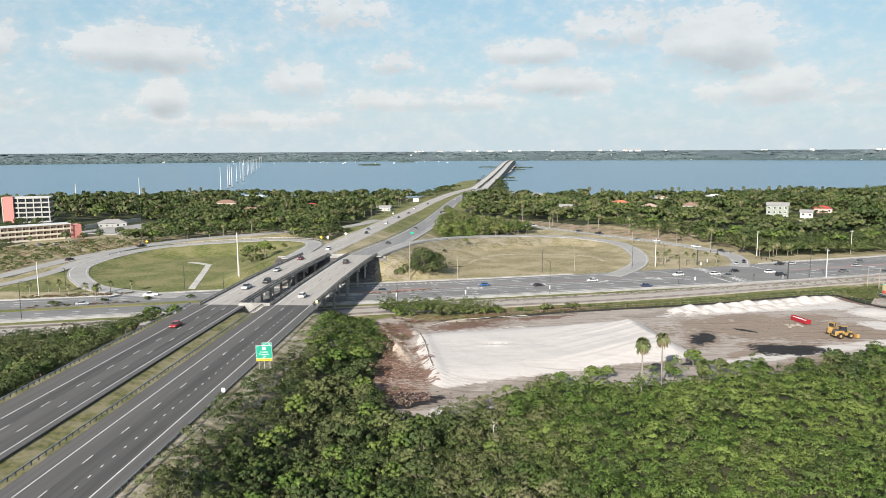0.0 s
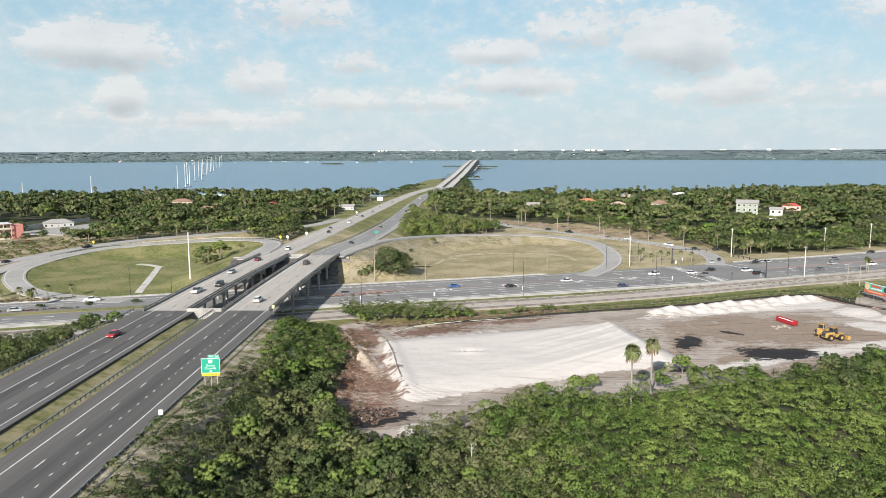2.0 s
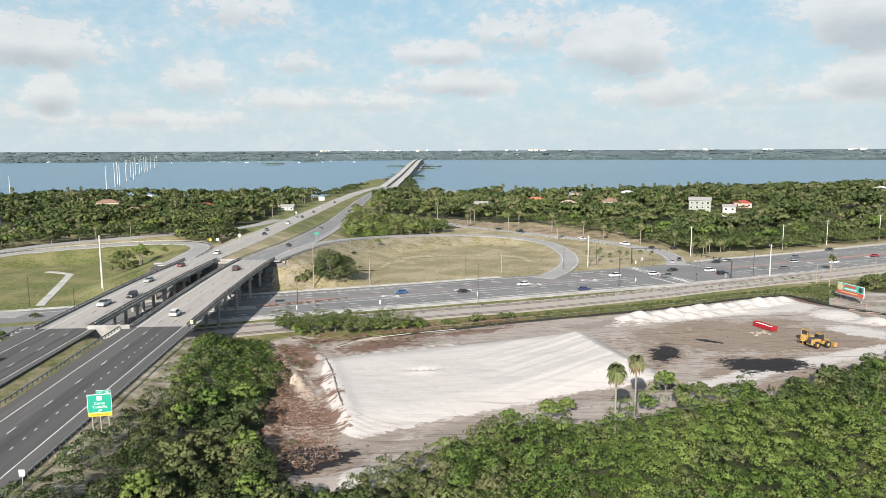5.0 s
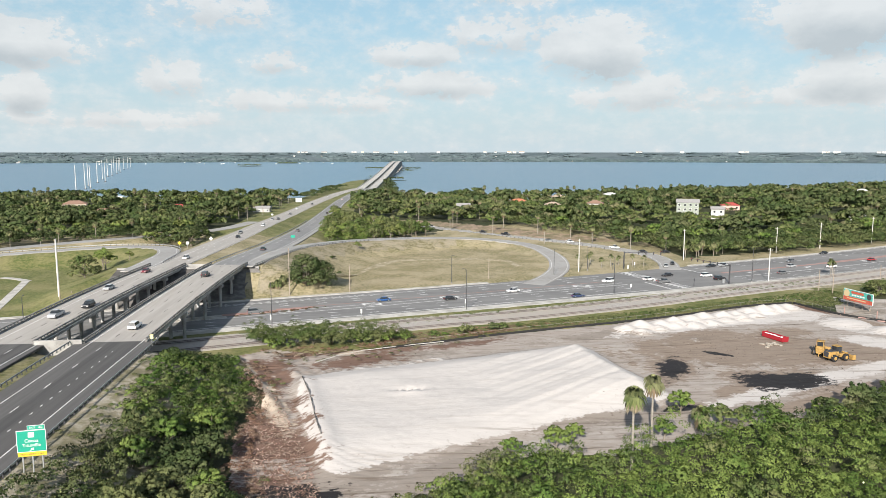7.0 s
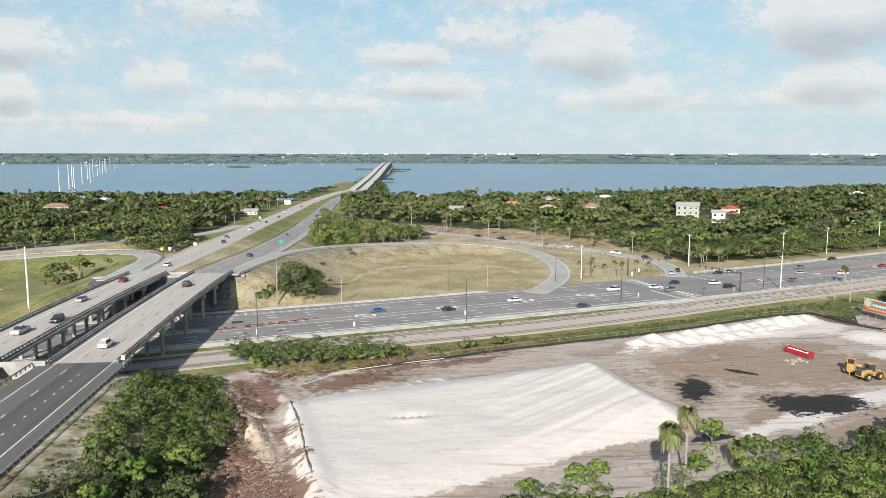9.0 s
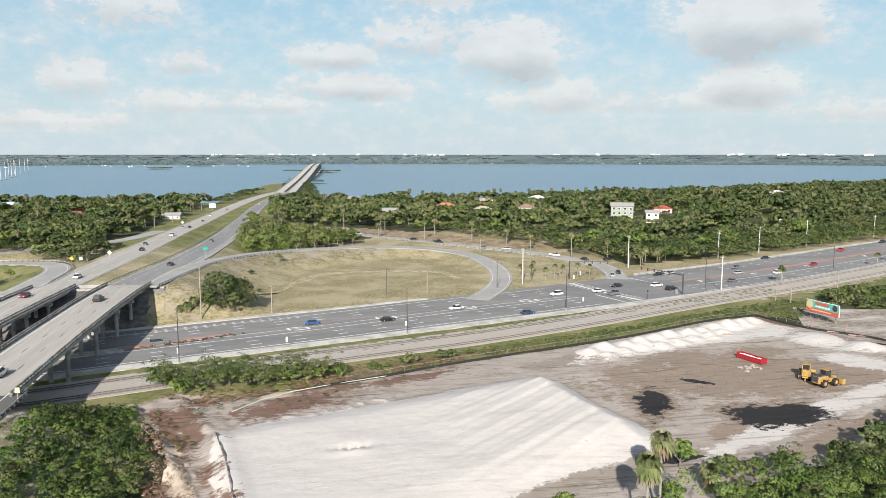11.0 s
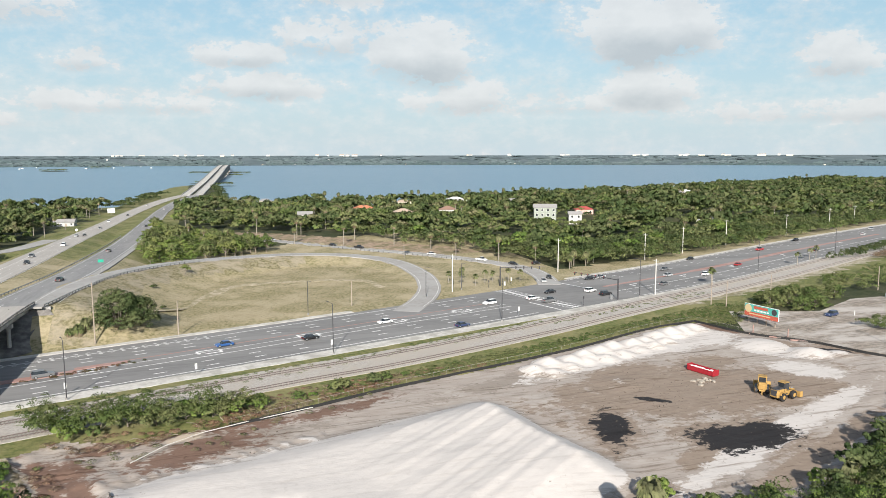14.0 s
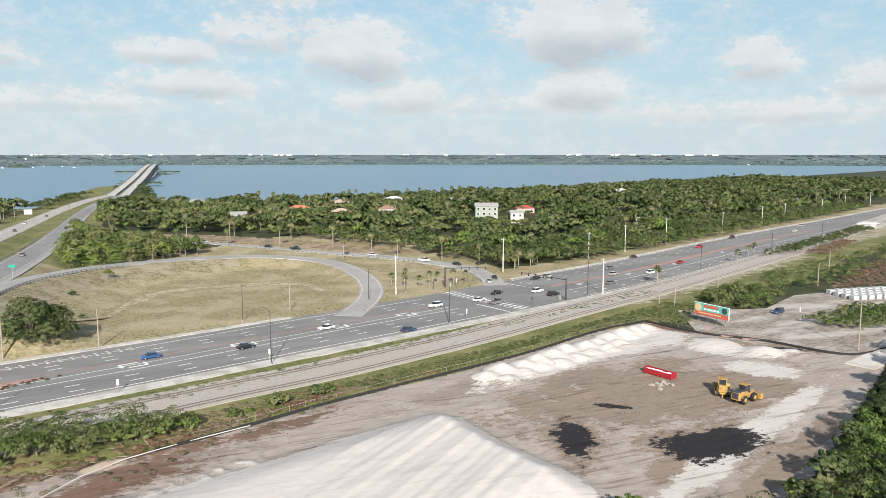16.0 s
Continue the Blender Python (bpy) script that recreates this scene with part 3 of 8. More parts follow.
# sand pit: pale sand, brown soil, dark mud and reddish dirt, in patches with ragged rims
PATCHES = [  # x, y, half length, half width, turn, tone (0 brown soil, also one painted shadow, 1 mud, 2 red dirt, 3 grey soil, 4 white sand, 5 tan bank)
    (126, 246, 34, 5.0, 20, 4), (153, 254, 16, 9, 15, 4), (165, 238, 10, 7, -60, 4), (159, 222, 9, 6, -60, 4), (127, 192.6, 40, 3.3, 23, 4), (172, 232, 6, 5, 0, 4), (40, 205, 16, 8, 10, 4),
    (125, 217, 34, 18, 4, 0), (116, 231, 15, 8, 30, 0), (148, 214, 13, 10, -30, 0), (140, 233, 10, 6, 0, 0), (104, 187, 9, 4, 15, 0), (172, 240, 9, 4, -60, 0), (183, 232, 9, 4, -50, 0), (92, 236, 22, 4, 17, 3), (70, 174, 30, 4.5, 8, 3),
    (40, 152, 18, 6, 40, 3), (28, 160, 13, 4, 60, 3), (16, 150, 12, 9, 40, 3), (6, 178, 34, 8.5, 105, 2), (3, 206, 14, 8, 115, 2), (35.5, 190.3, 5.4, 1.9, 5, 3), (32, 236, 60, 3, 18, 3), (10, 165, 14, 4, 100, 3), (20, 226, 18, 3.5, 12, 2), (50, 234, 24, 2.5, 16, 3), (30, 221, 20, 6, 16, 3), (24, 217, 13, 5, 22, 2), (46, 228.5, 20, 3, 17, 2), (14, 145, 9, 5, 30, 1), (167, 262, 2.0, 9, 15, 2),
    (97, 203.5, 8.5, 3.6, 62, 1), (117.8, 192.5, 10, 6.2, -8, 1), (112.5, 215, 3.0, 1.0, -40, 1), (88, 178, 5, 1.6, 12, 1), (178, 233, 7, 1.8, -45, 1),
    # first strip: the scrub's shadow along the haul track, painted in soil brown
    (122, 181.5, 32, 2.6, 24, 0), (4, 195, 23, 3.2, 112, 5), (22, 224, 4, 2, 20, 5),
]
PITMAT = mat("pit_ground", (0.360, 0.315, 0.275), (0.441, 0.396, 0.356), 0.5, c3=(0.36, 0.31, 0.27), scale3=.045, bump=.10, bscale=.55, amount3=.75, stretch=(-.6, .5, 1.2))
nt = PITMAT.node_tree


def pmath(op, a, b=None, clamp=False):
    n = nt.nodes.new("ShaderNodeMath")
    n.operation, n.use_clamp = op, clamp
    for k, v in enumerate((a, b)):
        if isinstance(v, (int, float)):
            n.inputs[k].default_value = v
        elif v is not None:
            nt.links.new(v, n.inputs[k])
    return n.outputs[0]


geo = nt.nodes.new("ShaderNodeNewGeometry")
sx = nt.nodes.new("ShaderNodeSeparateXYZ")
nt.links.new(geo.outputs["Position"], sx.inputs[0])
ragged = []
for sc, det, stv in ((0.09, 10, (1, 1, 1)), (0.6, 8, (.75, 1.35, 1))):
    mp = nt.nodes.new("ShaderNodeMapping")
    mp.inputs["Rotation"].default_value = (0, 0, -.3)
    mp.inputs["Scale"].default_value = stv
    nt.links.new(geo.outputs["Position"], mp.inputs["Vector"])
    n = nt.nodes.new("ShaderNodeTexNoise")
    n.inputs["Scale"].default_value, n.inputs["Detail"].default_value, n.inputs["Roughness"].default_value = sc, det, .68
    nt.links.new(mp.outputs[0], n.inputs["Vector"])
    ragged.append(n.outputs["Fac"])
rag = pmath("ADD", pmath("MULTIPLY", pmath("SUBTRACT", ragged[0], .5), 3.6), pmath("MULTIPLY", pmath("SUBTRACT", ragged[1], .5), 2.8))
bsdf = nt.nodes["Principled BSDF"]
shade_in = bsdf.inputs["Base Color"].links[0].from_socket
COLS = [((0.35, 0.285, 0.228), (0.205, 0.155, 0.118)), ((0.012, 0.012, 0.014), (0.034, 0.028, 0.026)), ((0.125, 0.072, 0.052), (0.25, 0.165, 0.125)), ((0.34, 0.295, 0.255), (0.26, 0.222, 0.187)), ((0.54, 0.502, 0.468), (0.63, 0.593, 0.56)), ((0.44, 0.36, 0.28), (0.56, 0.48, 0.39))]
for kind in (0, 3, 4, 2, 5, 1):
    m = None
    for x0, y0, a, bq, turn, k in PATCHES:
        if k != kind and not (k == 1 and kind == 0):
            continue
        if k != kind:
            a, bq = a * 1.4 + .5, bq * 1.5 + .5
        c, s_ = math.cos(radians(turn)), math.sin(radians(turn))
        dx, dy = pmath("SUBTRACT", sx.outputs[0], x0), pmath("SUBTRACT", sx.outputs[1], y0)
        u = pmath("ADD", pmath("MULTIPLY", dx, c / a), pmath("MULTIPLY", dy, s_ / a))
        v = pmath("ADD", pmath("MULTIPLY", dx, -s_ / bq), pmath("MULTIPLY", dy, c / bq))
        e = pmath("SUBTRACT", 1.0, pmath("SQRT", pmath("ADD", pmath("MULTIPLY", u, u), pmath("MULTIPLY", v, v))))
        e = pmath("MULTIPLY", e, {1: 1.35, 0: 1.5, 4: 1.9, 5: 2.2}.get(kind, 1.0))
        m = e if m is None else pmath("MAXIMUM", m, e)
    if kind == 4:
        m = pmath("MAXIMUM", m, pmath("MINIMUM", pmath("MINIMUM", pmath("MULTIPLY", pmath("SUBTRACT", sx.outputs[2], .3), 4.0), 3.0), pmath("SUBTRACT", sx.outputs[0], 11.5)))
    f = nt.nodes.new("ShaderNodeMapRange")
    f.interpolation_type = "SMOOTHSTEP"
    f.inputs[1].default_value, f.inputs[2].default_value = (-.05, .2) if kind == 1 else (-.12, .28)
    nt.links.new(pmath("ADD", pmath("MAXIMUM", m, -1.0), rag), f.inputs[0])
    two = nt.nodes.new("ShaderNodeMix")
    two.data_type = "RGBA"
    two.inputs[6].default_value, two.inputs[7].default_value = (*COLS[kind][0], 1), (*COLS[kind][1], 1)
    nt.links.new(ragged[1], two.inputs[0])
    over = nt.nodes.new("ShaderNodeMix")
    over.data_type = "RGBA"
    nt.links.new(f.outputs[0], over.inputs[0])
    nt.links.new(shade_in, over.inputs[6])
    nt.links.new(two.outputs[2], over.inputs[7])
    if kind == 1:
        wet = nt.nodes.new("ShaderNodeMapRange")
        wet.inputs[3].default_value, wet.inputs[4].default_value = .9, .75
        nt.links.new(f.outputs[0], wet.inputs[0])
        nt.links.new(wet.outputs[0], bsdf.inputs["Roughness"])
    shade_in = over.outputs[2]
for turn_, st_, lo_, hi_, k_ in ((.35, (.10, 1.6, 1), .53, .68, .56), (-.5, (.12, 1.3, 1), .55, .70, .64), (.1, (1.3, .9, 1), .58, .72, .60)):
    mp = nt.nodes.new("ShaderNodeMapping")
    mp.inputs["Rotation"].default_value, mp.inputs["Scale"].default_value = (0, 0, -turn_), st_
    nt.links.new(geo.outputs["Position"], mp.inputs["Vector"])
    n = nt.nodes.new("ShaderNodeTexNoise")
    n.inputs["Scale"].default_value, n.inputs["Detail"].default_value, n.inputs["Roughness"].default_value = .55, 8, .62
    nt.links.new(mp.outputs[0], n.inputs["Vector"])
    f = nt.nodes.new("ShaderNodeMapRange")
    f.interpolation_type = "SMOOTHSTEP"
    f.inputs[1].default_value, f.inputs[2].default_value, f.inputs[4].default_value = lo_, hi_, 1.0
    nt.links.new(n.outputs["Fac"], f.inputs[0])
    low_ground = nt.nodes.new("ShaderNodeMapRange")
    low_ground.inputs[1].default_value, low_ground.inputs[2].default_value, low_ground.inputs[3].default_value, low_ground.inputs[4].default_value = .2, 1.0, 1.0, .22
    nt.links.new(sx.outputs[2], low_ground.inputs[0])
    scuff = nt.nodes.new("ShaderNodeMix")
    scuff.data_type, scuff.blend_type = "RGBA", "MULTIPLY"
    scuff.inputs[7].default_value = (k_, k_ * .93, k_ * .86, 1)
    nt.links.new(pmath("MULTIPLY", f.outputs[0], low_ground.outputs[0]), scuff.inputs[0])
    nt.links.new(shade_in, scuff.inputs[6])
    shade_in = scuff.outputs[2]
nt.links.new(shade_in, bsdf.inputs["Base Color"])
PXS, PYS = axis([(-8, .5), (46, .7), (150, .9), (228, 1)]), axis([(132, .6), (240, .8), (272, 1)])
PX, PY = np.meshgrid(PXS, PYS)
PH = pit_height(PX, PY)
rough_n = np.array([noise.fractal(Vector((x * .16, y * .16, 0)), .8, 2.2, 4) for x, y in zip(PX.ravel(), PY.ravel())]).reshape(PX.shape)
west_end = np.clip((16 - PX) / 8, 0, 1)
PH = PH + rough_n * (0.09 + .5 * west_end)
pv = np.stack([PX, PY, PH], -1).reshape(-1, 3)
pi = np.arange(PX.size).reshape(PX.shape)
pf = np.stack([pi[:-1, :-1], pi[:-1, 1:], pi[1:, 1:], pi[1:, :-1]], -1).reshape(-1, 4)
pc = pv[pf].mean(1)
pf = pf[in_poly(pc[:, 0], pc[:, 1], PIT)]
pit = mesh_object("sand_ground", pv, pf, [PITMAT], smooth=True)
random.seed(8)
cv, cf = [], []
for k in range(1100):
    x, y = random.gauss(122, 16), random.gauss(212, 13)
    if k % 5 == 0:
        x, y = random.uniform(4, 60), random.uniform(150, 228)
    if not bool(in_poly(x, y, PIT)):
        continue
    z, r = float(pit_height(np.array(x), np.array(y))) + .02, random.choice((.06, .09, .12, .2))
    if 12 < x < 90 and z > .4:
        continue
    n0, tw = len(cv), random.uniform(0, 6)
    cv += [(x + r * math.cos(tw + q * 1.57) * random.uniform(.7, 1.6), y + r * math.sin(tw + q * 1.57) * random.uniform(.7, 1.3), z - .1) for q in range(4)] + [(x, y, z + r * random.uniform(.4, .8))]
    cf += [(n0 + q, n0 + (q + 1) % 4, n0 + 4) for q in range(4)]
tagged(mesh_object("dirt_clods", cv, cf, mat("clod_soil", (.05, .04, .032), (.12, .095, .078), .8, c3=(.16, .135, .11), scale3=.3)), "loose clods of brown soil on the sand", "dirt clods", "", "stuff")
tagged(pit, "pale sand fill with a long hill and dark wet patches", "sand ground", "", "structure")

# broken wood and bark strewn over the red dirt, and a half-buried silt fence on the hill's lip
random.seed(17)
WASTE = [(-4, 212), (2, 204), (7, 194), (12, 178), (17, 160), (20, 146), (13, 142), (6, 152), (3, 170), (4, 188), (-2, 203)]
lv, lf = [], []
while len(lf) < 9000:
    x, y = random.uniform(-6, 22), random.uniform(140, 214)
    if not bool(in_poly(x, y, WASTE)):
        continue
    z = float(pit_height(np.array(x), np.array(y))) + .1
    ln_, a_, w_ = random.uniform(.15, .75), random.uniform(0, 6.28), random.uniform(.03, .12)
    dx, dy, tip = math.cos(a_) * ln_, math.sin(a_) * ln_, random.uniform(-.05, .35)
    n0 = len(lv)
    lv += [(x - dy * w_ / ln_, y + dx * w_ / ln_, z), (x + dy * w_ / ln_, y - dx * w_ / ln_, z), (x + dx, y + dy, z + tip), (x + dx * .5, y + dy * .5, z + tip * .5 + w_)]
    lf += [(n0, n0 + 1, n0 + 3), (n0 + 1, n0 + 2, n0 + 3), (n0 + 2, n0, n0 + 3)]
tagged(mesh_object("wood_litter", lv, lf, mat("broken_wood", (.15, .085, .06), (.27, .17, .125), .8, c3=(.40, .31, .25), scale3=.5, island=.4)), "red-brown broken wood and bark strewn over dirt", "wood litter", "", "stuff")
fence = Line([(11.9, 202.6, 0), (13.2, 196, 0), (14.9, 188, 0), (16.2, 180, 0), (17.6, 172, 0), (18.6, 167, 0)], .8)
fence.p[:, 2] = pit_height(fence.p[:, 0], fence.p[:, 1]) + .12 + .2 * np.sin(fence.s * .9) * np.sin(fence.s * .31)
strip(fence, -.09, .10, .12, .8, name="silt_fence", material=mat("dirty_fabric", (.05, .047, .045), (.12, .11, .10), 1.2, c3=(.33, .30, .27), scale3=.7), kind="", label="half-buried black silt fence on the sand", category="fence")

# ---- roads ----
far_edge = lambda s: float(np.interp(US.at(s)[0].x, [60, 200, 500], [35.6, 41, 42]))
road = strip(US, -0.6, far_edge, 0.0, 0.3, name="road", material=US_ASPHALT, label="wide grey asphalt highway with worn lanes", category="road")
strip(US, -5.2, -0.6, 0.06, 0.4, name="pavement", material=WALK, label="pale concrete kerb and gutter", category="pavement")
strip(US, far_edge, lambda s: far_edge(s) + 2.6, 0.12, 0.4, s1=US.s_of_x(82), name="pavement", material=WALK, label="pale concrete footway beside the highway", category="pavement")
strip(US, far_edge, lambda s: far_edge(s) + 2.4, 0.12, 0.4, s0=US.s_of_x(180), name="pavement", material=WALK, label="pale concrete footway beside the highway", category="pavement")
for nm, ln, a, bb, m, lab in (("road", LOOP_R, lambda s: -float(np.interp(s, [0, 10, 34], [.7, 2.0, 4.4])), 4.4, RAMP_ASPHALT, "pale grey asphalt loop ramp"), ("road", RAMP_R, -4.4, 4.4, RAMP_ASPHALT, "pale grey asphalt exit ramp"), ("road", LOOP_L, -4.4, 4.4, RAMP_ASPHALT, "pale grey asphalt loop ramp"), ("road", ROAD_L, -4.6, 4.6, RAMP_ASPHALT, "pale asphalt side road"), ("road", RAMP_L, -3.4, 3.4, RAMP_ASPHALT, "pale asphalt joining ramp")):
    strip(ln, a, bb, 0.05, 0.4, name=nm, material=m, label=lab, category="road")


def on_ground(pts, lift=.08, step=2.0):
    ln = Line([(x, y, 0) for x, y in pts], step)
    ln.p[:, 2] = ground_height(ln.p[:, 0], ln.p[:, 1]) + lift
    return ln


BARE = mat("bare_sandy_soil", (0.40, 0.335, 0.235), (0.56, 0.48, 0.37), .9, c3=(.22, .20, .095), scale3=.3, bump=.06, bscale=2, amount3=.8)
ring = on_ground([(10, 328), (18.6, 341), (27, 359), (35.5, 374.5), (47, 380), (59, 380.6), (77, 379), (88, 373), (92, 357)], .05, 1.5)
strip(ring, lambda s: -1.2 - 1.6 * abs(math.sin(s * .11)), lambda s: 1.2 + 1.4 * abs(math.sin(s * .07 + 1)), 0, .12, name="worn_track", material=BARE, label="worn bare track curving through the grass", category="track")
path = on_ground([(-87.3, 266.9), (-95.8, 298.7), (-105.5, 334), (-107, 339)], .1)
strip(path, -1.4, 1.4, 0, .3, name="footpath", material=WALK, label="pale concrete footpath across the grass", category="footpath")
path = on_ground([(-106, 338.6), (-113, 344), (-120.1, 347.7)], .1)
strip(path, -1.4, 1.4, 0.02, .3, name="footpath", material=WALK, label="pale concrete footpath across the grass", category="footpath")
B0, B1 = 209, 316
for ln, a, bb, c in ((MR, -8.4, 8.6, 0), (ML, -8.5, 8.7, 1)):
    strip(ln, a, bb, 0, 0.5, s1=ln.s_of_y(B0), name="road", material=ASPHALT, label="dark grey asphalt carriageway", category="road")
    for e0, e1 in (((1.75, 8.5), (-8.3, -5.8)) if c == 0 else ((-3.4, -.2), (-8.4, -7.2), (3.6, 8.6))):
        strip(ln, e0, e1, 0.006, 0.1, s1=ln.s_of_y(B0), name="road", material=LIGHT_ASPHALT, label="lighter weathered band of asphalt carriageway", category="road")
    strip(ln, -6.5, 6.5 if c == 0 else 7.5, 0, 0.5, s0=ln.s_of_y(B1), name="road", material=OLD_ASPHALT if c == 0 else CONCRETE, label="grey asphalt carriageway" if c == 0 else "pale concrete carriageway", category="road")

wide = lambda s: -6.5 - float(np.interp(MR.at(s)[0].y, [318, 400, 500, 600, 700, 800], [1.8, 2.6, 2.4, 1.8, 1.0, 0.1]))
strip(MR, wide, -6.5, -.01, 0.5, s0=MR.s_of_y(B1 + 2), s1=MR.s_of_y(800), name="road", material=RAMP_ASPHALT, label="pale asphalt gore beside the carriageway", category="road")
# lane paint on the highway
ua, ub = US.s_of_x(-300), US.s_of_x(900)
xc0, xc1 = US.s_of_x(128), US.s_of_x(176)
open_out = lambda s: float(np.clip((US.at(s)[0].x - 30) / 55, 0, 1))
for d, grow, w, dash in ((.8, .9, .40, None), (3.9, 3.3, .38, 1), (8.0, 2.9, .38, 1), (12.0, 2.4, .34, None), (16.0, 1.9, .3, None), (23.6, 2.9, .38, 1), (26.8, 2.8, .38, 1), (30.9, 2.8, .34, None)):
    mark(US, lambda s, d=d, grow=grow: d + grow * open_out(s), w, ua if d < 12 or d > 20 else US.s_of_x(-40), xc0, **({"dash": (3.05, 12.2)} if dash else {}))
a, bb = xc1, ub
mark(US, .6, .34, a, bb)
for d in (4.2, 7.8):
    mark(US, d, .3, a, bb, dash=(3.05, 12.2))
mark(US, 11.4, .34, a, bb)
for d in (10.0, 6.4):
    mark(US, lambda s, d=d: far_edge(s) - d, .3, a, bb, dash=(3.05, 12.2))
mark(US, lambda s: far_edge(s) - 1.3, .34, a, bb)
for d in (29.9, 32.3):
    mark(US, d, .45, US.s_of_x(-30), US.s_of_x(36), dash=(.9, 2.7))
# crossing, stop bars and arrows
for k in range(17):
    mark(US, 1.2 + k * 2.25, 1.0, US.s_of_x(141.6) , US.s_of_x(144.8))
for x0 in (140.6, 145.8):
    s_ = US.s_of_x(x0)
    a, turn = US.at(s_, .6, .02)
    b_, _ = US.at(s_, 39, .02)
    dn = Vector((math.cos(radians(turn)) * .12, math.sin(radians(turn)) * .12, 0))
    MARKS.append((a - dn, b_ - dn, b_ + dn, a + dn))
for d0, d1, x0 in ((.4, 15.6, 136.5), (22.5, 38, 171)):
    s_ = US.s_of_x(x0)
    a, turn = US.at(s_, d0, .02)
    b_, _ = US.at(s_, d1, .02)
    dn = Vector((math.cos(radians(turn)) * .3, math.sin(radians(turn)) * .3, 0))
    MARKS.append((a - dn, b_ - dn, b_ + dn, a + dn))


def arrow(line, s, d, flip=1, bend=True):
    c, turn = line.at(s, d, .022)
    m = pose(c.x, c.y, c.z, 0, 0, turn)
    polys = [((-2, -.2), (.6, -.2), (.6, .2), (-2, .2))]
    if bend:
        polys += [((.6, -.2), (1.0, -.2), (1.0, 1.1), (.6, .9)), ((.3, .9), (1.3, .9), (.8, 1.75), (.8, 1.75))]
    else:
        polys += [((.6, -.55), (2.0, 0), (2.0, 0), (.6, .55))]
    for q in polys:
        MARKS.append([m @ Vector((x * flip * 1.5, y * flip * 1.7, 0)) for x, y in q])


for x in (-22, 5, 33, 60, 88, 112):
    arrow(US, US.s_of_x(x), 14.1 + 2.4 * open_out(US.s_of_x(x)))
for x in (30, 57, 85, 109):
    arrow(US, US.s_of_x(x), 17.4 + 2.6 * open_out(US.s_of_x(x)), -1)
for x in (190, 222, 260, 310, 380):
    arrow(US, US.s_of_x(x), 17.0 + (x - 190) * .006, -1)
RED = []
mark(US, lambda s: float(np.interp(US.at(s)[0].x, [-14, 0, 12, 40, 122], [15.6, 17.6, 19.4, 20.2, 22.6])), .6, US.s_of_x(-14), US.s_of_x(122), dz=.018, to=RED)
mark(US, lambda s: 20.4 + .006 * (US.at(s)[0].x - 180), 2.0, US.s_of_x(178), US.s_of_x(235), dz=.018, to=RED)
mark(US, lambda s: 20.8 + .004 * (US.at(s)[0].x - 235), 3.4, US.s_of_x(235), US.s_of_x(330), dz=.018, to=RED)
mark(US, 20.6, 2.4, US.s_of_x(330), US.s_of_x(440), dz=.018, to=RED)
lay("road_marking", RED, PAVER, "faded red painted median on the highway")
strip(US, 12.2, 16.6, 0.14, .4, US.s_of_x(-46), US.s_of_x(-13), "pavement", WALK, label="pale concrete median nose", category="pavement")
strip(US, 14.8, 17.4, 0.16, .4, US.s_of_x(-14), US.s_of_x(2), "pavement", PAVER, label="red paver median bed", category="pavement")
strip(US, 17.2, 19.2, 0.16, .4, US.s_of_x(2), US.s_of_x(13), "pavement", PAVER, label="red paver median bed", category="pavement")
strip(US, 13, 17, 0.16, .4, US.s_of_x(-152), US.s_of_x(-70), "pavement", VERGE, label="planted grass median", category="pavement")
# mainline paint
for d in (5.4,):
    mark(MR, d, .18, 0, MR.length)
mark(MR, -5.6, .18, 0, MR.length)
DARKMARKS = []
for ln, d in ((MR, 1.7), (MR, -1.9), (ML, -.1), (ML, -3.5)):
    mark(ln, d, .2, ln.s_of_y(B0) + 4, ln.s_of_y(B1) - 4, dash=(3.05, 12.2), to=DARKMARKS)
for a, b_ in ((0, MR.s_of_y(B0)), (MR.s_of_y(B1), MR.length)):
    mark(MR, 1.7, .16, a, b_, dash=(3.05, 12.2))
mark(MR, -1.9, .16, 0, MR.s_of_y(203), dash=(.95, 3.66))
for d in (-7.0, 3.4):
    mark(ML, d, .18, 0, ML.length)
for d in (-.1, -3.5):
    for a, b_ in ((0, ML.s_of_y(B0)), (ML.s_of_y(B1), ML.length)):
        mark(ML, d, .16, a, b_, dash=(3.05, 12.2))
for ln in (LOOP_R, RAMP_R, LOOP_L):
    for d in (-3.4, 3.4):
        mark(ln, d, .15, 6, ln.length - 8, dz=.075)
lay("road_marking", DARKMARKS, mat("black_road_paint", (.07, .068, .066), (.12, .117, .112), 2.0), "dark lane dashes on the pale bridge decks")
lay("road_marking", MARKS, PAINT, "worn white lane lines on the roads")

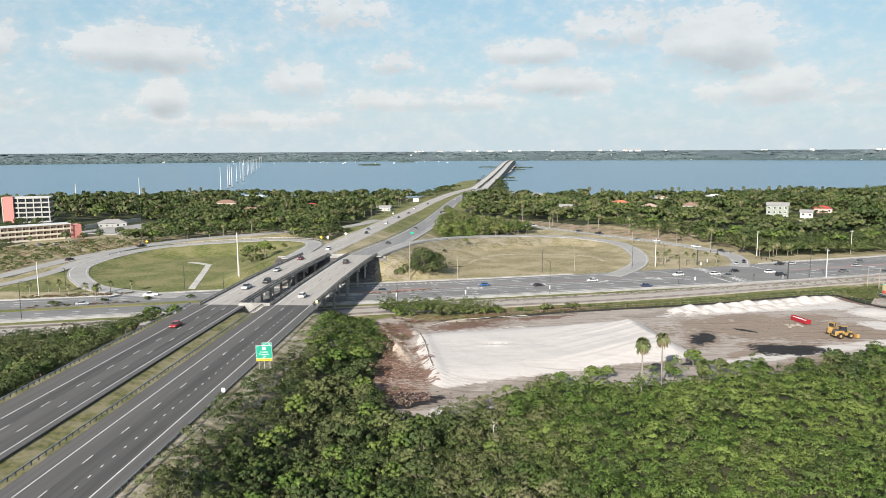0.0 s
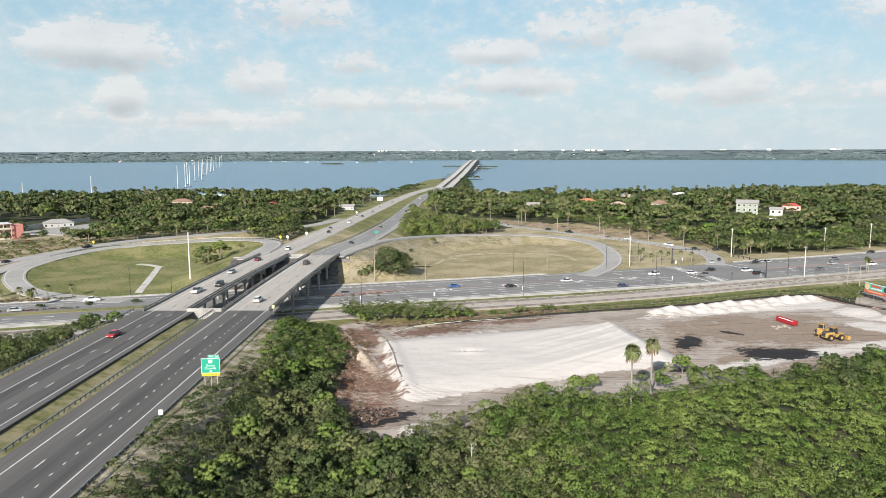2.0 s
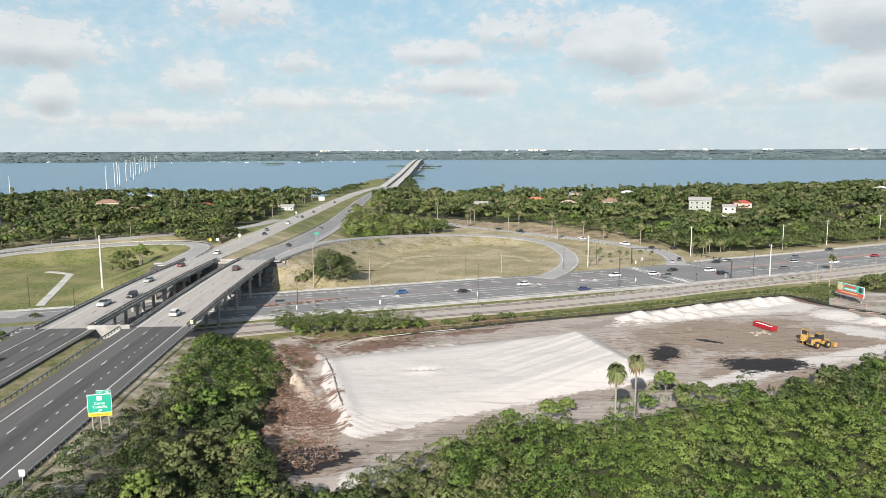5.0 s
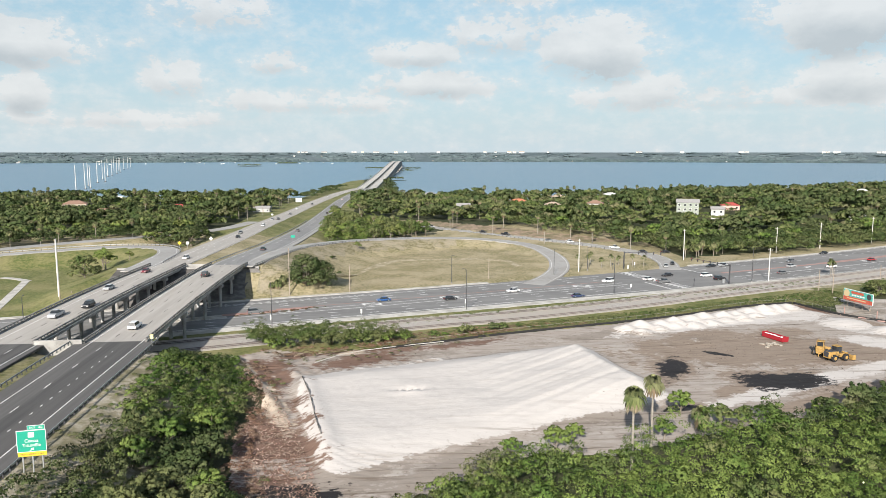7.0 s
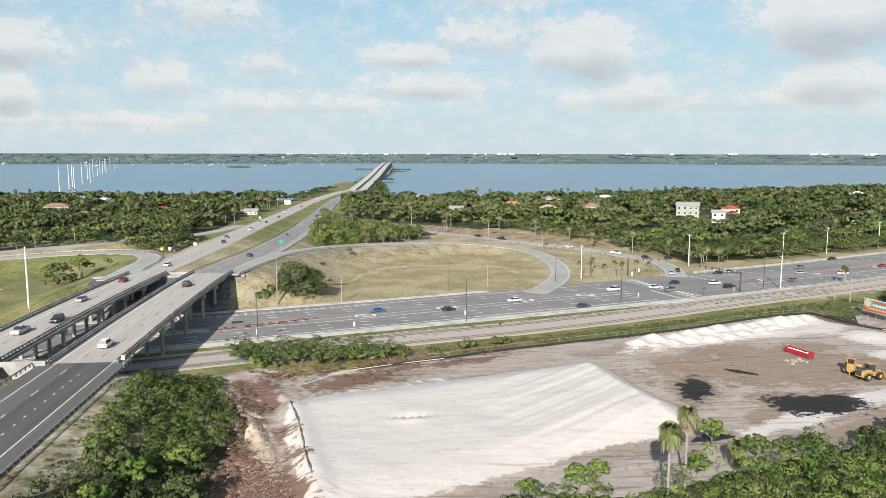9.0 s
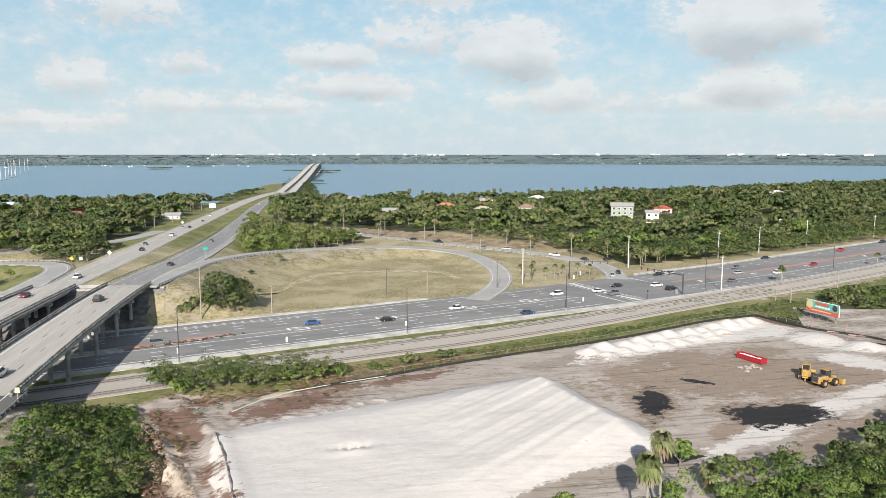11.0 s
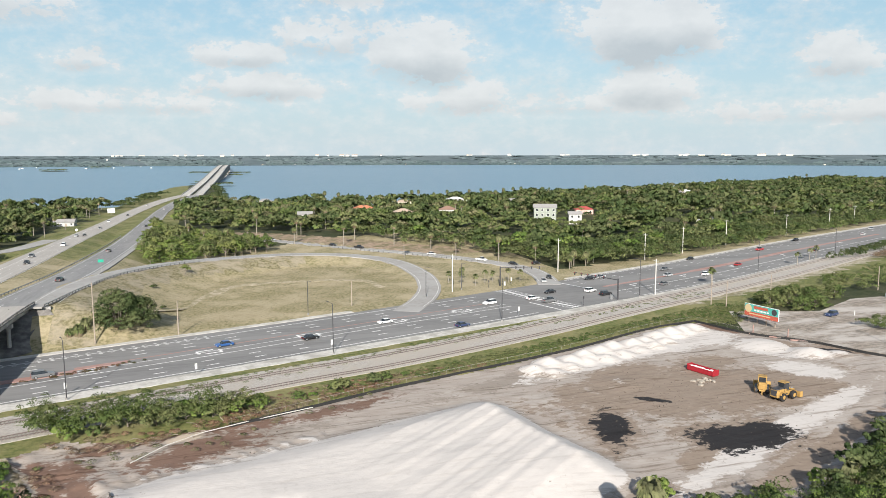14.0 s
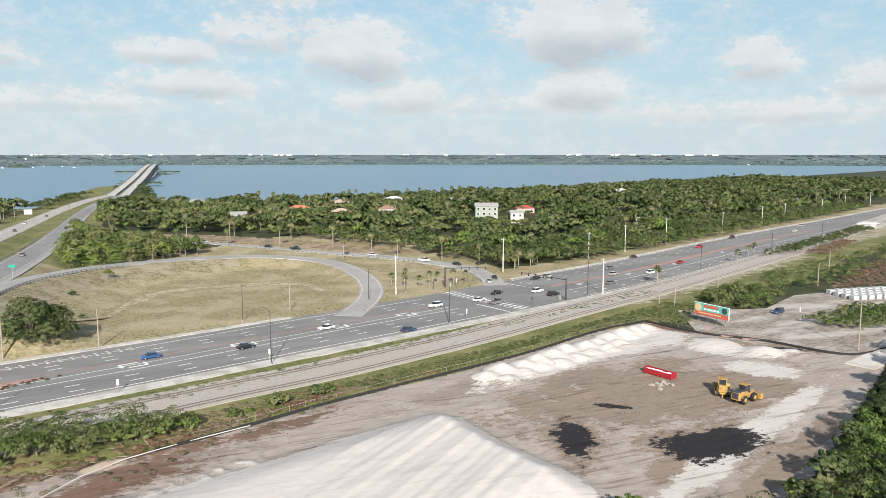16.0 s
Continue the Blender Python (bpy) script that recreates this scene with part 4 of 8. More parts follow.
# ---- bridges ----
def bridge(line, d0, d1, label):
    top = new("road_bridge")
    tagged(top, label, "bridge")
    s0, s1 = line.s_of_y(B0), line.s_of_y(B1)
    strip(line, d0, d1, 0.0, 0.28, s0, s1, "deck", CONCRETE, "", "pale concrete deck", "", top)
    w = d1 - d0
    for k in range(5):
        d = d0 + 0.9 + (w - 1.8) * k / 4
        strip(line, d - .22, d + .22, -0.28, 1.15, s0, s1, "girder", PIERC, "", "", "", top)
    for fr in (0.0, .33, .62, .85):
        y = 243 if fr == 0 else 243 + (298 - 243) * fr / .85
        s = line.s_of_y(y)
        c, turn = line.at(s, (d0 + d1) / 2, 0)
        part("pier_cap", box_bm([(c.x, c.y, c.z - 1.95, w - .6, 1.3, 1.05, turn - 90)], .05), PIERC, top)
        for k in (-1, -.33, .33, 1):
            q, _ = line.at(s, (d0 + d1) / 2 + k * (w / 2 - 1.3))
            part("pier", tube(bmesh.new(), [(q.x, q.y, -0.4), (q.x, q.y, q.z - 2.4)], [.48, .48], 12), PIERC, top)
    return top


bridge(MR, -6.6, 6.8, "concrete road bridge over the highway and railway")
bridge(ML, -6.4, 6.4, "concrete road bridge over the highway and railway")


# ---- plants ----
rng = np.random.default_rng(5)


def leaf_mat(name, c1, c2, c3, island=.28, scale3=.085):
    return mat(name, c1, c2, 0.35, rough=.75, island=island, c3=c3, scale3=scale3, spec=.12, lo3=.44, hi3=.56)


OAK = leaf_mat("oak_leaf", (0.044, 0.070, 0.026), (0.070, 0.097, 0.035), (0.097, 0.116, 0.049), .24)
MIXED = leaf_mat("mixed_leaf", (0.067, 0.103, 0.031), (0.105, 0.141, 0.045), (0.143, 0.159, 0.065), .24)
BRIGHT = leaf_mat("bright_leaf", (0.110, 0.158, 0.038), (0.152, 0.200, 0.053), (0.184, 0.205, 0.071), .22)
DULL = leaf_mat("dull_leaf", (0.095, 0.108, 0.048), (0.140, 0.149, 0.069), (0.175, 0.171, 0.092), .22)
VINE = leaf_mat("vine_leaf", (0.066, 0.118, 0.026), (0.110, 0.168, 0.040), (0.148, 0.198, 0.052), .22, .09)
PALMF = leaf_mat("palm_frond", (0.100, 0.128, 0.046), (0.155, 0.178, 0.072), (0.20, 0.205, 0.10), .3)
DEADF = leaf_mat("dead_frond", (0.19, 0.155, 0.10), (0.25, 0.21, 0.14), (0.15, 0.115, 0.07), .3)
TWIG = leaf_mat("dry_brush", (0.17, 0.13, 0.085), (0.26, 0.21, 0.145), (0.22, 0.135, 0.09), .35)
STRAW = leaf_mat("straw", (0.22, 0.19, 0.10), (0.36, 0.31, 0.19), (0.30, 0.25, 0.15), .3)
BARK = mat("bark", (0.13, 0.105, 0.08), (0.20, 0.17, 0.135), 2.0, bump=.03, c3=(.25, .22, .18), scale3=.8)
PBARK = mat("palm_bark", (0.24, 0.215, 0.18), (0.33, 0.30, 0.26), 3.0, bump=.03)
DEADWOOD = mat("bleached_wood", (0.42, 0.40, 0.37), (0.52, 0.50, 0.46), 2.0)


def unit(v):
    return v / np.maximum(np.linalg.norm(v, axis=1), 1e-6)[:, None]


def leaves_on(cen, rad, away, per, size, up=.35, fuzz=.4, thick=(.78, 1.08), flat=.8, drop=.5):
    """Leaves over round clumps: centres, radii (n, 3) and the outward way of the crown at each. Gives corners and rounded normals."""
    n = len(cen) * per
    c, r, w = np.repeat(cen, per, 0), np.repeat(rad, per, 0), np.repeat(away, per, 0)
    d = rng.normal(size=(n, 3))
    d[:, 2] = np.abs(d[:, 2]) * flat + rng.uniform(-drop, .25, n)
    d = unit(unit(d) + .45 * w)
    p = c + d * r * rng.uniform(*thick, n)[:, None]
    nn = unit(d + rng.normal(size=(n, 3)) * fuzz)
    a = unit(np.cross(nn, rng.normal(size=(n, 3))))
    b = np.cross(nn, a)
    sz = (size * rng.uniform(.55, 1.3, n))[:, None]
    co = np.stack([p - a * sz, p + a * sz * .5 - b * sz * .75, p + a * sz * .65 + b * sz * .75], 1)
    shade = unit(d * .8 + w * .65 + np.array([0, 0, up]) + nn * .35 + rng.normal(size=(n, 3)) * .16)
    shade = np.where((np.sum(shade * nn, 1) < .12)[:, None], unit(shade + nn * .9), shade)
    turned = np.sum(np.cross(co[:, 1] - co[:, 0], co[:, 2] - co[:, 0]) * nn, 1) < 0
    co[turned] = co[turned][:, ::-1]
    return co.reshape(-1, 3), np.repeat(shade, 3, 0)


def clumps_on(cen, rad, sub, share=(.30, .50), flat=.8, drop=.45):
    """Smaller clumps over the lobes of a crown: their centres, radii and outward ways."""
    n = len(cen) * sub
    c, r = np.repeat(cen, sub, 0), np.repeat(rad, sub, 0)
    d = rng.normal(size=(n, 3))
    d[:, 2] = np.abs(d[:, 2]) * flat + rng.uniform(-drop, .2, n)
    d = unit(d)
    q = rng.uniform(*share, n)[:, None] * r.mean(1)[:, None]
    return c + d * r * rng.uniform(.62, .98, n)[:, None], q * np.array([1, 1, .8]), d


def place(ob, x, y, turn=0.0, size=1.0, z=None):
    m = pose(x, y, float(ground_height(np.array([x]), np.array([y]))[0]) - .1 if z is None else z, 0, 0, turn)
    c = copy_thing(ob, m)
    c.scale = (size, size, size * rng.uniform(.9, 1.1))
    return c


def broadleaf(name, label, h, r, lobes, per, size, material, category="tree", bare=.3, dome=False):
    """A tree with a tapered trunk, limbs and an uneven crown of leaf clumps."""
    top = tagged(new(name), label, category)
    bm = bmesh.new()
    lean = rng.uniform(-.06, .06, 2) * h
    fork = Vector((lean[0], lean[1], h * bare))
    tube(bm, [(0, 0, -.3), tuple(fork * .5), tuple(fork)], [h * .03 + .06, h * .024 + .04, h * .02 + .03], 7)
    cen, rad = [], []
    for k in range(lobes):
        an, q = k * 2.4 + rng.uniform(-.4, .4), math.sqrt((k + .4) / lobes)
        zz = h * (1 - .33 * q * rng.uniform(.6, 1.5)) - r * .32
        c = Vector((math.cos(an) * r * q * .72 + lean[0], math.sin(an) * r * q * .72 + lean[1], max(h * bare * 1.1, zz)))
        rr = r * rng.uniform(.30, .47)
        if dome:
            rr = r * rng.uniform(.24, .36)
            c.z = max(rr * .5, h * math.sqrt(1 - .93 * q * q) * rng.uniform(.88, 1.04) - rr * .7)
            c.x, c.y = c.x * 1.12, c.y * 1.12
            rr *= 1.2
            if q > .62 and k % 2:
                c.z = rng.uniform(.25, .6) * c.z + .25 * rr
        cen.append(c)
        rad.append((rr, rr, rr * rng.uniform(.62, .85)))
        if k % 2 == 0:
            mid = fork.lerp(c, .5) + Vector((0, 0, -.05 * h))
            tube(bm, [tuple(fork), tuple(mid), tuple(c)], [h * .014 + .02, h * .009 + .015, .02], 5)
    part("trunk", bm, BARK, top)
    c2, r2, w2 = clumps_on(np.array([tuple(c) for c in cen]), np.array(rad), 7)
    co, nrm = leaves_on(c2, r2, w2, int(per * .27), size * .74)
    quads_object("crown", co, len(co) // 3, material, top, 3, nrm)
    return top


def palm(name, label, h, fronds, flen, dead, category="palm tree", r=.17):
    """A cabbage palm: a bare trunk, a round head of folded fan leaves, dead leaves hanging below."""
    top = tagged(new(name), label, category)
    bend = rng.uniform(-.03, .03, 2) * h
    part("trunk", tube(bmesh.new(), [(0, 0, -.3), (bend[0] * .4, bend[1] * .4, h * .5), (bend[0], bend[1], h)], [r * 1.15, r, r * .9], 8), PBARK, top)

    def leaf(an, el, ln, out):
        d = Vector((math.cos(an) * math.cos(el), math.sin(an) * math.cos(el), math.sin(el)))
        side = Vector((-math.sin(an), math.cos(an), 0))
        base = Vector((bend[0], bend[1], h)) + d * .25
        for k in range(5):
            t = (k - 2) / 2
            dd = (d + side * t * .75).normalized()
            mid = base + dd * ln * .62
            tip = base + dd * ln * .9 + Vector((0, 0, -ln * (.42 + .16 * abs(t))))
            w = dd.cross(Vector((0, 0, 1))).normalized() * ln * .13
            out += [base, mid - w, tip, mid + w]

    live, old = [], []
    for k in range(fronds):
        leaf(k * 2.4 + rng.uniform(-.4, .4), rng.uniform(-.55, 1.35), flen * rng.uniform(.62, 1.05), live)
    for k in range(dead):
        leaf(k * 2.4 + .7, rng.uniform(-1.35, -.6), flen * rng.uniform(.7, .95), old)
    quads_object("crown", np.array([tuple(v) for v in live]), len(live) // 4, PALMF, top)
    if old:
        quads_object("dead_leaves", np.array([tuple(v) for v in old]), len(old) // 4, DEADF, top)["label"] = "hanging dry leaves"
    return top


OAKS = [broadleaf("tree", "broad dark green oak with a rounded crown", rng.uniform(9, 12), rng.uniform(4.6, 6), 15, 72, .48, OAK) for _ in range(3)]
OAKS += [broadleaf("tree", "leafy green tree with an uneven crown", rng.uniform(8, 11), rng.uniform(4, 5), 13, 72, .45, MIXED) for _ in range(3)]
LIGHTS = [broadleaf("tree", "light green tree with a loose crown", rng.uniform(7, 9), rng.uniform(3, 4), 11, 85, .36, BRIGHT) for _ in range(2)]
BUSHES = [broadleaf("bush", "dense green bush on rough ground", 2.6, 2.2, 8, 60, .30, m, "bush", .12) for m in (MIXED, OAK, VINE, BRIGHT)]
SCRUB = [broadleaf("tree", "scrubby green tree with a thick crown", rng.uniform(5, 6.5), rng.uniform(2.8, 3.6), 11, 75, .36, m, "tree", .22) for m in (MIXED, VINE, OAK, MIXED)]
OLIVES = [broadleaf("tree", "olive-green scrubby tree with a rounded crown", rng.uniform(5, 6), rng.uniform(2.6, 3.4), 12, 80, .33, DULL, "tree", .2) for _ in range(2)]
PALMS = [palm("palm_tree", "cabbage palm with a bare trunk and round head", hh, 40, 2.0, 9) for hh in (6.5, 8.5, 11)]
LOWPALM = [palm("palm_tree", "low cabbage palm with dry leaves underneath", hh, 28, 2.0, 22) for hh in (1.6, 2.8)]
YOUNG = [palm("palm_tree", "young street palm with a small head", hh, 14, 1.5, 0, r=.12) for hh in (3.6, 4.6)]
DENSE = [broadleaf("tree", "large dense dark green tree with branches to the ground", 9.6, 6.4, 64, 110, .28, OAK, "tree", .06, True), broadleaf("tree", "round dense green tree on the grass", 5.5, 3.8, 30, 90, .26, MIXED, "tree", .1, True)]
PROTO = DENSE + OAKS + LIGHTS + BUSHES + SCRUB + OLIVES + PALMS + LOWPALM + YOUNG


def scatter(poly, step, jitter=.45):
    xs = np.array([q[0] for q in poly])
    ys = np.array([q[1] for q in poly])
    gx, gy = np.meshgrid(np.arange(xs.min(), xs.max() + step, step), np.arange(ys.min(), ys.max() + step, step))
    gx = gx.ravel() + rng.uniform(-jitter, jitter, gx.size) * step
    gy = gy.ravel() + rng.uniform(-jitter, jitter, gy.size) * step
    k = in_poly(gx, gy, poly)
    return gx[k], gy[k]


def plant(poly, step, kinds, size=(.8, 1.2), group="", share=1.0):
    x, y = scatter(poly, step)
    for a, b in zip(x, y):
        if rng.random() < share:
            c = place(kinds[rng.integers(len(kinds))], a, b, rng.uniform(0, 360), rng.uniform(*size))
            if group:
                c["group"] = group


GARDENS = [(39, 775, 24), (94, 890, 14), (103, 650, 13), (164, 722, 19), (170, 613, 15), (198, 592, 15), (236, 511, 18), (246, 494, 10), (272, 522, 14), (225, 810, 14), (292, 840, 16), (330, 780, 12), (-238, 725, 20), (-256, 870, 22), (-147, 720, 17), (-190, 660, 14), (-65, 688, 17), (620, 880, 14)]


def view_cap(x, y):
    """How tall the woods may grow, lower on the inland side of each house."""
    cap = np.full(len(x), 99.0)
    for hx, hy, w in GARDENS:
        d = np.array([hx - 28.0, hy - 60.0])
        n = np.linalg.norm(d)
        d /= n
        u = (hx - x) * d[0] + (hy - y) * d[1]
        q = np.abs((x - hx) * d[1] - (y - hy) * d[0])
        cap = np.where((u > -7) & (u < 150) & (q < w * .5 + 4.5), np.minimum(cap, 2.8 + np.maximum(u, 0) * 52 / n), cap)
    return cap


def thicket(name, poly, step, rr, hh, per, size, material, label, category="thicket", share=1.0, roll=.06, lobes=1, fuzz=.6, even=.75, within=None, without=None):
    x, y = scatter(poly, step)
    k = rng.random(len(x)) < share
    if "wood" in name:
        k &= view_cap(x, y) > 2.7
    if within:
        k &= in_poly(x, y, within)
    if without:
        k &= ~in_poly(x, y, without)
    x, y = x[k], y[k]
    z = ground_height(x, y)
    wave = np.array([noise.noise(Vector((a * roll, b * roll, 3.3))) for a, b in zip(x, y)]) * .5 + .5
    h = hh[0] + (hh[1] - hh[0]) * np.clip(wave * even + rng.uniform(0, 1.2 - even, len(x)), 0, 1.15)
    r = rng.uniform(*rr, len(x))
    if "wood" in name:
        cap = view_cap(x, y)
        r = np.where(h > cap, np.minimum(r, cap * .8), r)
        h = np.minimum(h, cap)
    cen, rad = [], []
    for q in range(lobes):
        f = 0 if lobes == 1 else .55
        ox, oy = rng.uniform(-f, f, len(x)) * r, rng.uniform(-f, f, len(x)) * r
        s = 1 if lobes == 1 else rng.uniform(.45, .75, len(x))
        zz = z + h * .5 if lobes == 1 else z + h - r * s * .6 - rng.uniform(0, .3, len(x)) * h
        cen.append(np.stack([x + ox, y + oy, zz], 1))
        rad.append(np.stack([r * s, r * s, h * .52 if lobes == 1 else r * s * .72], 1))
    cen, rad = np.vstack(cen), np.vstack(rad)
    if "thicket" in name or "edge" in name:
        sub = 9
        c2, r2, w2 = clumps_on(cen, rad, sub, (.28, .50), drop=.2)
        co, nrm = leaves_on(c2, r2, w2, max(6, int(per * 2.9 / sub)), size * .66, fuzz=fuzz)
    else:
        co, nrm = leaves_on(cen, rad, np.tile([0.0, 0, 1], (len(cen), 1)), int(per * 1.9), size * .72, fuzz=fuzz)
    return tagged(quads_object(name, co, len(co) // 3, material, None, 3, nrm), label, category, "", "stuff")


def crown_shape(lobes, sub, per, size, tall=.8):
    """A round uneven crown one metre in radius, with its top near z = 0: corners and normals."""
    cen, rad = [], []
    for k in range(lobes):
        an, q = k * 2.4 + rng.uniform(-.5, .5), math.sqrt((k + .3) / lobes)
        rr = rng.uniform(.27, .46)
        cen.append((math.cos(an) * q * .78, math.sin(an) * q * .78, tall * (math.sqrt(1 - .8 * q * q) - 1) * rng.uniform(.8, 1.2) - rr * .6))
        rad.append((rr, rr, rr * rng.uniform(.65, .9)))
    cen, rad = np.array(cen), np.array(rad)
    c2, r2, w2 = clumps_on(cen, rad, sub)
    return leaves_on(c2, r2, w2, per, size)


def grove(name, poly, step, rr, hh, shapes, material, label, share=1.0, within=None, without=None, jitter=.48):
    """Woods seen from far: many crowns of different size, turn and height in one mesh."""
    x, y = scatter(poly, step, jitter)
    cap = view_cap(x, y)
    k = (rng.random(len(x)) < share) & (cap > 2.7)
    if within:
        k &= in_poly(x, y, within)
    if without:
        k &= ~in_poly(x, y, without)
    x, y, cap = x[k], y[k], cap[k]
    z = ground_height(x, y)
    r = rng.uniform(*rr, len(x))
    h = np.minimum(rng.uniform(*hh, len(x)) * (.6 + .4 * r / rr[1]), cap)
    r = np.minimum(r, np.maximum(2.4, h * .9))
    cos_, nrms = [], []
    for i in range(len(x)):
        co, nr = shapes[rng.integers(len(shapes))]
        a = rng.uniform(0, 6.283)
        m = np.array([[math.cos(a), math.sin(a), 0], [-math.sin(a), math.cos(a), 0], [0, 0, 1]])
        cos_.append((co @ m) * np.array([r[i], r[i], r[i] * rng.uniform(.75, 1.15)]) + np.array([x[i], y[i], z[i] + h[i]]))
        nrms.append(nr @ m)
    co = np.vstack(cos_)
    return tagged(quads_object(name, co, len(co) // 3, material, None, 3, np.vstack(nrms)), label, "woods", "", "stuff")


# scrub in front of the pit
CARPET = [(44, 84), (38, 110), (36, 140), (43, 149), (55, 158), (66, 155), (80, 160), (92, 165.5), (104, 165.5), (113, 169), (123, 175), (142, 183.5), (164, 196), (197, 212), (235, 225), (238, 205), (150, 158), (104, 84), (44, 84)]
thicket("vine_thicket", CARPET, 2.7, (1.5, 2.5), (.8, 3.4), 100, .24, VINE, "bright green vine-covered scrub", share=.92, roll=.11, fuzz=.42)
thicket("vine_thicket", CARPET, 7.0, (2.0, 3.3), (4.0, 7.2), 190, .27, VINE, "taller mounds of vine-covered scrub", share=.62, roll=.05, fuzz=.42)
thicket("thicket", CARPET, 8.0, (1.6, 2.8), (3.4, 6.6), 170, .27, MIXED, "duller green shrubs among the vines", share=.55, roll=.07, fuzz=.5)
thicket("thicket", [(96, 164), (105, 165.5), (113, 169), (123, 175), (142, 183.5), (164, 196), (197, 212), (203, 208), (168, 190), (146, 177), (128, 168), (112, 160)], 3.4, (1.6, 2.6), (2.8, 6.0), 130, .25, OAK, "dark green scrub beside the haul track", share=.7, fuzz=.45)
MIDDLE = [(22, 84), (22, 132), (43, 153), (50, 156), (44, 130), (50, 84)]
thicket("thicket", MIDDLE, 2.6, (1.5, 2.5), (1.2, 4.2), 100, .25, MIXED, "dull green scrub below the bank", share=.9, roll=.1, fuzz=.45)
thicket("thicket", MIDDLE, 4.5, (1.5, 2.6), (1.8, 5.2), 100, .25, DULL, "olive scrub below the bank", share=.6, roll=.1, fuzz=.45)
plant([(24, 90), (24, 130), (42, 148), (46, 90)], 6.5, SCRUB + OLIVES, (.65, .95), "scrub trees below the bank", .8)
LOWB = [(-17.5, 84), (-17, 125), (-15, 160), (0, 168), (4, 150), (12, 132), (26, 131), (24, 108), (28, 84)]
thicket("thicket", LOWB, 3.0, (1.5, 2.6), (1.6, 4.2), 130, .25, OAK, "dense green scrub on the bank", share=.95, roll=.14)
BANK = [(-17.5, 82), (-17, 92), (-11, 128), (-14, 150), (-12, 165), (-16.5, 205), (-12, 219), (-6, 219), (-1, 203), (3, 188), (1, 170), (5, 150), (13, 132), (26, 131), (24, 108), (28, 82)]
thicket("thicket", BANK, 3.0, (1.4, 2.3), (.8, 2.8), 120, .24, MIXED, "dense mixed scrub on the bank", share=.8, roll=.08)
thicket("thicket", BANK, 5.0, (1.4, 2.4), (1.2, 3.4), 80, .28, OAK, "dark scrub on the bank", share=.6, roll=.08)
thicket("weeds", [(-20, 82), (-20, 206), (-12, 214), (-12, 165), (-14, 150), (-11, 128), (-17, 92), (-18, 82)], 2.0, (.4, .9), (.2, .7), 36, .16, MIXED, "patchy weeds on the sandy bank", "weeds", share=.4)
plant([(-9, 84), (-8, 125), (-9, 165), (-2, 180), (3, 150), (12, 128), (24, 126), (24, 84)], 5.0, SCRUB, (.7, 1.1), "scrub trees on the bank", .85)
plant([(-12, 170), (-13, 203), (-10, 216), (-5, 214), (-2, 190)], 6, [BUSHES[2], BUSHES[0]], (.5, .8), "bushes on the bank", .5)
HEAD = [(-15, 168), (-17, 204), (-12, 219), (-6, 220), (-1, 204), (2, 190), (0, 172)]
thicket("vine_thicket", HEAD, 2.0, (1.2, 2.0), (.6, 2.0), 110, .24, VINE, "low bright vines on the bank", share=.8, roll=.12, fuzz=.42)
thicket("dry_brush", [(0, 222), (5, 205), (8, 192), (7, 172), (11, 150), (17, 139), (12, 137), (4, 152), (1, 172), (4, 190), (-2, 206)], 1.5, (.5, 1.1), (.15, .7), 60, .15, TWIG, "red-brown dead brush on the dirt", "dry brush", share=.55)
thicket("weeds", [(-4, 224), (4, 210), (10, 196), (14, 150), (6, 150), (2, 190)], 3.2, (.5, 1.0), (.2, .6), 50, .17, MIXED, "patches of weeds on the dirt", "weeds", share=.3)
for x, y, k, s in ((-11, 104, 0, 1.1), (-12.5, 166, 0, 1.0), (-9.5, 168, 0, 1.0), (-7, 166, 1, .8), (-6, 122, 1, .9), (-12, 137, 0, .8), (2, 146, 0, .9), (-3, 160, 0, .9), (8, 112, 0, .9), (36, 120, 0, .7), (-14, 80, 0, .9)):
    place(LOWPALM[k], x, y, x * 40, s)
for x, y, s in ((58, 160, .75), (62, 163, .6), (50, 158, .55), (86, 174.5, .75), (91, 169, .75), (95, 168, .6), (101, 169.5, .6), (112, 171, .62), (78, 163, .6)):
    place(SCRUB[(1, 3)[int(x) % 2]], x, y, x * 33, s * 1.15)
for x, y, s in ((120, 172, .9), (133, 178, .95), (146, 182, 1.0), (128, 168, .9), (112, 168, .8), (160, 190, 1.05), (173, 197, 1.05), (188, 204, 1.1), (140, 170, 1), (170, 188, 1), (156, 178, 1), (118, 160, .8), (200, 214, 1.1), (195, 200, 1.1)):
    place(SCRUB[2], x, y, x * 31, s * 1.2)
for x, y, k, s in ((128, 168, 3, .7), (152, 183, 4, .75), (165, 188, 5, .8), (178, 195, 3, .8), (193, 203, 4, .85), (205, 213, 5, .85), (143, 178, 3, .7), (216, 219, 3, .9)):
    place(OAKS[k], x, y, x * 19, s)
for x, y, h, s in ((67.8, 150.9, 2, 1.12), (74.3, 159.5, 2, 1.06)):
    place(PALMS[h], x, y, x * 9, s)
place(LOWPALM[1], 86, 166, 30, 1.1)
place(LOWPALM[1], 118, 171, 70, 1.0)

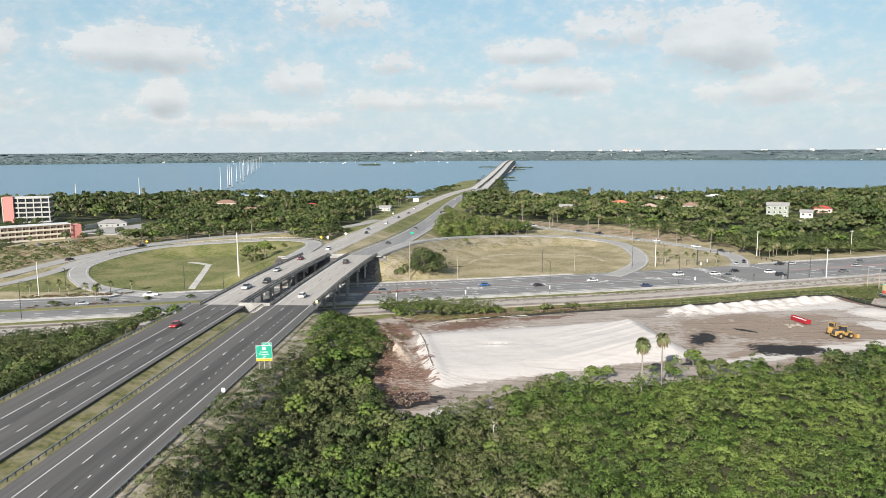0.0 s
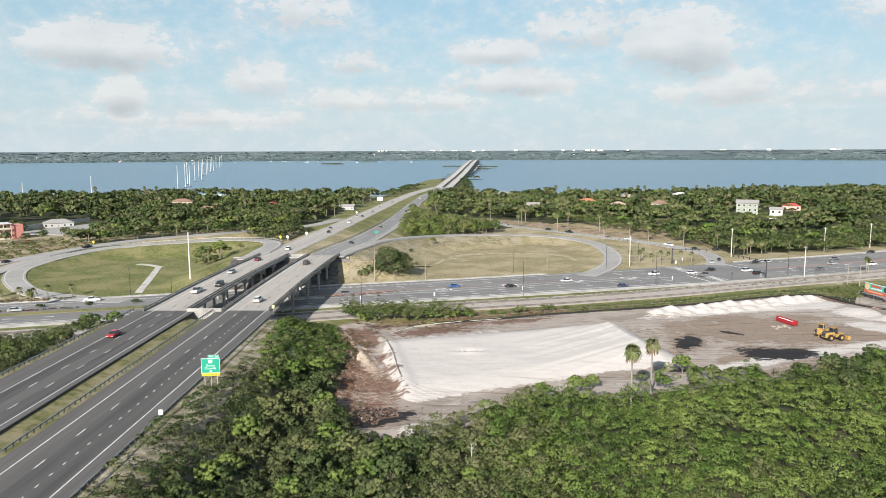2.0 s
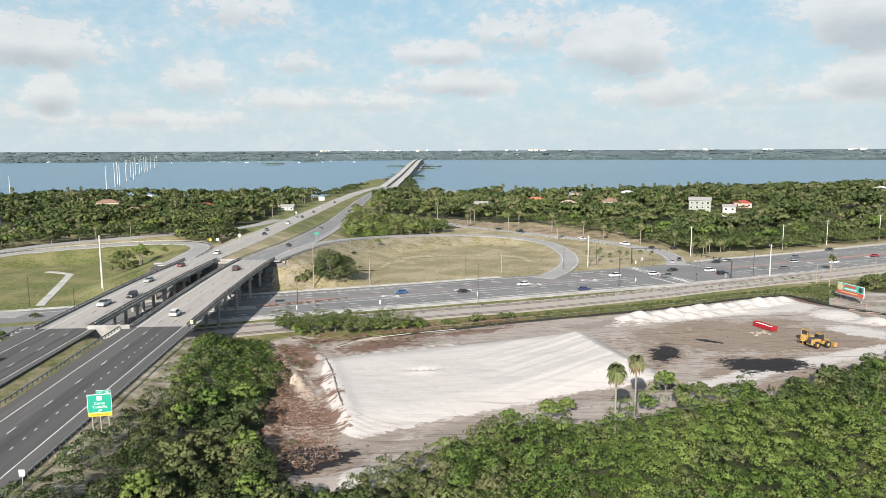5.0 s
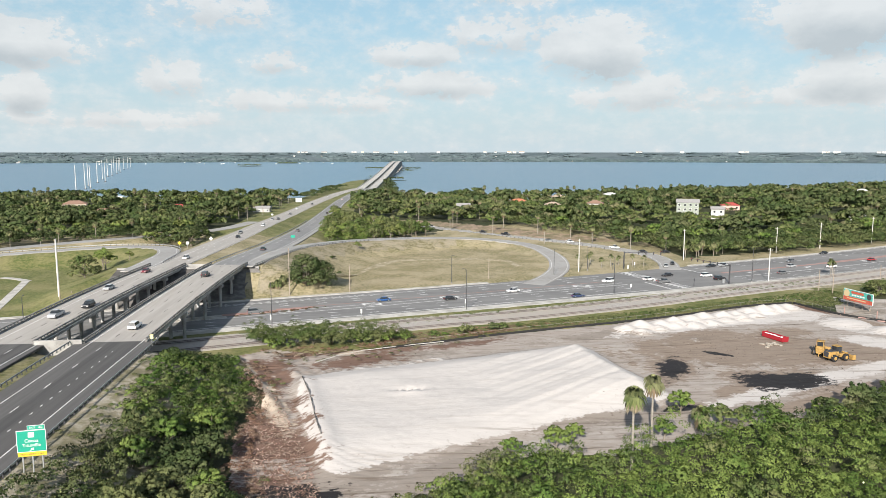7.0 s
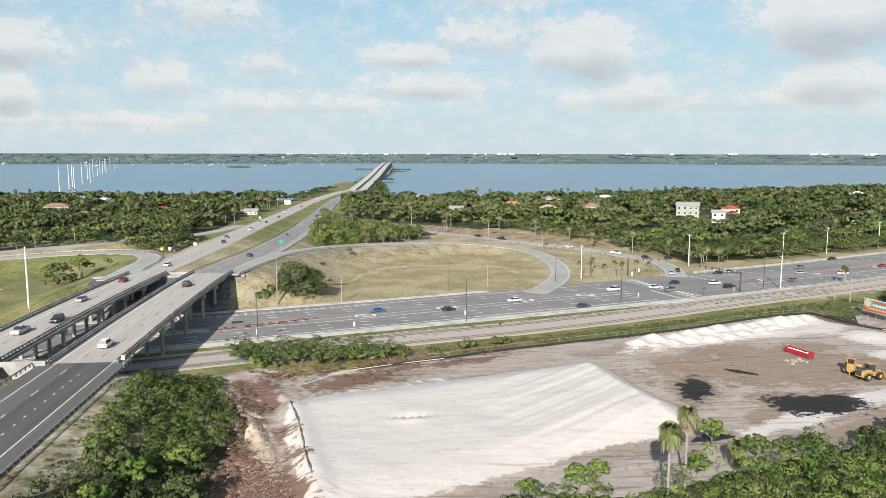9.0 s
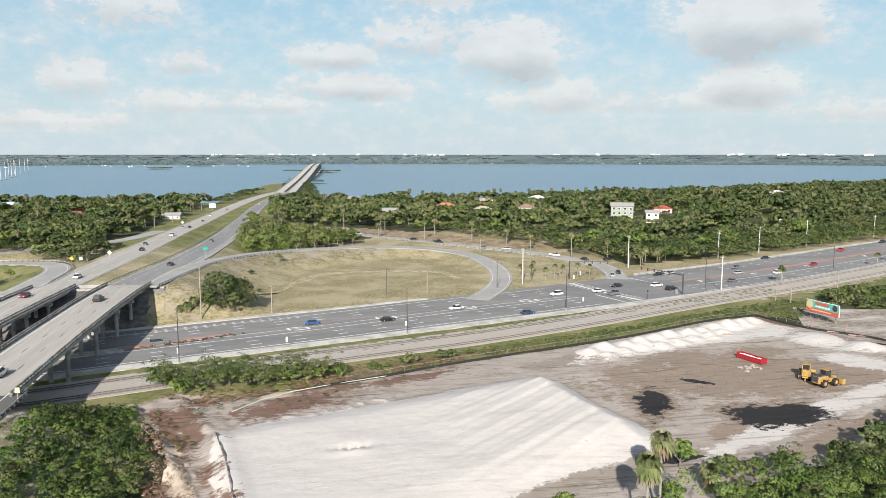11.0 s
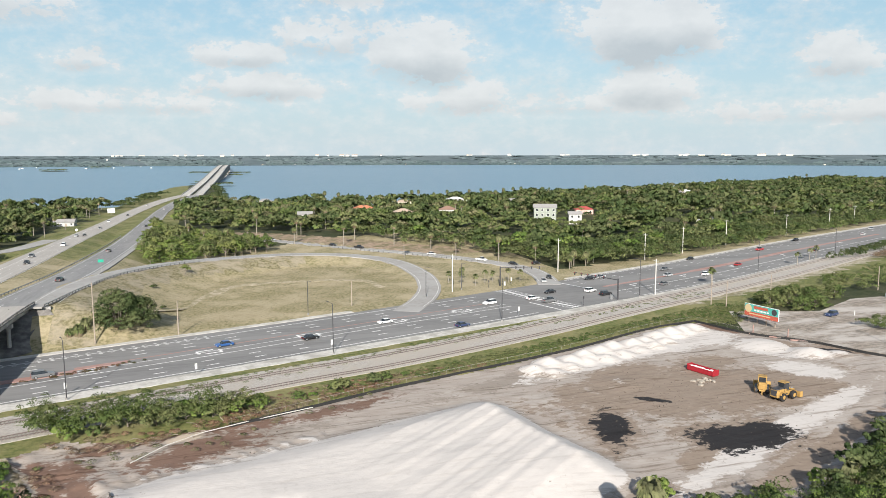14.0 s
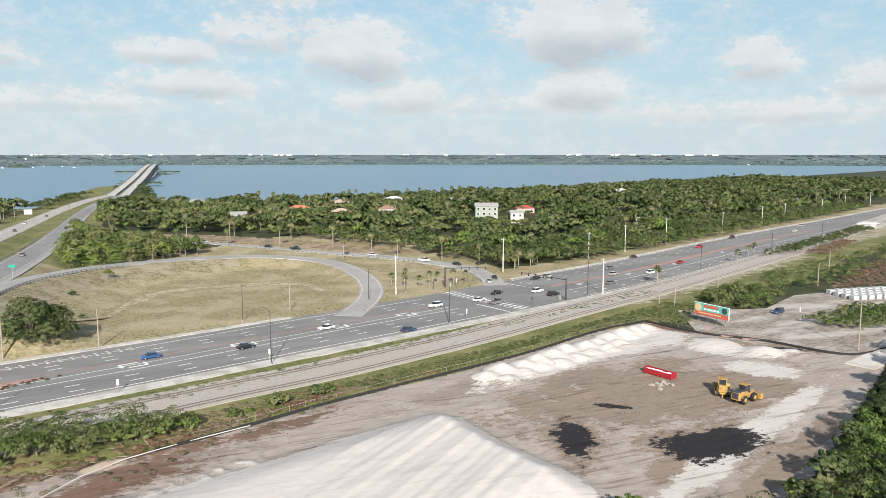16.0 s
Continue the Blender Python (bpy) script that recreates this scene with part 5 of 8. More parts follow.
# scrub west of the carriageways
WEST = [(-67, 100), (-67, 190), (-70, 206), (-84, 204), (-110, 190), (-160, 190), (-130, 150), (-90, 100)]
thicket("thicket", WEST, 3.0, (1.8, 3.0), (2.2, 5.2), 110, .28, OAK, "dense mixed scrub below the road bank", share=.85, roll=.07)
plant([(-70, 105), (-70, 185), (-80, 200), (-110, 186), (-135, 175), (-120, 140), (-90, 105)], 7.5, SCRUB + [OAKS[4]], (.7, 1.0), "scrub trees below the road bank", .6)
for x, y in ((-66, 206), (-70, 210), (-76, 209), (-72, 203)):
    place(SCRUB[1], x, y, x * 17, 1.0)
for x, y in ((-80, 160), (-92, 178), (-75, 197)):
    place(LOWPALM[1], x, y, x * 17, 1.0)

# strip along the railway
HEDGE = [(-6, 233), (-2, 228), (8, 225.5), (20, 226.5), (35, 231), (38, 236), (24, 237), (10, 239), (-4, 238)]
thicket("thicket", HEDGE, 2.1, (1.2, 2.2), (1.6, 7.2), 120, .22, MIXED, "rough hedge of shrubs beside the railway", share=.9, roll=.3)
thicket("dry_brush", [(4, 227), (30, 231), (70, 245), (68, 241), (36, 229), (18, 224)], 1.7, (.6, 1.1), (.5, 1.2), 70, .15, TWIG, "dry brown brush beside the railway", share=.7)
thicket("dry_brush", [(-4, 229), (8, 224), (22, 225), (36, 230), (48, 235), (44, 232), (34, 227.5), (20, 221.5), (4, 221)], 1.6, (.6, 1.2), (.4, 1.7), 80, .13, TWIG, "dead brown brush along the hedge", "dry brush", share=.8)
thicket("weeds", [(-2, 227), (10, 221), (26, 222), (44, 229), (60, 236), (46, 227), (28, 217), (8, 214)], 2.6, (.5, 1.0), (.2, .9), 60, .14, DULL, "olive weeds on the rubble", "weeds", share=.5)
for x, y, k, s in ((44, 237.4, 0, .85), (47, 239, 2, .5), (52.5, 241, 0, 1.0), (54, 242, 0, .9), (61.5, 244, 1, 1.0), (64, 245, 0, .95), (69, 246.3, 0, .55), (36, 236, 2, 1.1), (32, 234, 2, 1.2), (2, 231, 2, 1.5), (12, 233, 2, 1.6), (7, 231, 0, 1.7), (17, 232, 1, 1.7), (22, 233.5, 2, 1.6), (27, 233, 0, 1.5), (-2, 235, 1, 1.3)):
    place(BUSHES[k], x, y, x * 21, s)
thicket("tall_grass", [(70, 248.5), (110, 261), (150, 275), (190, 289), (205, 280), (190, 270), (172, 262), (168, 272), (146, 268.5), (118, 257.5), (94, 249), (72, 242.5)], 1.3, (.5, .9), (.35, .9), 32, .19, MIXED, "weedy green strip beside the railway", "weeds", share=.85)
thicket("tall_grass", [(20, 239.5), (70, 249), (94, 249), (61, 239.5), (34, 231)], 1.5, (.5, .9), (.3, .6), 40, .16, TWIG, "dry grass strip beside the railway", "weeds", share=.7)
thicket("verge_grass", [(-10, 248), (60, 266.5), (130, 289), (200, 311), (200, 306), (130, 283), (60, 260), (-10, 241)], 1.6, (.5, .9), (.12, .32), 30, .15, MIXED, "green verge grass between road and railway", "grass", share=.55)

# round the loops
place(DENSE[0], 4.0, 306, 20, 1.08)
place(DENSE[0], 9.5, 309, 120, .85)
for x, y, k, s in ((-6, 304, 0, 1.0), (-4.5, 306, 0, .9), (-8.0, 303.5, 0, .8), (7, 322, 0, .8)):
    place(LOWPALM[k], x, y, x * 20, s)
place(LIGHTS[1], 20, 391, 10, .55)
place(BUSHES[1], 10, 362, 10, .7)
place(BUSHES[1], 14, 335, 10, .55)
place(DENSE[1], -82.6, 333, 0, 1.55)
place(LIGHTS[0], -82, 351, 0, 1.25)
place(LIGHTS[1], -79, 345, 60, 1.1)
place(LIGHTS[1], -74, 358, 0, .5)
thicket("grass_tufts", [(-2, 318), (12, 304), (60, 322), (86, 328), (100, 350), (106, 380), (100, 410), (84, 424), (60, 424), (30, 412), (8, 388), (-4, 352)], 2.4, (1.4, 2.4), (.08, .22), 12, .12, STRAW, "dry grass tufts on the loop's slopes", "grass", share=.85, fuzz=.5)
thicket("grass_tufts", [(-2, 318), (12, 304), (60, 322), (86, 328), (100, 350), (106, 380), (100, 410), (84, 424), (60, 424), (30, 412), (8, 388), (-4, 352)], 3.6, (1.4, 2.6), (.08, .22), 12, .13, DULL, "olive weeds in the loop's grass", "grass", share=.7, fuzz=.5)
# trees inside the ramp on the river side of the right loop
plant([(4, 436), (22, 440), (46, 462), (66, 480), (58, 500), (36, 540), (12, 580), (-2, 600), (-4, 520), (-2, 470)], 8.0, [OAKS[3], OAKS[4], OAKS[5], LIGHTS[0], LIGHTS[1], OLIVES[0]], (.85, 1.15), "trees inside the ramp", .95)
thicket("thicket", [(4, 440), (22, 442), (46, 464), (64, 482), (56, 500), (34, 540), (10, 580), (-2, 600), (-4, 520), (-2, 470)], 4.2, (1.8, 3.2), (2.4, 5.5), 70, .36, VINE, "low green growth under the trees", share=.8, fuzz=.42)
for x, y in ((28, 520), (40, 508), (60, 494), (20, 535), (76, 500), (10, 560), (52, 520)):
    place(PALMS[int(x) % 3], x, y, x, 1.0)
for x, y in ((118, 358), (121, 352), (126, 349), (131, 352), (125, 362), (136, 356), (141, 352), (146, 352)):
    place(YOUNG[int(x) % 2], x, y, x * 11, 1.0)
for x, y in ((176, 377), (184, 380), (187, 383), (192, 381), (196, 386), (200, 388), (180, 374)):
    place(PALMS[0], x, y, x * 11, rng.uniform(.75, .95))
for x, y, k in ((158, 402, 2), (120, 430, 1), (145, 425, 1), (100, 480, 2), (125, 468, 2), (80, 520, 2), (110, 500, 1), (140, 450, 1), (175, 398, 1), (60, 560, 2), (85, 540, 1), (215, 420, 1), (240, 440, 2)):
    place(PALMS[k], x, y, x * 13, 1.05)
# edge of the wood along ramp and highway
EDGE = [(100, 520), (134, 478), (156, 440), (170, 406), (182, 392), (210, 392), (300, 424), (400, 470), (395, 495), (290, 450), (205, 415), (180, 428), (156, 466), (126, 510)]
FINE = [crown_shape(8, 5, 9, .15, rng.uniform(.5, 1.0)) for _ in range(7)]
for leaf, lab, sh in ((OAK, "dark oaks along the wood's edge", .5), (MIXED, "green trees along the wood's edge", .5), (VINE, "bright vine-hung trees along the wood's edge", .28)):
    grove("wood_edge", EDGE, 9.5, (3.2, 5.4), (6, 11), FINE, leaf, lab, sh)
EDGE2 = [(160, 428), (170, 398), (176, 386), (196, 380), (215, 377), (300, 409), (400, 451), (560, 514), (640, 552), (640, 566), (400, 492), (300, 450), (205, 416), (182, 428), (158, 466), (126, 510), (106, 522), (134, 476)]
thicket("wood_edge", EDGE2, 4.6, (2.6, 4.2), (2.6, 8.0), 60, .52, MIXED, "dense leafy edge of the wood", "woods", share=.8, roll=.05, fuzz=.42)
thicket("wood_edge", EDGE2, 7.0, (2.8, 4.4), (4.0, 11.0), 70, .55, OAK, "dark leafy edge of the wood", "woods", share=.7, roll=.05, fuzz=.42)
EDGE3 = [(-70, 440), (-66, 424), (-80, 428), (-100, 448), (-132, 456), (-165, 432), (-176, 420), (-190, 440), (-150, 495), (-95, 512), (-80, 500)]
thicket("wood_edge", EDGE3, 5.5, (2.6, 4.4), (3.0, 9.0), 90, .5, OAK, "dark leafy edge of the wood", "woods", share=.75, roll=.05, fuzz=.42)
WEDGE = [(-74, 440), (-68, 424), (-82, 430), (-98, 450), (-130, 458), (-165, 435), (-190, 410), (-200, 440), (-150, 490), (-95, 505), (-84, 500)]
for leaf, lab, sh in ((OAK, "dark oaks along the wood's edge", .5), (MIXED, "green trees along the wood's edge", .4), (BRIGHT, "light green trees along the wood's edge", .2)):
    grove("wood_edge", WEDGE, 10, (3.4, 6.0), (7, 12), FINE, leaf, lab, sh)
for x, y, k in ((-140, 450, 1), (-125, 462, 2), (-108, 470, 2), (-98, 480, 2), (-160, 440, 1), (-180, 420, 1), (-150, 452, 2), (-66, 600, 2), (-72, 630, 1), (-62, 650, 2), (-66, 720, 1), (-60, 740, 2), (-62, 770, 1), (-78, 580, 2), (-70, 660, 1), (-58, 800, 2), (-64, 700, 0), (-75, 615, 2)):
    place(PALMS[k], x, y, x * 13, 1.0)

for x, y, k, q in ((-66, 430, 0, 1.0), (-70, 444, 1, 1.1), (-64, 452, 3, .9), (-74, 458, 2, 1.1), (-78, 440, 4, 1.0), (-72, 470, 0, 1.1)):
    place(OAKS[k], x, y, x * 23, q)

# woods towards the river
WR = [(110, 530), (156, 466), (182, 425), (210, 412), (300, 448), (400, 488), (560, 540), (800, 650), (1150, 830), (1260, 1270), (515, 960), (180, 850), (40, 925), (10, 900), (8, 700), (14, 640), (45, 590)]
WL = [(-75, 545), (-84, 508), (-100, 505), (-150, 490), (-200, 445), (-205, 545), (-262, 575), (-450, 590), (-620, 800), (-320, 905), (-60, 905), (-66, 760)]
NEARW = [(-260, 400), (-260, 640), (60, 700), (180, 660), (330, 560), (430, 520), (430, 440), (260, 380), (120, 420)]
COARSE = [crown_shape(6, 4, 6, .235, rng.uniform(.5, .9)) for _ in range(7)]
LOW = [crown_shape(5, 3, 5, .30, .4) for _ in range(5)]
for poly in (WR, WL):
    for st, rr, hh, leaf, lab, sh in ((16.5, (4.8, 9.0), (8, 14.5), OAK, "dark green oaks of the river woods", .8), (17, (3.4, 6.4), (7, 14), MIXED, "green trees of the river woods", .75), (20, (3.0, 5.4), (6, 13), DULL, "dull olive trees of the river woods", .7), (30, (2.6, 4.6), (6, 12), BRIGHT, "lighter trees among the woods", .5)):
        grove("woods", poly, st, rr, hh, FINE, leaf, lab, sh, within=NEARW)
        grove("woods", poly, st * 1.2, (rr[0] * 1.1, rr[1] * 1.2), hh, COARSE, leaf, lab, sh, without=NEARW)
    grove("woods_understorey", poly, 12.5, (4.6, 6.6), (3.6, 6.0), LOW, MIXED, "green undergrowth of the woods", .95, within=NEARW)
    grove("woods_understorey", poly, 19, (6.5, 9), (4, 6.0), LOW, MIXED, "green undergrowth of the woods", .95, without=NEARW)
thicket("woods", [(-66, 890), (-44, 895), (-30, 1010), (-10, 1140), (-24, 1160), (-50, 1050)], 9, (3.5, 5.5), (4, 8), 30, .9, OAK, "trees along the causeway", "woods", lobes=3, share=.9)
thicket("mangroves", [(44, 1080), (62, 1090), (66, 1300), (62, 1420), (50, 1420), (46, 1250)], 8, (3.5, 5.5), (3, 6), 24, 1.0, OAK, "mangroves along the causeway", "mangroves", share=.8)
thicket("woods", [(12, 860), (60, 880), (58, 1050), (36, 1070), (16, 960)], 9, (3.5, 5.5), (4, 8), 30, .9, OAK, "trees along the causeway", "woods", lobes=3, share=.9)
for x0, y0, rx, ry in ((-470, 3080, 44, 50), (-400, 3780, 54, 32), (76, 1500, 22, 11), (30, 1640, 14, 8), (116, 2150, 28, 20), (150, 2420, 40, 24), (44, 2500, 40, 24)):
    thicket("mangroves", [(x0 + rx * math.cos(a), y0 + ry * math.sin(a)) for a in np.arange(0, 6.2, .6)], 11, (5, 8), (4, 7), 14, 2.0, MIXED, "low mangroves on an island", "mangroves", share=.9)
# haze put into the leaf colours: each farther row is paler and bluer
FARLEAF = [mat("haze_tinted_trees", c1, c2, 0.02, rough=.9, c3=c3, scale3=.006, island=.10) for c1, c2, c3 in (((0.052, 0.080, 0.082), (0.068, 0.098, 0.100), (0.084, 0.113, 0.116)), ((0.070, 0.100, 0.104), (0.088, 0.120, 0.125), (0.104, 0.134, 0.140)), ((0.092, 0.125, 0.133), (0.114, 0.148, 0.158), (0.126, 0.158, 0.168)))]
dome = [(math.cos(a_) * math.cos(e_), math.sin(a_) * math.cos(e_), math.sin(e_)) for e_ in (-.2, .35, .9) for a_ in np.arange(6) * math.pi / 3] + [(0, 0, 1)]
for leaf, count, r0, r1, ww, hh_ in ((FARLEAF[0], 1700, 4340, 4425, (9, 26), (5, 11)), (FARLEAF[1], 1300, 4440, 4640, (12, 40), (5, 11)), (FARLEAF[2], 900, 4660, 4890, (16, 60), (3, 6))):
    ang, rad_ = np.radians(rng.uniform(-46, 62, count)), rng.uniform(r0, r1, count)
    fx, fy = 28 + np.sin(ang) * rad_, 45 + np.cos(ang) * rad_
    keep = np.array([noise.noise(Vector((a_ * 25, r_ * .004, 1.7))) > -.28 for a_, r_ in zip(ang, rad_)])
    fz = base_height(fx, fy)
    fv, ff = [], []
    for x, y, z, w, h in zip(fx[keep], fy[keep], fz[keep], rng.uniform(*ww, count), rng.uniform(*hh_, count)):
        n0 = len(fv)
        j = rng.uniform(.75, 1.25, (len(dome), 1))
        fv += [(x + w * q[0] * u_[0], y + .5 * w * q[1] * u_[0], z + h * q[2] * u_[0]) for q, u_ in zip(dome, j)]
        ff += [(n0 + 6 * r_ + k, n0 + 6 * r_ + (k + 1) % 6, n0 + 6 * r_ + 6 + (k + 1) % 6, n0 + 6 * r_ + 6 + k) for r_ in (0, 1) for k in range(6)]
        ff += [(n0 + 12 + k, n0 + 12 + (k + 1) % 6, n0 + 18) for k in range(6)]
    tagged(mesh_object("far_woods", fv, ff, leaf), "line of trees on the far shore with haze in their colour", "far woods", "", "stuff")
# palms by the water and through the woods
for poly, st in ((WR, 58), (WL, 62)):
    x, y = scatter(poly, st)
    for a, b in zip(x, y):
        place(PALMS[rng.integers(1, 3)], a, b, rng.uniform(0, 360), rng.uniform(1.0, 1.35))
for k in range(26):
    a = 120 + k * 16 + rng.uniform(-5, 5)
    place(PALMS[rng.integers(1, 3)], a, float(shore(a)) - rng.uniform(14, 50), a, rng.uniform(1.0, 1.4))
# bushes and weeds round the yard and beyond the highway
thicket("thicket", [(196, 283), (200, 276), (210, 268), (220, 272), (236, 283), (240, 296), (222, 296), (204, 290)], 4.2, (1.2, 2.0), (1.0, 2.0), 60, .28, MIXED, "low growth under the bushes beside the yard", fuzz=.45, share=.6)
for x, y, s in ((204, 280, 1.05), (209, 273, .95), (212, 281, 1.15), (217, 275, 1.0), (222, 282, 1.1), (206, 286, .9), (229, 287, .9), (238, 288, .95), (216, 289, .9), (243, 293, .8), (226, 293, .8)):
    place(DENSE[1], x, y, x * 37, s)
thicket("thicket", [(207, 249), (216, 252), (240, 258), (268, 250), (262, 240), (226, 235), (214, 236)], 2.6, (1.4, 2.2), (1.6, 2.8), 120, .26, MIXED, "line of low bushes along the yard", fuzz=.5, share=.9)
thicket("thicket", [(262, 318), (243, 288), (275, 290), (330, 318), (430, 350), (430, 372), (330, 335)], 4, (1.6, 2.6), (1.6, 3.2), 80, .34, MIXED, "scattered scrub beside the railway", share=.5)
thicket("tall_grass", [(262, 284), (300, 282), (460, 330), (460, 360), (330, 322), (275, 294)], 2.2, (.9, 1.5), (.4, 1.0), 36, .26, TWIG, "tall dry grass east of the yard", "grass", share=.8)
thicket("thicket", [(300, 356), (330, 360), (420, 398), (470, 420), (466, 430), (405, 400), (330, 368)], 3.6, (2, 2.8), (2.2, 4.4), 90, .36, OAK, "dark scrub between highway and railway", share=.85)
thicket("brush_pile", [(335, 357), (395, 384), (400, 378), (345, 352)], 2.4, (1.6, 2.6), (1.2, 2.6), 70, .3, TWIG, "heap of cut red-brown brush", "brush pile", share=.95)
for x, y in ((212, 320), (214, 322), (283, 350), (301, 361), (308, 364)):
    place(YOUNG[1], x, y, x * 7, 1.2)
for x, y, k, s in ((-236, 432, 0, .65), (-228, 438, 1, .6), (-222, 447, 0, .6), (-252, 398, 1, .65), (-212, 455, 0, .7), (-203, 458, 1, .65), (-250, 472, 1, .9), (-262, 386, 2, .8), (-300, 470, 0, 1.0), (-290, 490, 1, 1.0), (-310, 500, 0, 1.0), (-275, 505, 2, .9), (-345, 500, 1, 1.1)):
    place(OAKS[k], x, y, x * 7, s)
for x, y in ((-218, 438), (-232, 425), (-245, 410), (-208, 450), (-195, 462), (-240, 440)):
    place(PALMS[0], x, y, x * 7, .8)
thicket("thicket", [(-197, 300), (-192, 350), (-180, 398), (-165, 425), (-200, 440), (-225, 430), (-250, 390), (-240, 320)], 4.2, (1.4, 2.6), (1.0, 2.4), 60, .36, MIXED, "rough shrubs beside the side road", share=.45)
thicket("dry_brush", [(-197, 300), (-192, 350), (-180, 398), (-165, 425), (-200, 440), (-225, 430), (-250, 390), (-240, 320)], 4.5, (1.2, 2.2), (.6, 1.2), 40, .3, TWIG, "dry brush beside the side road", share=.6)
# street planting on the west side of the highway
for x, y in ((-122, 262), (-128, 263.5), (-134, 262), (-140, 266), (-120, 268), (-146, 268), (-150, 262), (-112, 270)):
    place(YOUNG[int(-x) % 2], x, y, x * 7, 1.1)
for x, y in ((-113, 250.5), (-130, 244), (-127, 243), (-98, 254.5), (-83, 258)):
    place(BUSHES[1], x, y, x * 7, .75)
place(PALMS[0], -117, 251.5, 30, .8)
REDLEAF = leaf_mat("reddish_shrub", (0.11, 0.06, 0.032), (0.17, 0.10, 0.05), (0.08, 0.085, 0.035), .3)
thicket("flower_bed", [(-152, 258), (-110, 268), (-108, 264), (-150, 253)], 1.8, (.7, 1.1), (.5, .9), 50, .18, REDLEAF, "low reddish shrubs in a roadside bed", "flower bed", share=.8)
thicket("flower_bed", [(-135, 240), (-98, 251), (-98, 248.5), (-135, 237)], 1.8, (.6, 1.0), (.5, .9), 50, .18, REDLEAF, "low reddish shrubs in the median", "flower bed", share=.8)
thicket("flower_bed", [(-14, 269.5), (0, 274.7), (12, 280.6), (13, 279.2), (1, 273.0), (-14, 267.8)], 1.3, (.45, .7), (.5, .8), 50, .13, REDLEAF, "low reddish shrubs in the median bed", "flower bed", share=.9)
for ob in PROTO:
    for o in (*ob.children, ob):
        bpy.data.objects.remove(o)


# ---- more materials ----
def plain(name, c, rough=.6, metal=0.0, var=.12, scale=3.0, emit=0.0):
    d = tuple(max(0, v * (1 - var)) for v in c)
    return mat(name, d, c, scale, rough=rough, metal=metal)


DARK = plain("dark_metal", (0.06, 0.06, 0.065), .5)
RUST = plain("rusty_rail", (0.15, 0.125, 0.115), .5)
TIE = plain("weathered_tie", (0.40, 0.37, 0.335), .9)
POLEC = plain("spun_concrete", (0.62, 0.60, 0.56), .8)
WOODP = plain("weathered_pole", (0.34, 0.29, 0.24), .9)
GREEN = plain("sign_green", (0.02, 0.33, 0.225), .5, var=.03)
WHITE = plain("white_paint", (0.78, 0.78, 0.76), .6, var=.05)
SIGNY = plain("sign_yellow", (0.80, 0.52, 0.05), .5, var=.03)
TYRE = plain("tyre_rubber", (0.03, 0.03, 0.032), .85)
GLASS = mat("dark_glass", (0.02, 0.025, 0.03), (0.035, 0.04, 0.045), 1, rough=.12, spec=.6)
LAMPR = plain("red_lamp", (0.45, 0.03, 0.03), .3)
LAMPW = plain("clear_lamp", (0.75, 0.75, 0.72), .2)
CATY = plain("machine_yellow", (0.46, 0.285, 0.095), .6, scale=1.2, var=.25)
REDP = plain("red_skip_paint", (0.33, 0.022, 0.032), .5)
BLACKF = plain("black_fabric", (0.03, 0.03, 0.03), .8)
STUCCO = {k: plain("stucco_" + k, c, .9) for k, c in dict(white=(.52, .51, .485), cream=(.70, .64, .52), pink=(.62, .42, .36), grey=(.50, .50, .49), tan=(.55, .46, .36), sage=(.33, .36, .31), salmon=(.62, .27, .24)).items()}
ROOFS = {k: plain("roof_" + k, c, .85, scale=1.5) for k, c in dict(orange=(.52, .20, .11), red=(.42, .09, .08), brown=(.30, .19, .14), grey=(.34, .33, .32), white=(.68, .68, .67), tan=(.46, .36, .28)).items()}


def prism(bm, pts, x0, x1):
    """A shape in the y z plane drawn out along x."""
    a = [bm.verts.new((x0, y, z)) for y, z in pts]
    b = [bm.verts.new((x1, y, z)) for y, z in pts]
    n = len(pts)
    bm.faces.new(a)
    bm.faces.new(b[::-1])
    for k in range(n):
        bm.faces.new((a[k], b[k], b[(k + 1) % n], a[(k + 1) % n]))
    bmesh.ops.recalc_face_normals(bm, faces=bm.faces[:])
    return bm


def text_part(words, size, material, parent, m, name="lettering"):
    cu = bpy.data.curves.new(name, "FONT")
    cu.body, cu.size, cu.align_x, cu.align_y, cu.extrude = words, size, "CENTER", "CENTER", 0.012
    tmp = bpy.data.objects.new("tmp", cu)
    scene.collection.objects.link(tmp)
    me = bpy.data.meshes.new_from_object(tmp.evaluated_get(bpy.context.evaluated_depsgraph_get()))
    bpy.data.objects.remove(tmp)
    me.materials.clear()
    me.materials.append(material)
    ob = new(name, me)
    ob.parent, ob.matrix_basis = parent, m
    return ob


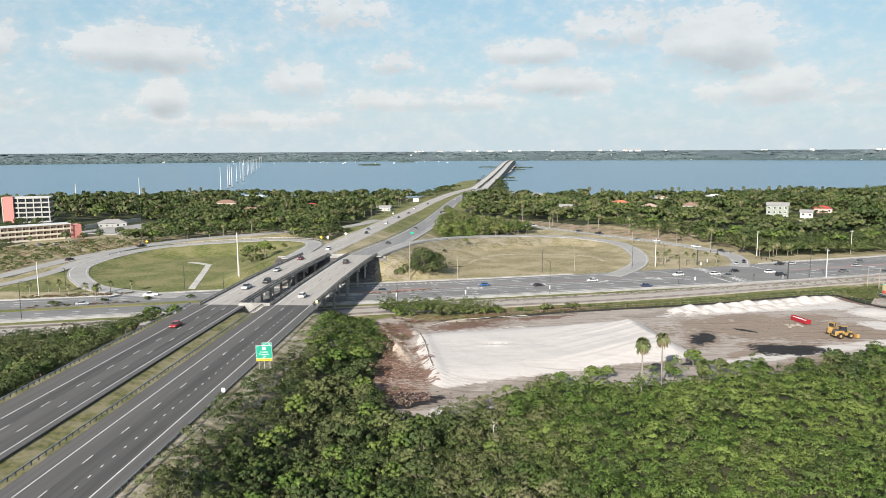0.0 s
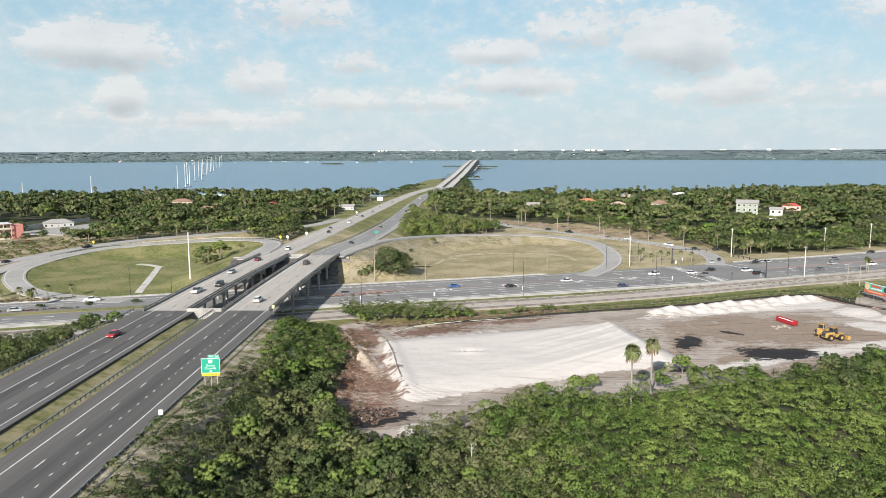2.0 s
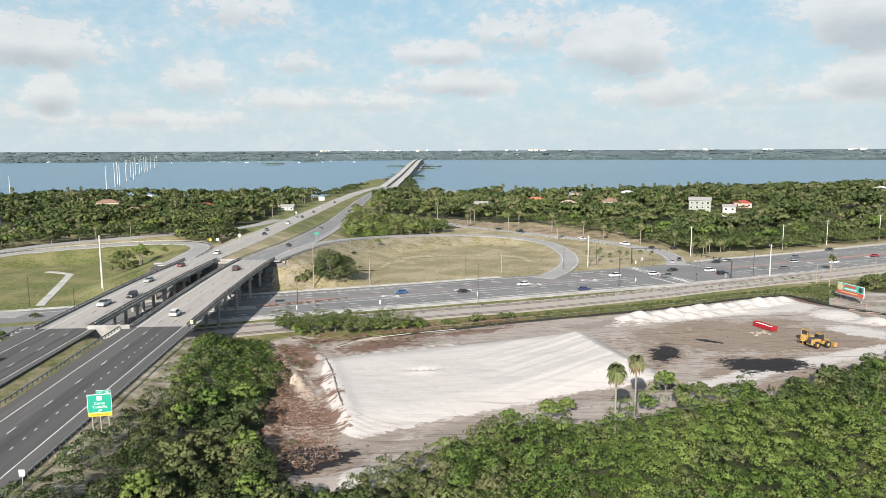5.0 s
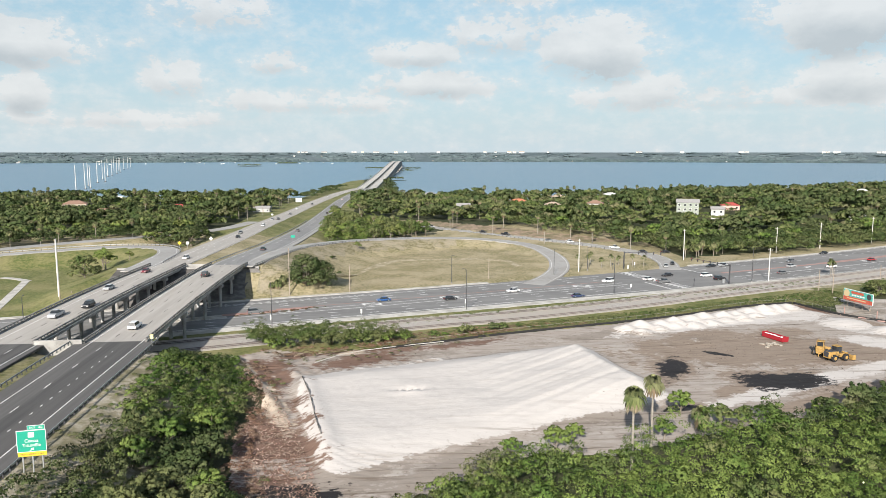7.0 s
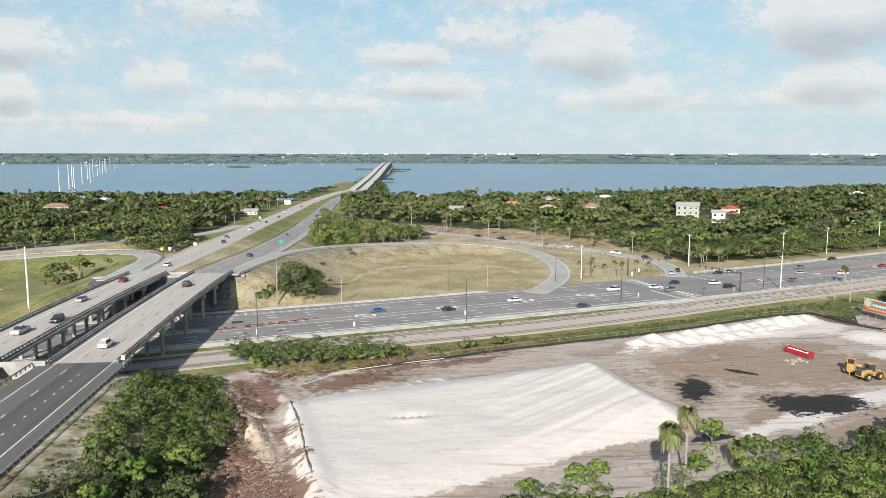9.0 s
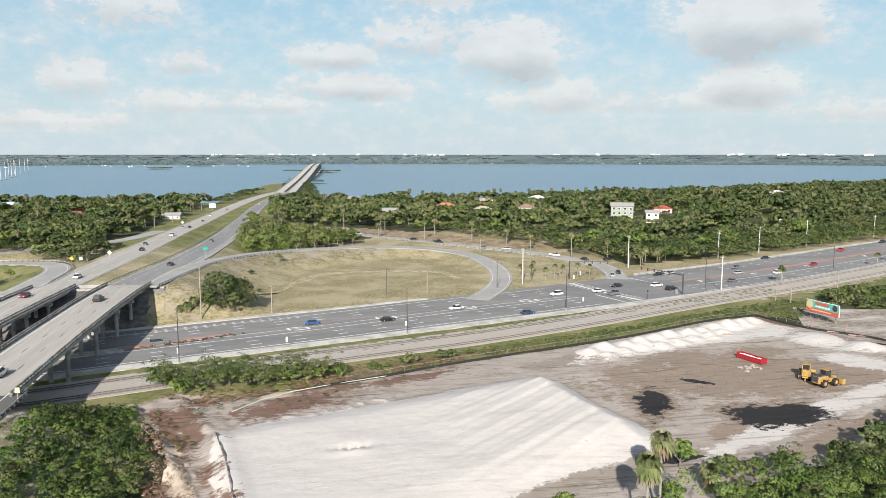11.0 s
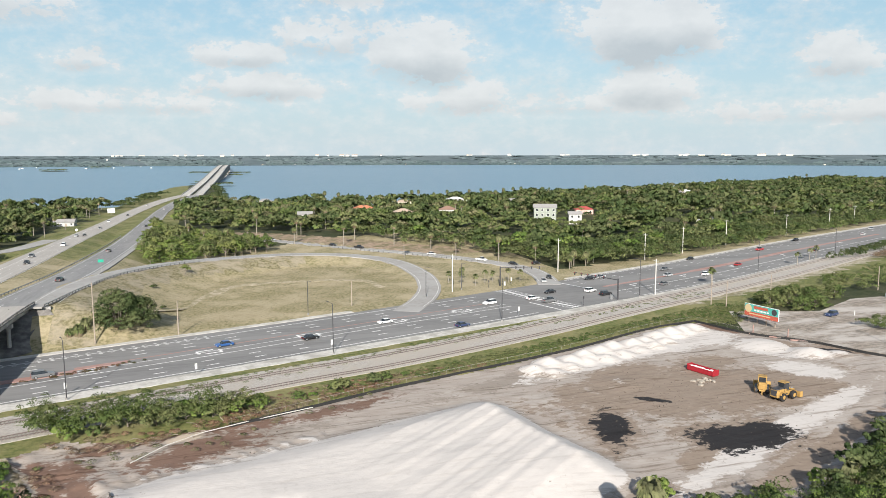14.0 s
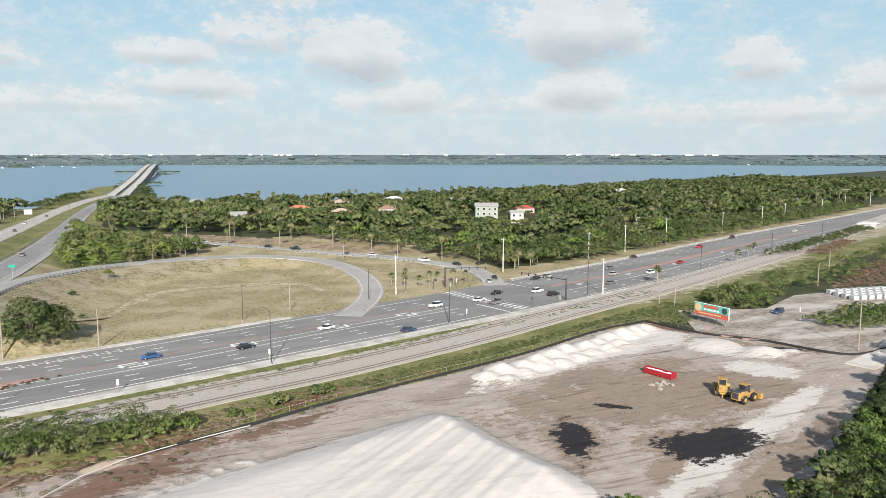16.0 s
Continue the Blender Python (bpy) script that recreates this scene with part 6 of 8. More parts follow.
# ---- railway ----
strip(RAIL1, -2.2, 12.5, -0.12, .4, name="ground_ballast", material=GRAVEL, label="pale gravel railway bed", category="railway bed")
for d in (0.0, 8.6):
    for k in (-.72, .72):
        strip(RAIL1, d + k - .06, d + k + .06, .16, .2, RAIL1.s_of_x(-220), RAIL1.s_of_x(560), "rail", RUST, "", "rusty steel rail of a railway track", "rail")["kind"] = "structure"
    v, f = [], []
    for s in np.arange(RAIL1.s_of_x(-150), RAIL1.s_of_x(330), .62):
        c, turn = RAIL1.at(s, d, -.09)
        q = [pose(c.x, c.y, c.z, 0, 0, turn) @ Vector(p_) for p_ in ((-.12, -1.3, 0), (.12, -1.3, 0), (.12, 1.3, 0), (-.12, 1.3, 0), (-.12, -1.3, .11), (.12, -1.3, .11), (.12, 1.3, .11), (-.12, 1.3, .11))]
        n0 = len(v)
        v += q
        f += [(n0 + 4, n0 + 5, n0 + 6, n0 + 7), (n0, n0 + 1, n0 + 5, n0 + 4), (n0 + 1, n0 + 2, n0 + 6, n0 + 5), (n0 + 2, n0 + 3, n0 + 7, n0 + 6), (n0 + 3, n0, n0 + 4, n0 + 7)]
    tagged(mesh_object("railway_ties", v, f, TIE), "weathered railway ties", "railway ties", "", "stuff")


# ---- guard rails ----
def unit_box(name, sx, sy, sz, material, z0=0.0):
    me = bpy.data.meshes.new(name)
    bm = box_bm([(0, 0, z0 + sz / 2, sx, sy, sz)])
    bm.to_mesh(me)
    bm.free()
    me.materials.append(material)
    return me


POSTM = unit_box("post", .16, .2, .8, DARK)
BPOST = unit_box("post", .28, .35, .62, RAILC)


def guardrail(line, d, s0, s1, label="galvanised steel guardrail on dark posts", every=1.9, dz=0.0, count=300):
    top = tagged(new("guardrail"), label, "guardrail")
    strip(line, d - .05, d + .05, .78 + dz, .16, s0, s1, "beam", STEEL, "", "", "", top)
    strip(line, d - .03, d + .03, .60 + dz, .13, s0, s1, "beam", STEEL, "", "", "", top)
    for s in np.arange(s0 + .4, s1, max(every, (s1 - s0) / count)):
        c, turn = line.at(s, d, dz)
        o = new("post", POSTM)
        o.parent, o.matrix_basis = top, pose(c.x, c.y, c.z - .05, 0, 0, turn)
    return top


sA, sB = MR.s_of_y(20), MR.s_of_y(B0)
guardrail(MR, -9.0, sA, sB)
guardrail(MR, 9.4, sA, sB)
guardrail(ML, 9.5, ML.s_of_y(60), ML.s_of_y(B0))
guardrail(MR, 7.2, MR.s_of_y(B1), MR.s_of_y(560), every=3)
rail_way = Line([tuple(LOOP_R.at(s, -float(np.interp(s, [0, 10, 34], [.7, 2.0, 4.4])) - .4)[0]) for s in np.arange(0, 120, 6)])
guardrail(rail_way, 0, .5, rail_way.length - 1, every=2.5)
guardrail(LOOP_L, 4.9, LOOP_L.s_of_x(-150) + 130, LOOP_L.length - 18, every=2.5)
guardrail(RAMP_R, -5, RAMP_R.s_of_x(92), RAMP_R.s_of_x(150), every=3)


def bridge_rail(line, d, label):
    top = tagged(new("bridge_railing"), label, "railing")
    s0, s1 = line.s_of_y(B0) - 1, line.s_of_y(B1) + 1
    strip(line, d - .22, d + .22, .30, .32, s0, s1, "kerb", RAILC, "", "", "", top)
    strip(line, d - .16, d + .16, .98, .26, s0, s1, "beam", RAILC, "", "weathered concrete beam", "", top)
    for s in np.arange(s0 + .5, s1, 1.55):
        c, turn = line.at(s, d, .24)
        o = new("post", BPOST)
        o.parent, o.matrix_basis = top, pose(c.x, c.y, c.z, 0, 0, turn)


for ln, ds in ((MR, (-6.6, 6.75)), (ML, (-6.3, 6.3))):
    for d in ds:
        bridge_rail(ln, d, "concrete post-and-beam bridge railing")
# wing walls between the two bridges, and the paved slopes under them
for y0, sg in ((B0 - 1.2, 1), (B1 + 1.2, -1)):
    a, b_ = MR.at(MR.s_of_y(y0), 6.9)[0], ML.at(ML.s_of_y(y0), -6.5)[0]
    tagged(part("retaining_wall", box_bm([((a.x + b_.x) / 2, y0, 6.9, abs(a.x - b_.x), .5, 4.2)], .05), PIERC, None), "stained concrete wall between the bridge ends", "wall", "", "structure")
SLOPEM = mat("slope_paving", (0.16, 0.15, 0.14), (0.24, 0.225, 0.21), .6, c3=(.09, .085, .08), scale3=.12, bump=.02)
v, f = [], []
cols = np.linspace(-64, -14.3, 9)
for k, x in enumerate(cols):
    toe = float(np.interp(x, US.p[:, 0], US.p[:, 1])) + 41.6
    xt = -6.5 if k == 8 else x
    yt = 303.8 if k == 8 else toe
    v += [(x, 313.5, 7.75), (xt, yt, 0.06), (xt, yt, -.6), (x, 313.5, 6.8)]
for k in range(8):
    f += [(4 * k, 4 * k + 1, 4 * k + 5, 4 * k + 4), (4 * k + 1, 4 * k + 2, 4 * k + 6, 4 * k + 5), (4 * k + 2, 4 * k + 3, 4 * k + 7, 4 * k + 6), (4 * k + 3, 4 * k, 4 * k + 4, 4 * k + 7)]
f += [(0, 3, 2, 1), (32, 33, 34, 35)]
tagged(mesh_object("slope_paving", v, f, SLOPEM), "dark mottled concrete slope under the bridges", "slope", "", "structure")
tagged(part("retaining_wall", box_bm([(-39, 314.2, 7.6, 50, 1.0, 1.5)]), PIERC, None), "concrete bridge seat at the top of the slope", "wall", "", "structure")


# ---- signs, lamps, poles ----
def exit_sign(x, y, z, turn):
    top = tagged(new("exit_sign"), "large green motorway exit sign on three posts", "road sign")
    top.matrix_basis = pose(x, y, z, 0, 0, turn)
    for k in (-1.4, 0, 1.4):
        part("post", box_bm([(k, .12, 1.6, .16, .2, 7.4)]), STEEL, top)
    board = part("panel", box_bm([(0, 0, 4.3, 4.2, .08, 3.5)], .03), WHITE, top, "white border panel")
    part("green_face", box_bm([(0, -.045, 4.3, 4.0, .03, 3.3)]), GREEN, top, "green sign face")
    part("tab", box_bm([(.75, 0, 6.42, 2.5, .08, .75)], .03), WHITE, top, "white border tab")
    part("tab_face", box_bm([(.75, -.045, 6.42, 2.36, .03, .62)]), GREEN, top, "green tab face")
    part("yellow_strip", box_bm([(0, -.02, 2.2, 4.1, .08, .65)]), SIGNY, top, "yellow strip under the sign")
    f = lambda x_, z_: pose(x_, -.075, z_, 90, 0, 0)
    text_part("EXIT", .42, WHITE, top, f(.25, 6.42))
    text_part("46", .58, WHITE, top, f(1.4, 6.42))
    text_part("Cocoa", .72, WHITE, top, f(0, 4.35))
    text_part("Titusville", .72, WHITE, top, f(0, 3.65))
    text_part("RIGHT LANE EXIT ONLY", .30, DARK, top, f(0, 2.2))
    part("shield", box_bm([(0, -.07, 5.3, .85, .02, .8)], .008), WHITE, top, "white route shield")
    text_part("1", .6, DARK, top, pose(0, -.09, 5.3, 90, 0, 0))
    bm = bmesh.new()
    for q in (((-.35, 2.75), (-.25, 2.68), (.15, 3.05), (.05, 3.13)), ((.3, 3.22), (-.15, 3.15), (.24, 2.8), (.28, 2.95))):
        bm.faces.new([bm.verts.new((a, -.078, b_)) for a, b_ in q])
    part("arrow", bm, WHITE, top)


exit_sign(-17.6, 143, 7.9, 8)
bpy.data.objects["exit_sign"].scale = (.86, .86, .86)


def road_sign(x, y, z, w, h, zc, material, label, turn=0, diamond=False):
    top = tagged(new("road_sign"), label, "road sign")
    top.matrix_basis = pose(x, y, z, 0, 0, turn)
    part("post", box_bm([(0, .05, zc / 2, .08, .08, zc)]), STEEL, top)
    bm = box_bm([(0, 0, 0, w, .03, h)])
    bm.transform(pose(0, -.02, zc, 0, 45 if diamond else 0, 0))
    part("panel", bm, material, top)


gz = lambda x, y: float(ground_height(np.array([x]), np.array([y]))[0])
road_sign(-19.3, 122, 7.8, .75, .9, 2.0, WHITE, "small white road sign on a post")
road_sign(-20.4, 205.5, 7.8, .75, .95, 2.1, plain("pale_yellow", (.70, .66, .35)), "pale yellow advisory sign on a post", 0)
road_sign(-9.9, 391, gz(-9.9, 391), 2.0, 1.1, 4.2, GREEN, "green exit sign beside the ramp")
road_sign(-47.5, 391, gz(-47.5, 391), 1.3, 1.3, 2.6, WHITE, "white diamond sign seen from behind", 0, True)
road_sign(-54.5, 376, gz(-54.5, 376), 1.2, 1.2, 2.4, WHITE, "white road sign on a post")
road_sign(-46.1, 588, gz(-46, 588), 1.3, 1.3, 2.6, WHITE, "white diamond sign seen from behind", 0, True)
road_sign(-48, 800, gz(-48, 800), 6, 4, 4, WHITE, "plain white board standing beside the road")
for x, y in ((57.2, 274), (120, 296), (24, 262.5), (140, 347), (-2, 256.5)):
    road_sign(x, y, .1, .5, 1.3, 2.0, WHITE, "narrow white road sign on a post", 15)
for x, y in ((-170, 405), (-60, 384)):
    road_sign(x, y, gz(x, y), 1.2, 1.2, 2.2, SIGNY, "yellow diamond warning sign", 0, True)


def street_lamp(x, y, h, turn, arm=2.4):
    top = tagged(new("street_lamp"), "slim dark street lamp beside the highway", "street lamp")
    top.matrix_basis = pose(x, y, 0, 0, 0, turn)
    part("pole", tube(bmesh.new(), [(0, 0, 0), (0, 0, h * .5), (0, 0, h)], [.13, .11, .08], 8), DARK, top)
    part("base", tube(bmesh.new(), [(0, 0, -.2), (0, 0, .5)], [.3, .22], 8), PIERC, top)
    part("arm", tube(bmesh.new(), [(0, 0, h - .2), (arm * .6, 0, h + .15), (arm, 0, h + .1)], [.05, .045, .04], 6), DARK, top)
    part("head", box_bm([(arm + .3, 0, h + .08, .8, .3, .14)], .04), DARK, top)


for x, y, h in ((-1.3, 254.2, 12.6), (56.9, 271.2, 13), (111.7, 291.2, 13.4), (172.8, 310.5, 13.4), (251.2, 340.3, 13.4), (325, 370, 13.4), (400, 402, 13.4), (-62, 239.5, 12.8), (-125, 220, 12.8)):
    street_lamp(x, y - 1.2, h, 107)
for x, y, h in ((57.5, 318.6, 10.8), (101, 333, 10.8), (-90, 270, 10.8), (-135, 262, 10.8), (118, 343, 10)):
    street_lamp(x, y, h, -73, 1.6)


def utility_pole(x, y, h, material=POLEC, r=.2, z=0.0, label="tall pale concrete utility pole with cross arms", arms=1, turn=17):
    top = tagged(new("utility_pole"), label, "utility pole")
    top.matrix_basis = pose(x, y, z, 0, 0, turn)
    part("pole", tube(bmesh.new(), [(0, 0, -.4), (0, 0, h * .5), (0, 0, h)], [r * 1.15, r, r * .75], 10), material, top)
    for k in range(arms):
        part("cross_arm", box_bm([(0, 0, h - .7 - k * 1.3, .12, 2.2, .14)]), material, top)
        for q in (-1, 0, 1):
            part("insulator", tube(bmesh.new(), [(0, q, h - .6 - k * 1.3), (0, q, h - .2 - k * 1.3)], [.06, .05], 6), PIERC, top)
    return top


POLES = ((113.4, 340.2, 13.9), (180.8, 311.5, 12.9), (171.2, 368.1, 14.5), (227.5, 387.4, 12.8), (259.9, 402, 13.4), (301.6, 420, 14.4), (372, 450, 13.4), (432.5, 475, 13.8), (470, 489, 13.8), (549, 522, 13.2), (620, 556, 13), (700, 590, 13), (-144, 258.5, 13.8))
for x, y, h in POLES:
    utility_pole(x, y, h)
utility_pole(-74.7, 290.5, 21, z=.8, r=.3, arms=0, label="very tall pale concrete pole beside the bridge")
for x, y, h, z in ((-1.6, 300.6, 16.4, .3), (19.3, 303.6, 9.4, .4), (73.2, 327, 8.2, .3), (-73, 287, 7.5, .5), (-71, 291, 4, .5), (194.8, 223.5, 12.4, 0), (205, 282, 10.5, 0), (264, 292, 9, 0), (189, 284, 9, 0), (187, 289, 8, 0), (300, 316, 9, 0)):
    utility_pole(x, y, h, WOODP, .16, z, "weathered wooden utility pole", 1 if h > 11 else 0)


def signal_mast(x, y, h, reach, turn, heads):
    top = tagged(new("traffic_signal"), "dark traffic signal mast with hanging lights", "traffic signal")
    top.matrix_basis = pose(x, y, 0, 0, 0, turn)
    part("pole", tube(bmesh.new(), [(0, 0, 0), (0, 0, h)], [.28, .24], 10), DARK, top)
    part("arm", tube(bmesh.new(), [(0, 0, h - .5), (reach * .5, 0, h - .25), (reach, 0, h - .1)], [.17, .13, .08], 8), DARK, top)
    for k in heads:
        hd = part("signal_head", box_bm([(k, .1, h - .45, .42, .3, 1.2)], .04), DARK, top)
        for q in (-.35, 0, .35):
            part("lens", tube(bmesh.new(), [(k, .24, h - .45 + q), (k, .28, h - .45 + q)], [.13, .13], 8), LAMPR if q > 0 else GLASS, hd)
    part("cabinet", box_bm([(1.8, 1.0, .8, .7, .6, 1.6)], .03), STEEL, top)


signal_mast(162.8, 307.5, 7.4, 20, 112, (6, 9.5, 13, 16, 19))
signal_mast(134.7, 345.5, 7.6, 17, -20, (6, 9, 12, 15))
for x, y in ((146.6, 302.5), (129, 343)):
    o = tagged(new("traffic_signal"), "small dark signal post beside the crossing", "traffic signal")
    o.matrix_basis = pose(x, y, 0)
    part("signal_head", box_bm([(0, 0, 2.7, .35, .3, .9)], .04), DARK, o)
    part("post", tube(bmesh.new(), [(0, 0, 0), (0, 0, 2.4)], [.07, .07], 8), DARK, o)


# ---- silt fence ----
FENCE = Line([(30, 226.5, 0), (46.4, 232.2, 0), (61, 237.6, 0), (80, 243.4, 0), (104, 250.3, 0), (120, 255.6, 0), (147, 266.5, 0), (166, 270.6, 0)], 2.5)
FENCE2 = Line([(166.2, 270.6, 0), (170.8, 252.8, 0), (180, 239.8, 0), (188, 221.5, 0), (205, 222, 0)], 2.5)
for ln in (FENCE, FENCE2):
    top = tagged(new("silt_fence"), "black fabric silt fence on wooden stakes", "fence")
    strip(ln, -.03, .03, .55, .65, name="fabric", material=BLACKF, kind="", parent=top)
    for s in np.arange(.5, ln.length, 2.4):
        c, turn = ln.at(s, -.06)
        part("stake", box_bm([(c.x, c.y, .3, .05, .05, .8, turn)]), BLACKF, top)
    top = tagged(new("wire_fence"), "thin wire fence along the railway side", "fence")
    strip(ln, .55, .57, 1.4, .04, name="top_rail", material=TIE, kind="", parent=top)
    for s in np.arange(.5, ln.length, 3.6):
        c, turn = ln.at(s, .57)
        part("post", tube(bmesh.new(), [(c.x, c.y, -.1), (c.x, c.y, 1.45)], [.025, .025], 6), TIE, top)
tagged(part("pipe", tube(bmesh.new(), [(14, 213, .9), (19, 219, .8), (25, 224, .5), (34, 228, .3), (46, 231.6, .25)], [.09] * 5, 6), POLEC, None), "long pale plastic pipe lying on the ground", "pipe")


# ---- machines in the pit ----
def wheel(parent, x, y, r, w, rim=CATY):
    wh = part("wheel", tube(bmesh.new(), [(x, y - w / 2, r), (x, y - w * .4, r), (x, y + w * .4, r), (x, y + w / 2, r)], [r * .86, r, r, r * .86], 16), TYRE, parent)
    part("rim", tube(bmesh.new(), [(x, y - w / 2 - .03, r), (x, y + w / 2 + .03, r)], [r * .5, r * .5], 12), rim, wh)


def wheel_loader(x, y, turn):
    top = tagged(new("wheel_loader"), "yellow wheel loader with a raised cab, parked on dirt", "wheel loader")
    top.matrix_basis = pose(x, y, 0, 0, 0, turn)
    part("rear_body", box_bm([(-1.9, 0, 1.75, 3.0, 1.7, 1.25), (-3.1, 0, 1.35, .7, 1.9, 1.1)], .12), CATY, top)
    part("engine_grille", box_bm([(-3.48, 0, 1.6, .06, 1.3, .9)]), DARK, top, "black engine grille")
    part("engine_hood", box_bm([(-2.2, 0, 2.45, 2.3, 1.35, .35), (-2.9, 0, 2.05, 1.2, 1.5, .5)], .08), DARK, top, "black engine hood")
    for sy in (-1.05, 1.05):
        part("mudguard", box_bm([(-1.9, sy, 1.86, 1.7, .6, .1), (-2.78, sy, 1.6, .1, .6, .5)], .03), CATY, top)
    for sy in (-.6, .6):
        part("headlight", box_bm([(.5, sy, 3.4, .12, .22, .16)], .03), LAMPW, top)
        part("handrail", tube(bmesh.new(), [(-1.2, sy * 1.5, 1.9), (-1.2, sy * 1.5, 2.9), (-2.9, sy * 1.5, 2.9), (-2.9, sy * 1.5, 2.2)], [.03] * 4, 5), DARK, top)
    part("hydraulic_ram", tube(bmesh.new(), [(.9, 0, 1.5), (2.7, 0, 1.9)], [.11, .08], 8), STEEL, top)
    part("ladder", box_bm([(-.6, -1.0, .7 + .35 * k, .5, .25, .05) for k in range(3)]), DARK, top)
    part("front_frame", box_bm([(1.2, 0, 1.2, 2.2, 1.2, .9)], .1), CATY, top)
    cab = part("cab", box_bm([(-.35, 0, 2.75, 1.5, 1.5, 1.5)], .1), GLASS, top, "dark glazed cab")
    part("roof", box_bm([(-.35, 0, 3.58, 1.75, 1.7, .14)], .05), CATY, cab)
    for sx in (-1.07, .37):
        for sy in (-.72, .72):
            part("pillar", box_bm([(sx, sy, 2.75, .1, .1, 1.6)]), DARK, cab)
    for sy in (-.55, .55):
        part("arm", tube(bmesh.new(), [(.8, sy, 2.1), (2.4, sy, 1.7), (3.3, sy, .7)], [.17, .17, .13], 6), CATY, top)
    bm = prism(bmesh.new(), [(-1.5, .1), (-1.5, 1.25), (-1.4, 1.25), (-1.4, .2), (1.4, .2), (1.4, 1.25), (1.5, 1.25), (1.5, .1)], 3.2, 4.1)
    bmesh.ops.create_cube(bm, size=1, matrix=pose(3.25, 0, .7) @ Matrix.Diagonal((.12, 2.9, 1.1, 1)))
    part("bucket", bm, CATY, top, "worn yellow bucket")
    part("exhaust", tube(bmesh.new(), [(-1.6, .3, 2.3), (-1.6, .3, 3.2)], [.07, .07], 8), DARK, top)
    for sx in (-1.9, 1.5):
        for sy in (-1.05, 1.05):
            wheel(top, sx, sy, .85, .62)


def bulldozer(x, y, turn):
    top = tagged(new("bulldozer"), "yellow crawler bulldozer parked on dirt", "bulldozer")
    top.matrix_basis = pose(x, y, 0, 0, 0, turn)
    part("engine_hood", box_bm([(1.2, 0, 1.75, 2.2, 1.1, 1.2)], .1), CATY, top)
    part("body", box_bm([(-.9, 0, 1.5, 2.2, 1.9, 1.1), (-2.0, 0, 1.3, .7, 1.6, .9)], .1), CATY, top)
    cab = part("cab", box_bm([(-.7, 0, 2.75, 1.5, 1.5, 1.3)], .08), GLASS, top, "dark glazed cab")
    part("roof", box_bm([(-.7, 0, 3.48, 1.9, 1.8, .16)], .05), CATY, cab)
    for sy in (-1.05, 1.05):
        bm = bmesh.new()
        pts = [(-2.0, .15), (-2.3, .6), (-1.9, 1.05), (1.7, 1.05), (2.1, .6), (1.8, .15)]
        a = [bm.verts.new((px_, sy - .28, pz_)) for px_, pz_ in pts]
        b_ = [bm.verts.new((px_, sy + .28, pz_)) for px_, pz_ in pts]
        bm.faces.new(a)
        bm.faces.new(b_[::-1])
        for k in range(6):
            bm.faces.new((a[k], b_[k], b_[(k + 1) % 6], a[(k + 1) % 6]))
        bmesh.ops.recalc_face_normals(bm, faces=bm.faces[:])
        part("track", bm, DARK, top, "dark steel crawler track")
        part("push_arm", box_bm([(1.2, sy * 1.35, .7, 3.4, .2, .28)], .03), CATY, top)
    part("blade", box_bm([(2.95, 0, .75, .18, 3.5, 1.3)], .05), CATY, top, "worn yellow blade")
    part("side_window", box_bm([(-.7, 0, 2.85, 1.2, 1.56, .8)], .03), GLASS, cab)
    for sx in (-1.4, 0):
        for sy in (-.74, .74):
            part("cab_post", box_bm([(sx, sy, 2.75, .14, .14, 1.4)]), CATY, cab)
    part("fuel_tank", box_bm([(-2.0, 0, 2.05, .8, 1.5, .7)], .1), CATY, top)
    part("radiator", box_bm([(2.32, 0, 1.75, .06, .95, 1.0)]), DARK, top, "black radiator grille")
    for sy in (-1.36, 1.36):
        for k in range(5):
            part("roller", tube(bmesh.new(), [(-1.4 + .75 * k, sy - .04, .38), (-1.4 + .75 * k, sy + .04, .38)], [.2, .2], 10), CATY, top)
        part("sprocket", tube(bmesh.new(), [(-1.85, sy - .05, .68), (-1.85, sy + .05, .68)], [.36, .36], 12), CATY, top)
    part("ripper", box_bm([(-2.7, 0, .9, .6, 1.2, .3), (-2.9, 0, .5, .15, .2, .9)], .03), CATY, top)
    for sy in (-.3, .35):
        part("exhaust", tube(bmesh.new(), [(1.2, sy, 2.3), (1.2, sy, 3.4)], [.07, .07], 8), DARK, top)


bulldozer(138.1, 211.6, 48)
wheel_loader(138.9, 206.3, 12)
# red open container
top = tagged(new("open_container"), "long red open-topped container with white sacks", "container")
top.matrix_basis = pose(134.9, 226.8, -.1, 0, 0, -75)
part("floor_panel", box_bm([(0, 0, .2, 7.2, 2.0, .16)]), REDP, top)
for sy in (-1, 1):
    part("side_panel", box_bm([(0, sy, .75, 7.2, .08, 1.1)], .02), REDP, top)
    for k in range(7):
        part("rib", box_bm([(-3.3 + 1.1 * k, sy * 1.06, .75, .12, .08, 1.05)]), REDP, top)
for sx in (-3.6, 3.6):
    part("end_panel", box_bm([(sx, 0, .85, .08, 2.0, 1.3)], .02), REDP, top)
random.seed(3)
for k in range(9):
    bm = bmesh.new()
    bmesh.ops.create_icosphere(bm, subdivisions=2, radius=.55)
    for v in bm.verts:
        v.co *= 1 + .25 * noise.noise(v.co * 2 + Vector((k, 0, 0)))
        v.co.z *= .55
    s = tagged(part("sack", bm, WHITE, None), "crumpled white sack in the container", "sack", "sacks in the container")
    s.matrix_basis = top.matrix_basis @ pose(-2.9 + .72 * k, random.uniform(-.4, .4), .95, 0, 0, k * 50)
RUBBLE = plain("pale_rubble", (.36, .32, .27), .9)
